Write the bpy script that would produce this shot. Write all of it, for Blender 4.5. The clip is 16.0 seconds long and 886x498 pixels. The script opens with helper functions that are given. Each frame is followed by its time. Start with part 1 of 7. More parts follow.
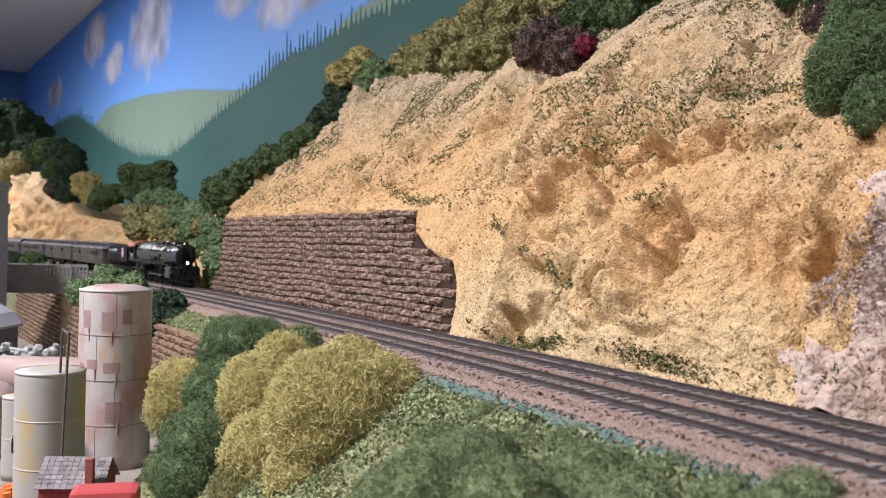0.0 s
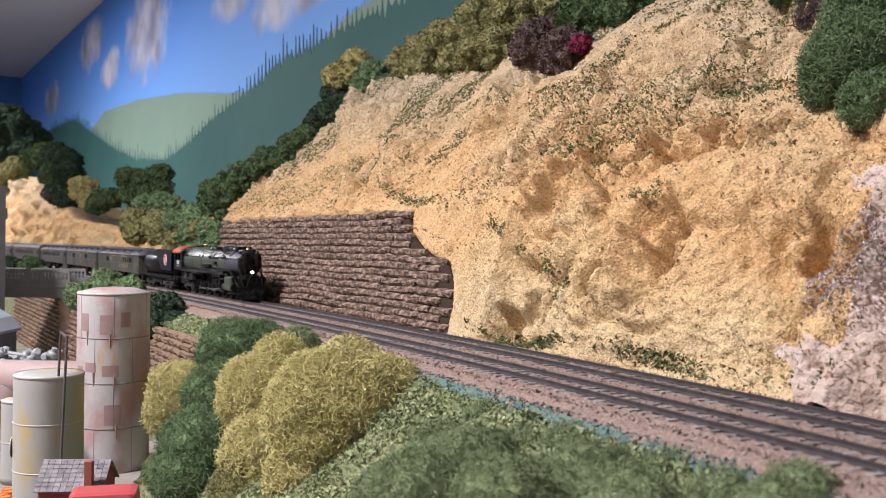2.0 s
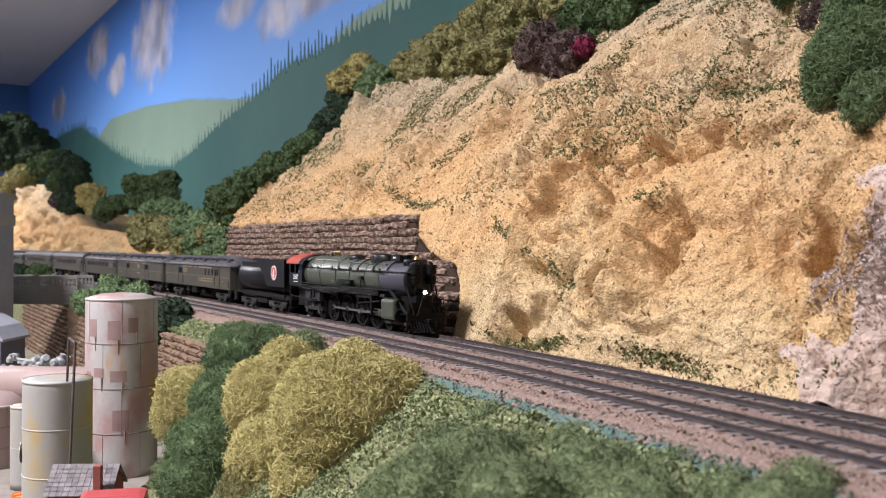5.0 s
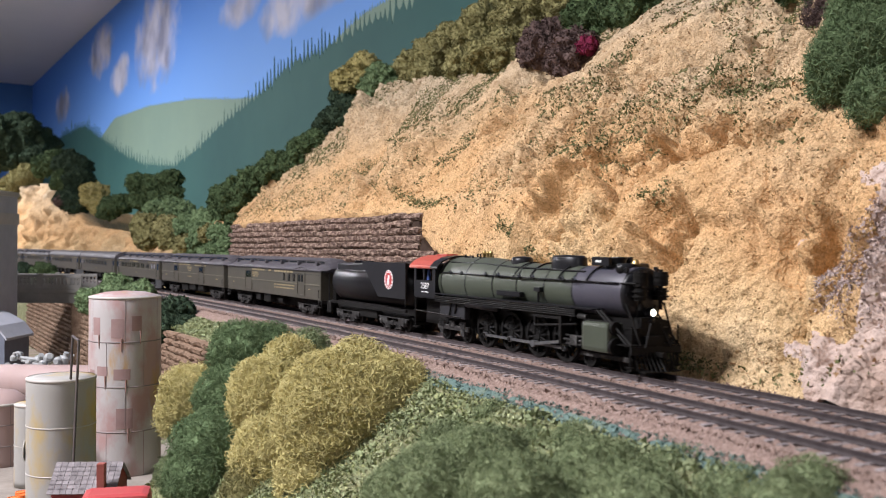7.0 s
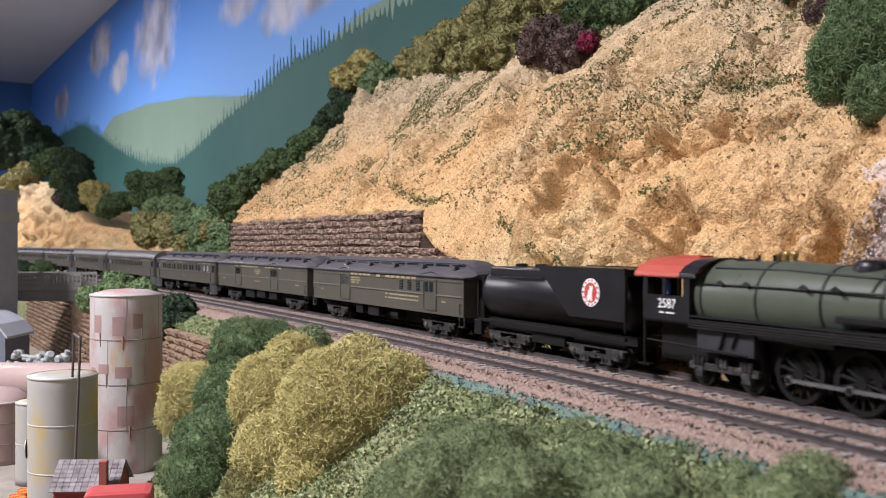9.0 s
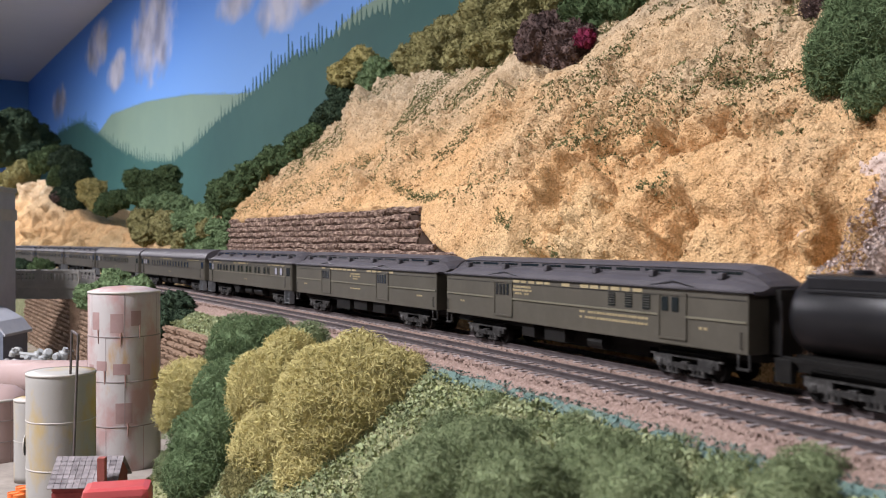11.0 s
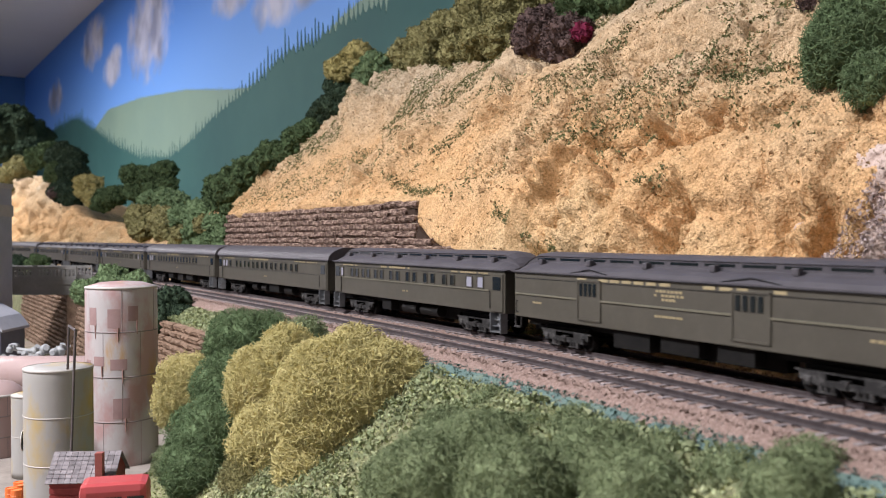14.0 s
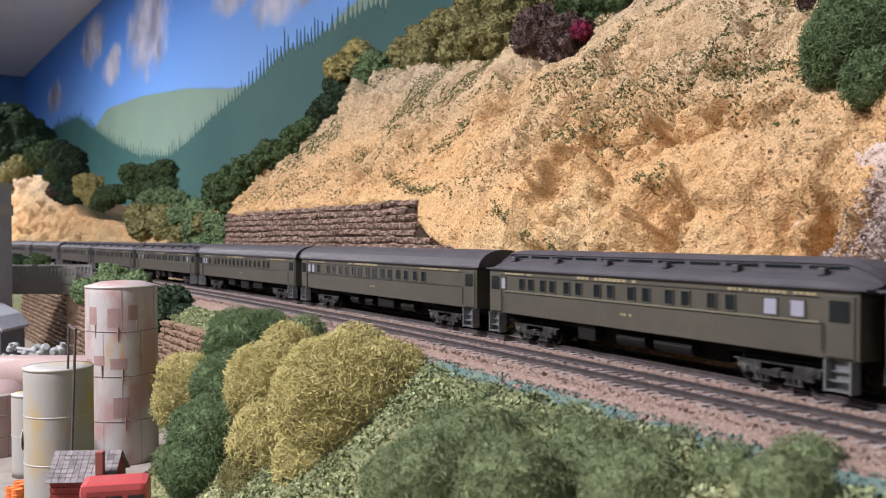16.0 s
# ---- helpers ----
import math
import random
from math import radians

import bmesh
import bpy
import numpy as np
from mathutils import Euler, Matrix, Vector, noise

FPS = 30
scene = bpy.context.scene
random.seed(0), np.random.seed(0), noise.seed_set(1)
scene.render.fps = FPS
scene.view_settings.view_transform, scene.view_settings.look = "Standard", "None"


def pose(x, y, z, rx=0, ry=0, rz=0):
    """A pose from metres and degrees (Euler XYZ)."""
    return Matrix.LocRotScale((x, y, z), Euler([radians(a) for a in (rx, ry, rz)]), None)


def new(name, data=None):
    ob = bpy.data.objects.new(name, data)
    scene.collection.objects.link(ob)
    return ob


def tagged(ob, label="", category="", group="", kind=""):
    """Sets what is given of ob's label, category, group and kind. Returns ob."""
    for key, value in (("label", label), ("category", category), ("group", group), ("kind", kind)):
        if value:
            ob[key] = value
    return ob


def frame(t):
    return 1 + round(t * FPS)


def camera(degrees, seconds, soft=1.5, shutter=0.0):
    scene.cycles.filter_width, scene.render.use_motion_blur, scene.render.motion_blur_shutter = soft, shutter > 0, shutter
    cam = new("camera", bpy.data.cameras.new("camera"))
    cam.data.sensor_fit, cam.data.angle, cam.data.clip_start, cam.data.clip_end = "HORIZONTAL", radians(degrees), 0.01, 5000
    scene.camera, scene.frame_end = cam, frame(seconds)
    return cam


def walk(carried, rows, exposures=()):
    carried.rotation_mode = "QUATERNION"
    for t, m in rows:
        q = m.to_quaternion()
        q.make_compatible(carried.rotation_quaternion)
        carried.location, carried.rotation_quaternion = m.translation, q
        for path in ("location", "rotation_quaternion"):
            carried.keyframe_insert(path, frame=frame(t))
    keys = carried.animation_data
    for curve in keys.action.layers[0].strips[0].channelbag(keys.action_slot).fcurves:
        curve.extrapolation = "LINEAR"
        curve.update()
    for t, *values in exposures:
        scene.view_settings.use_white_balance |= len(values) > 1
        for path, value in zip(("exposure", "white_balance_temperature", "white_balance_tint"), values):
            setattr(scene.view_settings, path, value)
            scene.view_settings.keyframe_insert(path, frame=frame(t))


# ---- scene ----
# Metres; the rail heads of both tracks lie at z = 0. A table-top railway about 1.25 m over the floor.
cam = camera(52.35, 16.0, soft=1.0, shutter=0.35)
cam.data.dof.use_dof, cam.data.dof.focus_distance, cam.data.dof.aperture_fstop = True, 0.62, 22.0
# seconds, turn about x, y and z in degrees, place
PATH = ((0, 89.568, -1.298, 0.010, 0.0000, 0.0000, 0.0614), (0.5, 89.611, -1.267, -0.040, 0.0002, -0.0006, 0.0615), (1, 89.608, -1.037, -0.045, 0.0002, 0.0003, 0.0610), (1.5, 89.620, -0.887, -0.054, 0.0010, -0.0004, 0.0608),
        (2, 89.653, -0.757, -0.089, 0.0010, -0.0010, 0.0604), (2.5, 89.753, -0.761, -0.090, 0.0009, -0.0013, 0.0606), (3, 89.833, -0.682, -0.067, 0.0007, -0.0020, 0.0607), (3.5, 89.944, -0.654, 0.035, 0.0007, -0.0030, 0.0603),
        (4, 89.916, -0.440, 0.114, 0.0020, -0.0028, 0.0598), (6.5, 89.935, -0.322, 0.489, 0.0013, -0.0028, 0.0595), (7, 89.873, -0.299, 0.531, 0.0017, -0.0024, 0.0590), (7.5, 89.897, -0.277, 0.534, 0.0014, -0.0028, 0.0587),
        (8, 89.833, -0.210, 0.537, 0.0011, -0.0026, 0.0586), (8.5, 89.804, -0.243, 0.499, 0.0012, -0.0026, 0.0584), (9, 89.731, -0.201, 0.495, 0.0005, -0.0024, 0.0586), (11.5, 89.488, -0.003, 0.346, 0.0008, -0.0024, 0.0576),
        (12, 89.416, 0.044, 0.321, 0.0007, -0.0021, 0.0580), (12.5, 89.421, 0.061, 0.330, 0.0008, -0.0024, 0.0575), (13, 89.318, 0.099, 0.231, 0.0011, -0.0017, 0.0571), (13.5, 89.286, 0.136, 0.238, 0.0015, -0.0023, 0.0569),
        (14, 89.252, 0.125, 0.223, 0.0009, -0.0020, 0.0570), (14.5, 89.255, 0.081, 0.227, 0.0008, -0.0029, 0.0576), (15, 89.230, 0.128, 0.237, 0.0004, -0.0018, 0.0575), (15.5, 89.174, 0.130, 0.191, 0.0006, -0.0022, 0.0574),
        (16, 89.159, 0.210, 0.206, 0.0010, -0.0026, 0.0572))

walk(cam, [(t, pose(x, y, z, rx, ry, rz)) for t, rx, ry, rz, x, y, z in PATH])

# ---- light ----
world = bpy.data.worlds.new("world")
scene.world = world
world.use_nodes = True
world.node_tree.nodes["Background"].inputs[0].default_value = (0.9, 0.95, 1.0, 1)
world.node_tree.nodes["Background"].inputs[1].default_value = 0.008
scene.view_settings.exposure = 0.0


def ceiling_lamp(x, y, watts, size, colour=(1.0, 0.975, 1.04)):
    data = bpy.data.lights.new("ceiling_lamp", "AREA")
    data.energy, data.size, data.color = watts, size, colour
    ob = new("ceiling_lamp", data)
    ob.matrix_world = pose(x, y, 1.08)
    return ob


ceiling_lamp(-0.95, 0.15, 60, 0.28)
ceiling_lamp(-2.4, 2.6, 77, 0.4)
ceiling_lamp(0.1, -1.6, 9, 0.4)

# ---- the line of the track ----
def bend(s):
    if s < -1.1:
        return -0.10
    s = min(s, 0.45)
    return -0.1391 - 0.1684 * s + 0.0079 * s * s


STEP = 0.01
LINE = {}


def lay_line():
    for sign, last in ((1, 170), (-1, 420)):
        x, y, th = -0.0019, 0.5953, -1.052
        LINE[0] = (x, y, th)
        for i in range(1, last):
            k = bend(sign * (i - 0.5) * STEP)
            mid = th + sign * k * STEP / 2
            x, y, th = x + sign * STEP * math.cos(mid), y + sign * STEP * math.sin(mid), th + sign * k * STEP
            LINE[sign * i] = (x, y, th)


lay_line()


def on_line(s, n=0.0, z=0.0):
    """The point s metres along the far track, n metres to its hill side, z above the rail heads."""
    i = math.floor(s / STEP)
    f = s / STEP - i
    a, b = LINE[i], LINE[i + 1]
    x, y, th = (p + (q - p) * f for p, q in zip(a, b))
    return Vector((x - math.sin(th) * n, y + math.cos(th) * n, z))


def line_pose(s, reach=0.0, z=0.0):
    """The pose of a vehicle at s: x forward, y to the hill; reach: half its truck distance."""
    a, b = on_line(s - max(reach, 0.004)), on_line(s + max(reach, 0.004))
    m, d = (a + b) / 2, b - a
    return pose(m.x, m.y, z, 0, 0, math.degrees(math.atan2(d.y, d.x)))


# ---- mesh helpers ----
def part(name, bm, material, parent=None, label="", smooth=False):
    """Links a bmesh as one mesh object, under its thing if one is given."""
    me = bpy.data.meshes.new(name)
    bm.to_mesh(me)
    bm.free()
    if smooth:
        me.polygons.foreach_set("use_smooth", [True] * len(me.polygons))
    for m in material if isinstance(material, (list, tuple)) else (material,):
        me.materials.append(m)
    ob = new(name, me)
    if parent:
        ob.parent = parent
    if label:
        ob["label"] = label
    return ob


def sheet(name, verts, faces, material, parent=None, label="", smooth=True, ids=None):
    me = bpy.data.meshes.new(name)
    me.from_pydata([tuple(v) for v in verts], [], faces)
    if smooth:
        me.polygons.foreach_set("use_smooth", [True] * len(me.polygons))
    for m in material if isinstance(material, (list, tuple)) else (material,):
        me.materials.append(m)
    if ids is not None:
        me.polygons.foreach_set("material_index", ids)
    ob = new(name, me)
    if parent:
        ob.parent = parent
    if label:
        ob["label"] = label
    return ob


def again(ob, m, parent):
    """Another object on the same mesh."""
    o = new(ob.name.split(".")[0], ob.data)
    o.parent = parent
    o.matrix_basis = m
    return o


def thing(name, label, category, group="", kind=""):
    return tagged(new(name), label, category, group, kind)


def box(bm, x0, x1, y0, y1, z0, z1, bevel=0.0, turn=None):
    vs = [bm.verts.new((x, y, z)) for x in (x0, x1) for y in (y0, y1) for z in (z0, z1)]
    for f in ((0, 1, 3, 2), (4, 6, 7, 5), (0, 4, 5, 1), (2, 3, 7, 6), (0, 2, 6, 4), (1, 5, 7, 3)):
        bm.faces.new([vs[i] for i in f])
    if bevel:
        es = list({e for v in vs for e in v.link_edges})
        got = bmesh.ops.bevel(bm, geom=es, offset=bevel, segments=2, affect="EDGES", profile=0.6)
        vs = list({v for f in got["faces"] for v in f.verts} | {v for v in vs if v.is_valid})
    if turn:
        bmesh.ops.transform(bm, matrix=turn, verts=vs)
    return bm


def rod(bm, a, b, r, r2=None, seg=10, caps=True):
    """A round bar from a to b."""
    a, b = Vector(a), Vector(b)
    q = (b - a).to_track_quat("Z", "Y")
    rings = []
    for p, rr in ((a, r), (b, r if r2 is None else r2)):
        rings.append([bm.verts.new(p + q @ Vector((rr * math.cos(t), rr * math.sin(t), 0))) for t in (2 * math.pi * i / seg for i in range(seg))])
    for i in range(seg):
        bm.faces.new((rings[0][i], rings[0][(i + 1) % seg], rings[1][(i + 1) % seg], rings[1][i]))
    if caps:
        bm.faces.new(rings[0][::-1])
        bm.faces.new(rings[1])
    return bm


def lathe(bm, profile, seg=32, at=(0, 0, 0), turn=None):
    """A body of revolution round z from (radius, height) pairs."""
    m = Matrix.Translation(at) @ (turn or Matrix())
    rings = []
    for r, z in profile:
        if r < 1e-7:
            rings.append([bm.verts.new(m @ Vector((0, 0, z)))])
        else:
            rings.append([bm.verts.new(m @ Vector((r * math.cos(2 * math.pi * i / seg), r * math.sin(2 * math.pi * i / seg), z))) for i in range(seg)])
    for a, b in zip(rings, rings[1:]):
        for i in range(seg):
            j = (i + 1) % seg
            q = [a[i % len(a)], a[j % len(a)], b[j % len(b)], b[i % len(b)]]
            q = [v for k, v in enumerate(q) if v not in q[:k]]
            if len(q) > 2:
                bm.faces.new(q)
    return bm


def loft(bm, rings, caps=True):
    """Skins closed rings of equal count."""
    rows = [[bm.verts.new(p) for p in ring] for ring in rings]
    n = len(rows[0])
    for a, b in zip(rows, rows[1:]):
        for i in range(n):
            bm.faces.new((a[i], a[(i + 1) % n], b[(i + 1) % n], b[i]))
    if caps:
        bm.faces.new(rows[0][::-1])
        bm.faces.new(rows[-1])
    bmesh.ops.recalc_face_normals(bm, faces=bm.faces)
    return bm


def fbm(p, scale, octaves=4):
    return noise.fractal(Vector(p) * scale, 1.0, 2.0, octaves, noise_basis="PERLIN_ORIGINAL")


# ---- materials ----
def paint(name, stops, scale=40.0, rough=0.7, metal=0.0, bump=0.0, fine=0.0, spread=0.25, vary=0.0, coat=0.0, bump_scale=None, island=False, detail=6, depth=0.001, spec=None):
    """A mottled surface: stops of colour over coarse noise, fine grain, relief."""
    m = bpy.data.materials.new(name)
    m.use_nodes = True
    t = m.node_tree
    N, L = t.nodes.new, t.links.new
    sh = t.nodes["Principled BSDF"]
    sh.inputs["Roughness"].default_value, sh.inputs["Metallic"].default_value = rough, metal
    sh.inputs["Coat Weight"].default_value = coat
    sh.inputs["Specular IOR Level"].default_value = spec if spec is not None else 0.1 if rough >= 0.85 else 0.5
    co = N("ShaderNodeTexCoord")
    a = N("ShaderNodeTexNoise")
    a.inputs["Scale"].default_value, a.inputs["Detail"].default_value, a.inputs["Roughness"].default_value = scale, detail, 0.65
    L(co.outputs["Object"], a.inputs["Vector"])
    ramp = N("ShaderNodeValToRGB")
    e = ramp.color_ramp.elements
    while len(e) < len(stops):
        e.new(0.5)
    for i, c in enumerate(stops):
        e[i].position = 0.5 + spread * ((2 * i / (len(stops) - 1) - 1) if len(stops) > 1 else 0)
        e[i].color = (*c, 1)
    L(a.outputs["Fac"], ramp.inputs["Fac"])
    out = ramp.outputs["Color"]
    if fine or vary:
        b = N("ShaderNodeTexNoise")
        b.inputs["Scale"].default_value, b.inputs["Detail"].default_value = scale * 9, 3
        L(co.outputs["Object"], b.inputs["Vector"])
        rnd = N("ShaderNodeNewGeometry" if island else "ShaderNodeObjectInfo").outputs["Random Per Island" if island else "Random"]
        k = N("ShaderNodeMath")
        k.operation = "MULTIPLY_ADD"
        L(b.outputs["Fac"], k.inputs[0])
        k.inputs[1].default_value, k.inputs[2].default_value = 2 * fine, 1 - fine - vary
        k2 = N("ShaderNodeMath")
        k2.operation = "MULTIPLY_ADD"
        L(rnd, k2.inputs[0])
        k2.inputs[1].default_value = 2 * vary
        L(k.outputs[0], k2.inputs[2])
        mix = N("ShaderNodeVectorMath")
        mix.operation = "SCALE"
        L(out, mix.inputs[0])
        L(k2.outputs[0], mix.inputs["Scale"])
        out = mix.outputs[0]
    L(out, sh.inputs["Base Color"])
    if bump:
        c = N("ShaderNodeTexNoise")
        c.inputs["Scale"].default_value, c.inputs["Detail"].default_value = bump_scale or scale * 4, 5
        L(co.outputs["Object"], c.inputs["Vector"])
        u = N("ShaderNodeBump")
        u.inputs["Strength"].default_value, u.inputs["Distance"].default_value = bump, depth
        L(c.outputs["Fac"], u.inputs["Height"])
        L(u.outputs["Normal"], sh.inputs["Normal"])
    return m


def glow(name, colour, strength):
    m = bpy.data.materials.new(name)
    m.use_nodes = True
    sh = m.node_tree.nodes["Principled BSDF"]
    sh.inputs["Emission Color"].default_value, sh.inputs["Emission Strength"].default_value = (*colour, 1), strength
    sh.inputs["Base Color"].default_value = (*colour, 1)
    return m


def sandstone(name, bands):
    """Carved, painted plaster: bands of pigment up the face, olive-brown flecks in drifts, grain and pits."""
    m = bpy.data.materials.new(name)
    m.use_nodes = True
    t = m.node_tree
    N, L = t.nodes.new, t.links.new
    sh = t.nodes["Principled BSDF"]
    sh.inputs["Roughness"].default_value, sh.inputs["Specular IOR Level"].default_value = 0.95, 0.08
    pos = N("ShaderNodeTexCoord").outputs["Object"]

    def grain(scale, detail, rough=0.6):
        n = N("ShaderNodeTexNoise")
        n.inputs["Scale"].default_value, n.inputs["Detail"].default_value, n.inputs["Roughness"].default_value = scale, detail, rough
        L(pos, n.inputs["Vector"])
        return n.outputs["Fac"]

    def ramp(fac, stops):
        r = N("ShaderNodeValToRGB")
        e = r.color_ramp.elements
        while len(e) < len(stops):
            e.new(0.5)
        for q, (p, c) in zip(e, stops):
            q.position, q.color = p, (*c, 1)
        L(fac, r.inputs["Fac"])
        return r.outputs["Color"]

    def calc(op, a, b, c=0.0):
        k = N("ShaderNodeMath")
        k.operation = op
        for i, x in enumerate((a, b, c)):
            if isinstance(x, (int, float)):
                k.inputs[i].default_value = x
            else:
                L(x, k.inputs[i])
        return k.outputs[0]

    def blend(kind, fac, a, b):
        x = N("ShaderNodeMix")
        x.data_type, x.blend_type = "RGBA", kind
        if isinstance(fac, float):
            x.inputs[0].default_value = fac
        else:
            L(fac, x.inputs[0])
        L(a, x.inputs[6])
        if isinstance(b, tuple):
            x.inputs[7].default_value = (*b, 1)
        else:
            L(b, x.inputs[7])
        return x.outputs[2]

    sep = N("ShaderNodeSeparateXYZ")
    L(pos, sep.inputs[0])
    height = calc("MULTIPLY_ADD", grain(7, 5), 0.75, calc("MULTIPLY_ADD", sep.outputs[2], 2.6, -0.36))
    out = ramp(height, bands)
    out = blend("MULTIPLY", 1.0, out, ramp(grain(60, 6, 0.7), [(0.3, (0.74, 0.70, 0.64)), (0.5, (0.97, 0.97, 0.97)), (0.7, (1.12, 1.12, 1.12))]))
    drift = ramp(grain(13, 4), [(0.40, (0.04, 0.04, 0.04)), (0.60, (1, 1, 1))])
    fleck = ramp(grain(430, 3), [(0.54, (0, 0, 0)), (0.63, (1, 1, 1))])
    both = calc("MULTIPLY", drift, fleck)
    out = blend("MIX", calc("MULTIPLY", both, 0.62), out, (0.19, 0.145, 0.070))
    dust = ramp(grain(800, 2), [(0.30, (0.70, 0.68, 0.62)), (0.60, (1.08, 1.08, 1.08))])
    out = blend("MULTIPLY", 1.0, out, dust)
    L(out, sh.inputs["Base Color"])
    relief = calc("MULTIPLY_ADD", grain(190, 5), 1.0, calc("MULTIPLY", grain(620, 3), 0.5))
    u = N("ShaderNodeBump")
    u.inputs["Strength"].default_value, u.inputs["Distance"].default_value = 1.0, 0.0036
    L(relief, u.inputs["Height"])
    L(u.outputs["Normal"], sh.inputs["Normal"])
    return m


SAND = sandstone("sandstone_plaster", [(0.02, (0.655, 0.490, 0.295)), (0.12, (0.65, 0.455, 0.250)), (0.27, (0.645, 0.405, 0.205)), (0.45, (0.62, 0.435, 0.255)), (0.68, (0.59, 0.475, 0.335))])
PALE = paint("pale_plaster", [(0.36, 0.245, 0.185), (0.50, 0.385, 0.325), (0.56, 0.465, 0.42)], 26, 0.95, bump=1.0, fine=0.18, bump_scale=220, depth=0.004)
STONE = paint("retaining_stone", [(0.055, 0.036, 0.032), (0.195, 0.130, 0.102), (0.42, 0.31, 0.24)], 210, 0.95, bump=1.0, fine=0.55, vary=0.12, bump_scale=520, spread=0.15, depth=0.004)
TAN_STONE = paint("tan_stone", [(0.10, 0.065, 0.045), (0.22, 0.15, 0.105), (0.32, 0.23, 0.165)], 130, 0.95, bump=0.9, fine=0.25, vary=0.2, bump_scale=600, island=True)
# Near-black, standing in for the shadow lines between the wall's courses.
JOINT_SHADE = paint("dark_joint", [(0.03, 0.02, 0.015), (0.06, 0.04, 0.03)], 200, 1.0, bump=0.5)
BALLAST = paint("ballast_gravel", [(0.13, 0.090, 0.076), (0.255, 0.180, 0.150), (0.38, 0.295, 0.255)], 620, 0.95, bump=1.0, fine=0.35, bump_scale=1100)
TURF = paint("turf_ground", [(0.11, 0.12, 0.06), (0.19, 0.195, 0.105), (0.28, 0.27, 0.16)], 60, 1.0, bump=1.0, fine=0.4, bump_scale=500)
RAIL = paint("weathered_rail", [(0.030, 0.024, 0.025), (0.075, 0.062, 0.062)], 200, 0.6, fine=0.2, spec=0.15)
TIE = paint("wooden_tie", [(0.17, 0.145, 0.142), (0.34, 0.30, 0.295)], 300, 0.85, fine=0.3, vary=0.3, bump=0.4)
TIE_JOINED = paint("wooden_tie_joined", [(0.17, 0.145, 0.142), (0.34, 0.30, 0.295)], 300, 0.85, fine=0.3, vary=0.3, bump=0.4, island=True)
WALL_WHITE = paint("painted_plaster", [(0.42, 0.41, 0.40), (0.48, 0.47, 0.46)], 3, 0.9, bump=0.1)
CEILING = paint("ceiling_paint", [(0.60, 0.60, 0.62), (0.66, 0.66, 0.68)], 2, 0.95, bump=0.15)
CARPET = paint("grey_carpet", [(0.16, 0.16, 0.17), (0.24, 0.24, 0.25)], 60, 1.0, bump=0.4)
# ---- the room ----
ALONG, ACROSS, CORNER = Vector((0.546, -0.838, 0)), Vector((0.838, 0.546, 0)), Vector((-2.79, 5.97, 0))
FLOOR_Z, CEIL_Z = -1.25, 1.12


def room_point(u, w, z):
    """u from the far corner along the painted wall, w out from it into the room."""
    return CORNER + ALONG * u - ACROSS * w + Vector((0, 0, z))


def slab(name, u0, u1, w0, w1, z0, z1, material, label, category):
    bm = bmesh.new()
    vs = [bm.verts.new(room_point(u, w, z)) for u in (u0, u1) for w in (w0, w1) for z in (z0, z1)]
    for f in ((0, 1, 3, 2), (4, 6, 7, 5), (0, 4, 5, 1), (2, 3, 7, 6), (0, 2, 6, 4), (1, 5, 7, 3)):
        bm.faces.new([vs[i] for i in f])
    bmesh.ops.recalc_face_normals(bm, faces=bm.faces)
    return tagged(part(name, bm, material), label, category, kind="structure")


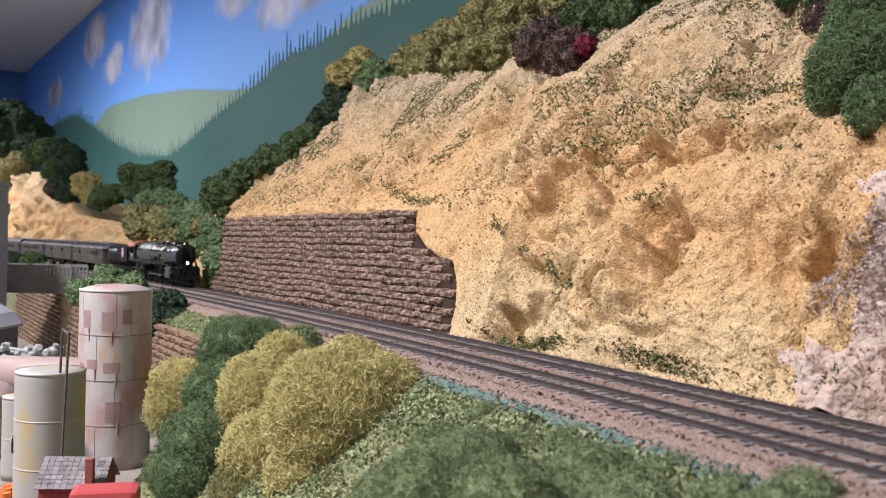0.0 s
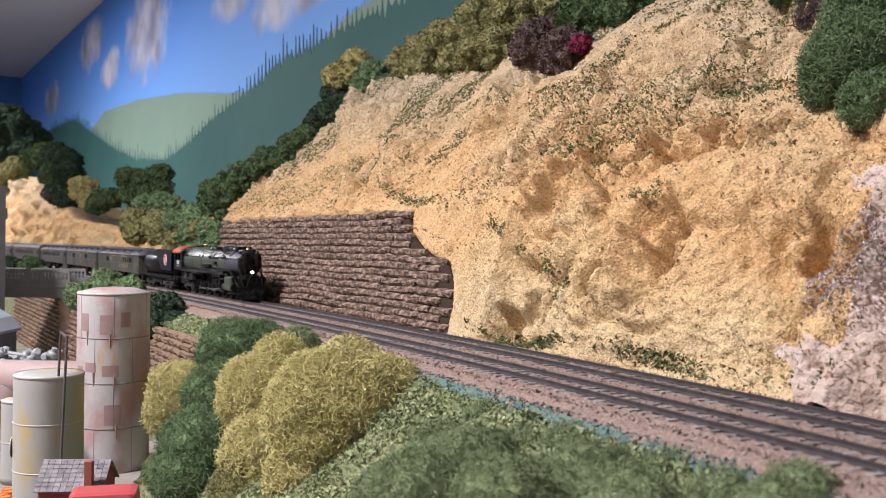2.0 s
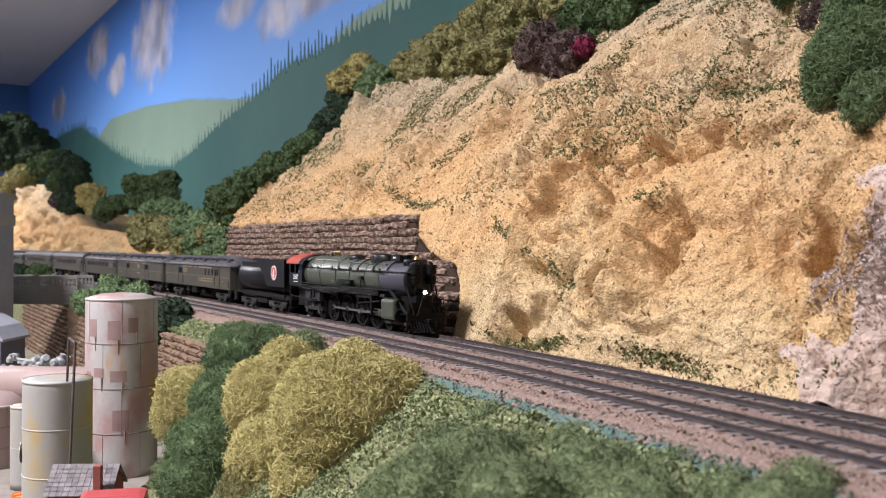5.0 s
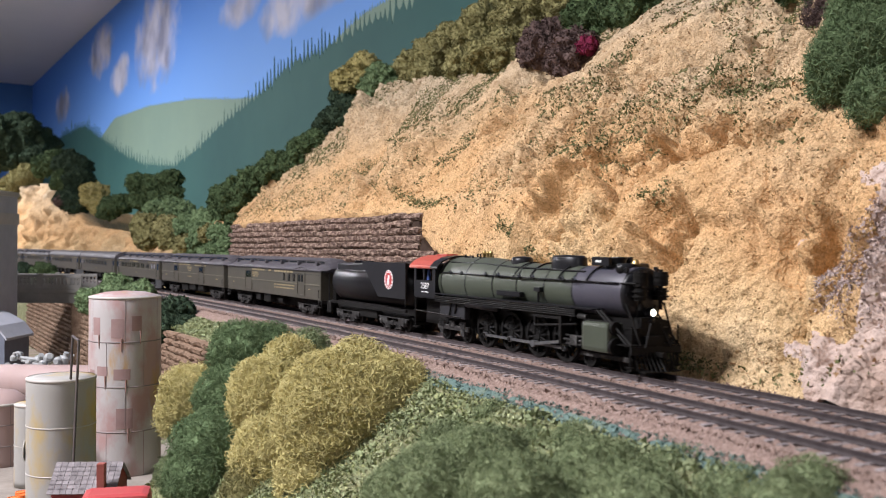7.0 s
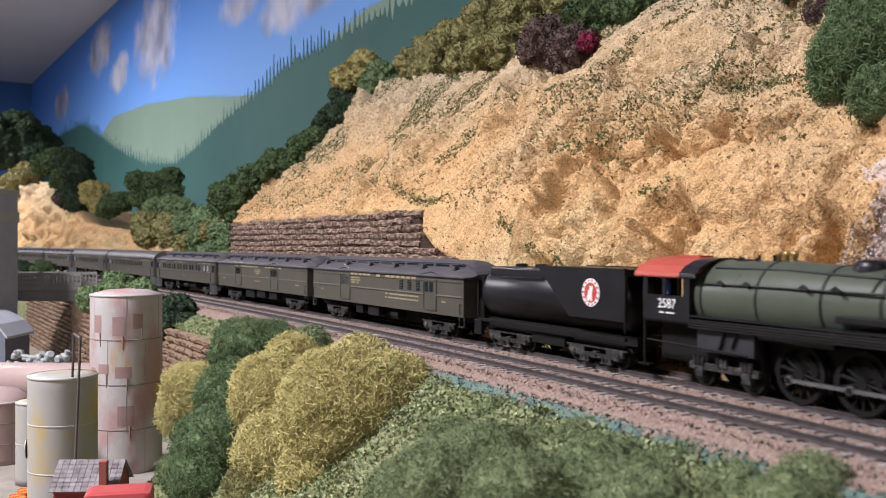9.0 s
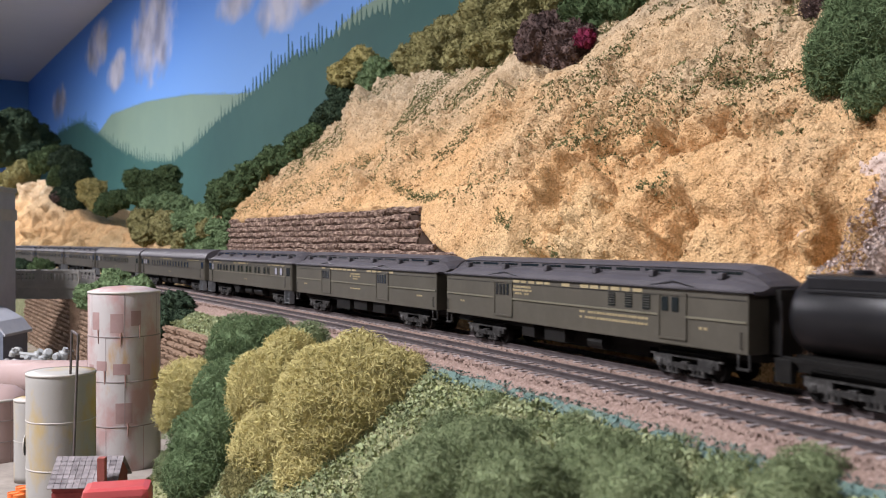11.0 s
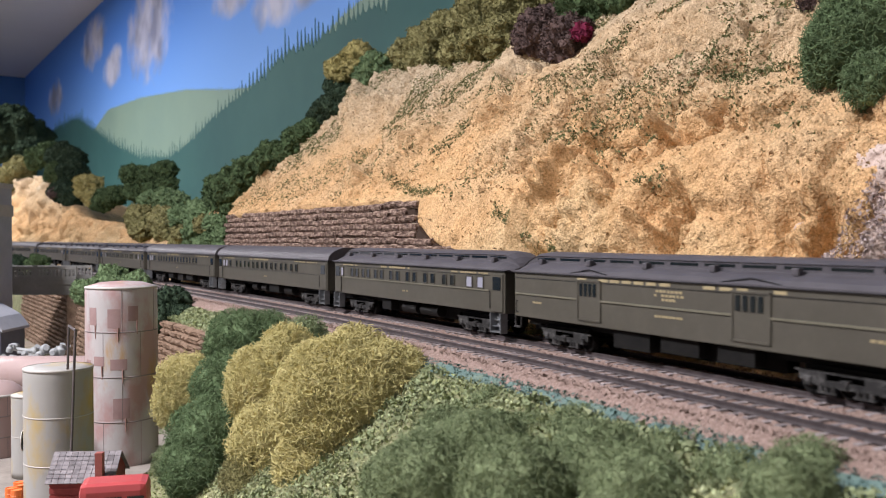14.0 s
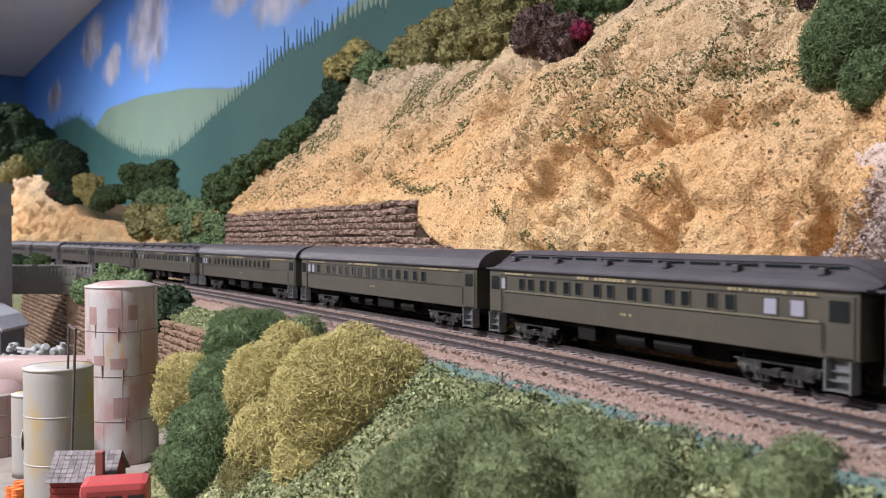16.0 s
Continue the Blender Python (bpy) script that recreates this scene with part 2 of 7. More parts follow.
def sky_paint():
    """Blue wall paint, deeper above, with soft grey-white clouds brushed on."""
    m = bpy.data.materials.new("painted_sky")
    m.use_nodes = True
    t = m.node_tree
    N, L = t.nodes.new, t.links.new
    sh = t.nodes["Principled BSDF"]
    sh.inputs["Roughness"].default_value = 0.75
    pos = N("ShaderNodeNewGeometry").outputs["Position"]

    def dot(v):
        d = N("ShaderNodeVectorMath")
        d.operation = "DOT_PRODUCT"
        L(pos, d.inputs[0])
        d.inputs[1].default_value = v
        return d.outputs["Value"]

    def calc(op, a, b, c=None):
        k = N("ShaderNodeMath")
        k.operation = op
        for i, x in enumerate((a, b, c)):
            if x is None:
                continue
            if isinstance(x, (int, float)):
                k.inputs[i].default_value = x
            else:
                L(x, k.inputs[i])
        return k.outputs[0]

    u = calc("SUBTRACT", dot(ALONG), CORNER.dot(ALONG))
    z = dot((0, 0, 1))
    grad = N("ShaderNodeValToRGB")
    e = grad.color_ramp.elements
    e[0].position, e[0].color = 0.30, (0.25, 0.50, 0.95, 1)
    e[1].position, e[1].color = 0.95, (0.085, 0.27, 0.80, 1)
    L(z, grad.inputs["Fac"])
    n1 = N("ShaderNodeTexNoise")
    n1.inputs["Scale"].default_value, n1.inputs["Detail"].default_value = 9, 6
    L(pos, n1.inputs["Vector"])
    n2 = N("ShaderNodeTexNoise")
    n2.inputs["Scale"].default_value, n2.inputs["Detail"].default_value = 4, 5
    L(pos, n2.inputs["Vector"])
    cover, core = None, None
    for cu, cz, ru, rz in ((2.10, 0.975, 0.26, 0.115), (2.47, 0.80, 0.17, 0.085), (3.04, 0.86, 0.29, 0.20), (1.10, 0.84, 0.20, 0.10), (3.98, 0.765, 0.17, 0.06), (4.32, 0.68, 0.20, 0.07), (4.52, 0.67, 0.22, 0.05)):
        a = calc("DIVIDE", calc("SUBTRACT", u, cu), ru)
        b = calc("DIVIDE", calc("SUBTRACT", z, cz), rz)
        r = calc("ADD", calc("MULTIPLY", a, a), calc("MULTIPLY", b, b))
        r = calc("ADD", r, calc("MULTIPLY_ADD", n1.outputs["Fac"], 2.6, -1.3))
        c = calc("MULTIPLY_ADD", r, -0.95, 1.15)
        cover = c if cover is None else calc("MAXIMUM", cover, c)
    lim = N("ShaderNodeClamp")
    L(cover, lim.inputs[0])
    tone = N("ShaderNodeValToRGB")
    e = tone.color_ramp.elements
    e[0].position, e[0].color = 0.38, (0.28, 0.28, 0.36, 1)
    e[1].position, e[1].color = 0.58, (0.66, 0.66, 0.76, 1)
    L(n2.outputs["Fac"], tone.inputs["Fac"])
    mix = N("ShaderNodeMix")
    mix.data_type = "RGBA"
    L(calc("MULTIPLY", lim.outputs[0], 0.9), mix.inputs[0])
    L(grad.outputs["Color"], mix.inputs[6])
    L(tone.outputs["Color"], mix.inputs[7])
    L(mix.outputs[2], sh.inputs["Base Color"])
    return m


SKY = sky_paint()
slab("wall_east", -0.12, 10.5, -0.12, 0.0, FLOOR_Z, CEIL_Z, SKY, "wall painted as blue sky with grey-white clouds", "wall")
slab("wall_north", -0.12, 0.0, 0.0, 4.5, FLOOR_Z, CEIL_Z, paint("blue_wall_paint", [(0.05, 0.16, 0.42), (0.07, 0.20, 0.50)], 3, 0.8, bump=0.1), "plain deep blue painted end wall", "wall")
slab("wall_west", -0.12, 10.5, 4.5, 4.62, FLOOR_Z, CEIL_Z, WALL_WHITE, "plain off-white painted wall", "wall")
slab("wall_south", 10.5, 10.62, -0.12, 4.62, FLOOR_Z, CEIL_Z, WALL_WHITE, "plain off-white painted wall", "wall")
slab("floor", -0.12, 10.62, -0.12, 4.62, FLOOR_Z - 0.1, FLOOR_Z, CARPET, "grey carpeted floor of the layout room", "floor")
slab("ceiling", -0.12, 10.62, -0.12, 4.62, CEIL_Z, CEIL_Z + 0.1, CEILING, "plain white ceiling in shade", "ceiling")


def mural_hill(name, crest, gap, proud, tip, material, label, seed):
    """A painted mountain on the wall: a thin coat of paint with a row of tree tips along its crest."""
    rng = random.Random(seed)
    us, zs = [c[0] for c in crest], [c[1] for c in crest]
    pts, u = [], us[0]
    while u < us[-1]:
        z = float(np.interp(u, us, zs))
        h = tip * rng.uniform(0.25, 1.0) * (1.7 if rng.random() < 0.15 else 1.0)
        w = gap * rng.uniform(0.7, 1.3) * (1.0 if u < 3.3 else 0.75 if u < 4.2 else 0.62)
        pts += [(u, z - 0.5 * h), (u + w * 0.36, z + 0.1 * h), (u + w * 0.5, z + h), (u + w * 0.64, z + 0.1 * h)]
        u += w
    verts, faces = [], []
    for u, z in pts:
        verts += [room_point(u, proud, z), room_point(u, proud, -0.2), room_point(u, 0.0005, z), room_point(u, 0.0005, -0.2)]
    for i in range(len(pts) - 1):
        a, b = 4 * i, 4 * i + 4
        faces += [(a, a + 1, b + 1, b), (a, b, b + 2, a + 2)]
    return tagged(sheet(name, verts, faces, material, smooth=False), label, "mural", kind="structure")


DARK_HILL = paint("dark_green_mural_paint", [(0.026, 0.098, 0.095), (0.036, 0.122, 0.112), (0.048, 0.145, 0.130)], 1.6, 0.75, bump=0.05)
PALE_HILL = paint("pale_green_mural_paint", [(0.19, 0.295, 0.245), (0.245, 0.355, 0.275)], 2.0, 0.75, bump=0.05)
mural_hill("backdrop_hill", [(1.9, 0.53), (2.15, 0.575), (2.37, 0.622), (2.94, 0.602), (3.51, 0.553), (3.95, 0.493), (4.3, 0.46)], 0.03, 0.0010, 0.008, PALE_HILL, "pale green distant hill painted on the wall", 3)
mural_hill("backdrop_ridge", [(4.55, 0.52), (4.66, 0.556), (4.76, 0.574), (4.9, 0.58), (5.3, 0.60), (7, 0.7)], 0.022, 0.0010, 0.012, PALE_HILL, "pale green distant ridge painted on the wall", 4)
mural_hill("backdrop_mountain", [(0.3, 0.60), (0.71, 0.64), (1.157, 0.675), (1.6, 0.668), (1.763, 0.655), (2.091, 0.567), (2.487, 0.467), (2.868, 0.388), (3.262, 0.348), (3.493, 0.37), (3.804, 0.437), (4.0, 0.468), (4.131, 0.49), (4.345, 0.535), (4.532, 0.535), (4.682, 0.547), (4.888, 0.55), (5.3, 0.57), (7.5, 0.66), (9.5, 0.7)], 0.040, 0.0018, 0.040, DARK_HILL, "dark green forested mountain with spruce tips painted on the wall", 5)
# ---- ground and track bed ----
def ribbon(name, s0, s1, ds, profile, material, label, category, rough=0.0, kind="structure", scale=60.0):
    """A strip along the line; profile gives (n, z) pairs at s."""
    verts, faces = [], []
    count = int((s1 - s0) / ds) + 1
    width = len(profile(s0))
    for i in range(count):
        s = s0 + i * ds
        for n, z in profile(s):
            p = on_line(s, n, z)
            if rough:
                p.z += rough * fbm(p, scale, 3)
            verts.append(p)
    for i in range(count - 1):
        for j in range(width - 1):
            a = i * width + j
            faces.append((a, a + 1, a + width + 1, a + width))
    return tagged(sheet(name, verts, faces, material), label, category, kind=kind)


def spaced(pairs, step):
    out = []
    for (n0, z0), (n1, z1) in zip(pairs, pairs[1:]):
        k = max(1, int(math.hypot(n1 - n0, z1 - z0) / step))
        out += [(n0 + (n1 - n0) * i / k, z0 + (z1 - z0) * i / k) for i in range(k)]
    return out + [pairs[-1]]


slab("layout_table", 0.05, 9.0, 0.05, 1.6, -0.16, -0.115, paint("table_timber", [(0.25, 0.2, 0.15), (0.32, 0.26, 0.2)], 20), "timber layout table under the scenery", "table")
BED = spaced([(0.10, -0.012), (0.022, -0.0062), (0.016, -0.0026), (-0.016, -0.0026), (-0.021, -0.0034), (-0.025, -0.0026), (-0.057, -0.0026), (-0.070, -0.010)], 0.0018)
ribbon("ballast", -1.0, 0.75, 0.0025, lambda s: BED, BALLAST, "reddish-grey gravel ballast under both tracks", "ballast", 0.0011, scale=420)
BED_FAR = spaced([(0.10, -0.012), (0.022, -0.0062), (0.016, -0.0034), (-0.057, -0.0034), (-0.070, -0.010)], 0.012)
ribbon("ballast", -4.1, -1.0, 0.02, lambda s: BED_FAR, BALLAST, "reddish-grey gravel ballast under both tracks", "ballast", 0.0005)
ribbon("ballast", 0.75, 1.6, 0.02, lambda s: BED_FAR, BALLAST, "reddish-grey gravel ballast under both tracks", "ballast", 0.0005)


def bank(s):
    k = min(1, max(0, (s + 0.185) / 0.10))
    drop = [(-0.066, -0.0085), (-0.093 - 0.007 * k, -0.020 - 0.006 * k), (-0.097 - 0.097 * k, -0.115), (-0.55, -0.118)]
    return spaced(drop, 0.004 if s > -0.6 else 0.03)


def bank_even(s):
    line = bank(s)
    pick = np.linspace(0, len(line) - 1, 90)
    return [line[int(i)] for i in pick]


ribbon("embankment", -1.7, 0.8, 0.006, bank_even, TURF, "turf-covered embankment falling away from the track", "embankment", 0.0010)


# ---- the cliff ----
CREST = [(-0.80, -0.02), (-0.745, 0.03), (-0.706, 0.094), (-0.649, 0.177), (-0.606, 0.244), (-0.545, 0.268), (-0.353, 0.254), (-0.238, 0.246), (-0.118, 0.246), (-0.06, 0.275), (0.05, 0.31), (0.3, 0.33), (0.75, 0.3)]
LEAN = radians(43)


def wall_top(s):
    """Upper edge of the stone wall, falling in bites where the plaster laps over it."""
    edge = float(np.interp(s, [-0.62, -0.60, -0.35, -0.150, -0.139, -0.132, -0.112, -0.088, -0.062, -0.050, -0.042, -0.040], [0.083, 0.086, 0.0885, 0.087, 0.083, 0.070, 0.061, 0.054, 0.045, 0.032, 0.014, -0.02]))
    return edge + 0.004 * noise.noise(Vector((s * 45, 0.3, 0.7)))


# carved ledges and clefts: line along the face and up it, width, depth
LEDGES = [
    ([(-0.102, 0.110), (0.003, 0.134), (0.065, 0.156), (0.154, 0.148), (0.195, 0.160)], 0.0085, 0.0105),
    ([(0.151, 0.101), (0.156, 0.069), (0.163, 0.044)], 0.0065, 0.015),
    ([(-0.041, 0.103), (-0.007, 0.080), (0.050, 0.069), (0.072, 0.038)], 0.0065, 0.013),
    ([(0.205, 0.095), (0.218, 0.082), (0.232, 0.076), (0.253, 0.077)], 0.0065, 0.015),
    ([(0.140, 0.073), (0.163, 0.089), (0.190, 0.092)], 0.0055, 0.013),
    ([(0.108, 0.027), (0.150, 0.028), (0.166, 0.034)], 0.0050, 0.009),
]


# bare facets of broken plaster: place along the face and up it, half sizes
BARE = [(0.125, 0.160, 0.045, 0.022), (0.175, 0.158, 0.035, 0.022), (0.145, 0.083, 0.028, 0.030), (0.125, 0.048, 0.030, 0.020), (-0.005, 0.115, 0.060, 0.016), (0.060, 0.135, 0.045, 0.014), (0.235, 0.080, 0.030, 0.020)]


def ledge_relief(s, v):
    """Stands out above each carved line and cuts back beneath it."""
    if s < -0.13 or s > 0.29 or v > 0.21:
        return 0.0
    wob = Vector((s, v, 0.4))
    s += 0.005 * noise.noise(wob * 40)
    v += 0.005 * noise.noise(wob * 40 + Vector((5, 5, 0))) + 0.0008 * noise.noise(wob * 130 + Vector((2, 7, 0)))
    total = 0.0
    for line, width, depth in LEDGES:
        best, side = 1.0, 1.0
        for (a, b), (c, d) in zip(line, line[1:]):
            ex, ey = c - a, d - b
            k = min(1.0, max(0.0, ((s - a) * ex + (v - b) * ey) / (ex * ex + ey * ey)))
            dx, dy = s - a - k * ex, v - b - k * ey
            dist = math.hypot(dx, dy)
            if dist < best:
                best, side = dist, (1.0 if ex * dy - ey * dx > 0 else -1.0)
        u = best / width
        if u < 3:
            strength = 0.55 + 0.9 * noise.noise(wob * 28 + Vector((0, 0, depth * 900)))
            total += 1.05 * depth * max(0.1, strength) * (math.exp(-u * 0.8) * 0.6 if side > 0 else -math.exp(-u * 1.3))
    return total


def cliff_point(s, v):
    top = float(np.interp(s, [c[0] for c in CREST], [c[1] for c in CREST]))
    foot_v = 0.105
    if v < foot_v:
        z, n = v * math.sin(radians(74)) - 0.012, 0.030 + v * math.cos(radians(74))
    else:
        z, n = foot_v * 0.9613 - 0.012 + (v - foot_v) * math.sin(LEAN), 0.030 + foot_v * 0.2756 + (v - foot_v) * math.cos(LEAN)
    if z > top:
        z = top - (z - top) * 0.25
    p = on_line(s, n, z)
    q = Vector((s, v * 0.8, 0.0))
    foot = min(1, v / 0.02)
    big = fbm(q + Vector((3, 1, 0)), 6.0, 3) * 0.020
    warp = q + Vector((noise.noise(q * 35), noise.noise(q * 35 + Vector((9, 0, 0))), 0)) * 0.010
    plates = 0.0
    mask = min(1, max(0.10, fbm(q + Vector((0, 0, 5)), 9.0, 2) * 3.4 + 0.45 - max(0, v - 0.2) * 2))
    bare = max(max(0.0, 1 - ((s - a) / ra) ** 2 - ((v - b) / rb) ** 2) for a, b, ra, rb in BARE) if -0.1 < s < 0.3 else 0.0
    bare = min(1.0, 1.8 * bare)
    mask = max(mask, bare)
    for size, amount in ((13.0, 0.010), (32.0, 0.0125), (80.0, 0.0055), (190.0, 0.0018)):
        where = noise.voronoi(warp * size + Vector((0, 0, size)))[1][0]
        tilt = noise.cell_vector(where * 7.3)
        off = warp * size - where
        plates += amount * ((tilt.x - 0.5) * 1.3 + (tilt.y - 0.5) * 1.8 * off.x + (tilt.z - 0.25) * 1.8 * off.y)
    crack = noise.voronoi(warp * 10 + Vector((4, 0, 0)))[0]
    cut = -0.010 * max(0, 1 - (crack[1] - crack[0]) * 16) * mask
    small = fbm(q, 120.0, 4) * 0.0026 + fbm(q, 380.0, 3) * 0.0018
    near = max(0, 1 - ((s - 0.305) / 0.068) ** 2) * max(0, 1 - ((v - 0.05) / 0.075) ** 2)
    lump = noise.voronoi(q * 30 + Vector((1, 2, 3)))[0]
    small *= 1 - 0.65 * bare
    coarse = (big + plates * mask * (0.85 + 0.75 * bare) + cut + ledge_relief(s, v)) * foot
    return p, coarse, small * (0.3 + 0.7 * foot) + near * (0.010 + 0.034 * (lump[1] - lump[0])), z


def evened(field):
    """Takes the saw-teeth off broken edges, once along the face and once up it."""
    for axis in (0, 1):
        field = (np.roll(field, 1, axis) + 2 * field + np.roll(field, -1, axis)) / 4
    return field


def cliff():
    ss, vs = np.arange(-0.80, 0.50, 0.0014), np.arange(0.0, 0.44, 0.0014)
    points = [[cliff_point(s, v) for v in vs] for s in ss]
    relief = evened(np.array([[c[1] for c in row] for row in points]))
    verts = []
    for i, s in enumerate(ss):
        toward, edge = on_line(s, -1, 0) - on_line(s, 0, 0), wall_top(s)
        for j, v in enumerate(vs):
            p, _, small, z = points[i][j]
            out = float(relief[i, j]) + small
            if s < -0.035 and z < edge - 0.001:
                out = min(out, 0.0) * 0.5 - 0.007
            elif s < 0.0 and v < 0.125:
                out = max(out, -0.002) * 0.6 + 0.0015
            verts.append(p + toward * out * 0.8 + Vector((0, 0, out * 0.6)))
    CLIFF.update(ss=ss, vs=vs, verts=verts)
    w = len(vs)
    faces, ids = [], []
    for i in range(len(ss) - 1):
        for j in range(w - 1):
            faces.append((i * w + j, (i + 1) * w + j, (i + 1) * w + j + 1, i * w + j + 1))
            edge = fbm((ss[i], vs[j], 1.0), 25, 4) * 0.07
            ids.append(1 if ss[i] + edge > 0.262 and vs[j] + edge < 0.120 + 0.3 * max(0, ss[i] - 0.3) else 0)
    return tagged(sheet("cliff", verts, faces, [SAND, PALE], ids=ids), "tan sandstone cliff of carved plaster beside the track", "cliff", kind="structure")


CLIFF = {}
cliff()


# ---- plants ----
LEAF = {
    "K": paint("dark_foliage", [(0.012, 0.020, 0.012), (0.026, 0.040, 0.025), (0.048, 0.070, 0.042)], 200, 1.0, vary=0.35, island=True, spec=0.04),
    "D": paint("deep_green_foliage", [(0.026, 0.042, 0.019), (0.052, 0.078, 0.036), (0.090, 0.118, 0.060)], 200, 1.0, vary=0.35, island=True, spec=0.04),
    "G": paint("green_foliage", [(0.056, 0.090, 0.042), (0.105, 0.150, 0.074), (0.165, 0.215, 0.115)], 300, 1.0, vary=0.3, island=True, spec=0.04),
    "O": paint("olive_foliage", [(0.090, 0.085, 0.034), (0.175, 0.162, 0.072), (0.280, 0.258, 0.130)], 200, 1.0, vary=0.35, island=True, spec=0.04),
    "Y": paint("yellow_green_foliage", [(0.150, 0.130, 0.045), (0.270, 0.235, 0.095), (0.370, 0.320, 0.150)], 120, 1.0, vary=0.3, island=True),
    "L": paint("mustard_lichen", [(0.33, 0.28, 0.105), (0.45, 0.395, 0.175), (0.53, 0.475, 0.235)], 300, 1.0, vary=0.14, island=True, spec=0.04),
    "S": paint("sage_foliage", [(0.092, 0.122, 0.060), (0.160, 0.195, 0.102), (0.240, 0.278, 0.158)], 300, 1.0, vary=0.3, island=True, spec=0.04),
    "P": paint("purple_brown_foliage", [(0.035, 0.025, 0.022), (0.080, 0.055, 0.050), (0.130, 0.090, 0.080)], 120, 1.0, vary=0.35, island=True),
    "M": paint("magenta_foliage", [(0.07, 0.012, 0.024), (0.17, 0.022, 0.055)], 120, 1.0, vary=0.35, island=True),
}
LEAF_LABEL = {"S": "sage green foam-foliage shrub", "K": "dark green foam-foliage shrub", "D": "deep green foam-foliage shrub", "G": "green foam-foliage shrub", "O": "olive foam-foliage shrub", "Y": "yellow-green foam-foliage shrub", "L": "mustard-yellow curly lichen shrub", "P": "purple-brown foam-foliage shrub", "M": "magenta flowering foam-foliage shrub"}


def shrub(kind, x, y, z, r, seed, bits, size, place, strands):
    """A lumpy clump: an uneven core under curly strands (lichen) or small crumbs (foam)."""
    rng = np.random.default_rng(seed)
    off = Vector(rng.uniform(-50, 50, 3))
    bm = bmesh.new()
    bmesh.ops.create_icosphere(bm, subdivisions=4, radius=1.0)
    tall = rng.uniform(0.88, 1.0)
    for v in bm.verts:
        d = v.co.normalized()
        lump = noise.fractal(d * 1.7 + off, 1.0, 2.0, 2) * (0.12 if strands else 0.24)
        lump -= (noise.voronoi(d * 2.6 + off)[0][0] - 0.35) * (0.08 if strands else 0.30)
        lump -= (noise.voronoi(d * 7.0 + off)[0][0] - 0.35) * (0.10 if strands else 0.22)
        v.co = Vector((d.x, d.y, d.z * tall)) * (1.0 + lump) * r
    co = np.array([v.co for v in bm.verts])
    tri = np.array([[v.index for v in f.verts] for f in bm.faces])
    bm.free()
    a, b, c = co[tri[:, 0]], co[tri[:, 1]], co[tri[:, 2]]
    area = np.linalg.norm(np.cross(b - a, c - a), axis=1) * ((a + b + c)[:, 2] > -2.2 * r)
    pick = rng.choice(len(tri), bits, p=area / area.sum())
    w = rng.dirichlet((1, 1, 1), bits)
    p = a[pick] * w[:, :1] + b[pick] * w[:, 1:2] + c[pick] * w[:, 2:]
    out = np.cross(b - a, c - a)[pick]
    out /= np.linalg.norm(out, axis=1)[:, None]
    if strands:
        along = rng.normal(size=(bits, 3))
        along -= out * (along * out).sum(1)[:, None] * 0.75
        along /= np.linalg.norm(along, axis=1)[:, None]
        side = np.cross(along, out)
        side /= np.linalg.norm(side, axis=1)[:, None]
        length = size * rng.uniform(5.0, 12.0, (bits, 1))
        phase, curl = rng.uniform(0, 6.28, (bits, 1)), rng.uniform(4, 9, (bits, 1))
        p = p + out * size * rng.uniform(-0.2, 4.5, (bits, 1))
        rows = []
        for q in range(4):
            t = q / 3 - 0.5
            mid = p + along * length * t + (out * np.cos(curl * t + phase) + side * np.sin(curl * t + phase)) * length * 0.22
            thick = size * (0.34 if 0 < q < 3 else 0.2)
            rows += [mid + side * thick, mid + out * thick, mid - side * thick]
        verts = np.stack(rows, 1).reshape(-1, 3)
        one = np.array([(3 * q + h, 3 * q + h + 1, 3 * q + h + 4, 3 * q + h + 3) for q in range(3) for h in range(2)])
        faces = (one[None] + 12 * np.arange(bits)[:, None, None]).reshape(-1, 4)
    else:
        p = p + out * size * rng.uniform(-0.5, 0.9, (bits, 1))
        verts = (p[:, None] + rng.normal(size=(bits, 4, 3)) * size * 0.6).reshape(-1, 3)
        one = np.array(((0, 1, 2), (0, 2, 3), (0, 3, 1), (1, 3, 2)))
        faces = (one[None] + 4 * np.arange(bits)[:, None, None]).reshape(-1, 3)
    ob = thing("shrub", LEAF_LABEL[kind] + " " + place, "shrub", "shrubs")
    ob.matrix_basis = pose(x, y, z)
    sheet("inner_clump", (co * (0.95 if strands else 0.97)).tolist(), tri.tolist(), LEAF[kind], ob, smooth=False)
    tagged(sheet("foliage", verts.tolist(), faces.tolist(), LEAF[kind], ob, smooth=False), kind="stuff")
    return ob


WHERE = {"crest": "on the crest of the cliff", "right": "on the upper cliff slope", "far": "on the far hillside behind the track", "shoulder": "beside the track bed", "slope": "on the embankment slope", "front": "on the embankment slope"}


def plant(spot, seed, rows):
    """spot sets the grain: size of a crumb or strand, and how many to a square metre of clump."""
    size, dense, strands = {"crest": (0.0014, 300000, False), "right": (0.00085, 420000, True), "far": (0.0019, 120000, False), "shoulder": (0.0011, 420000, False), "slope": (0.00064, 400000, True), "front": (0.00050, 600000, True)}[spot]
    for kind, x, y, z, r in rows:
        seed += 1
        shrub(kind, x, y, z, r, seed, int(12.6 * r * r * dense), size * (1.25 if kind == "L" else 1.0), WHERE[spot], strands)


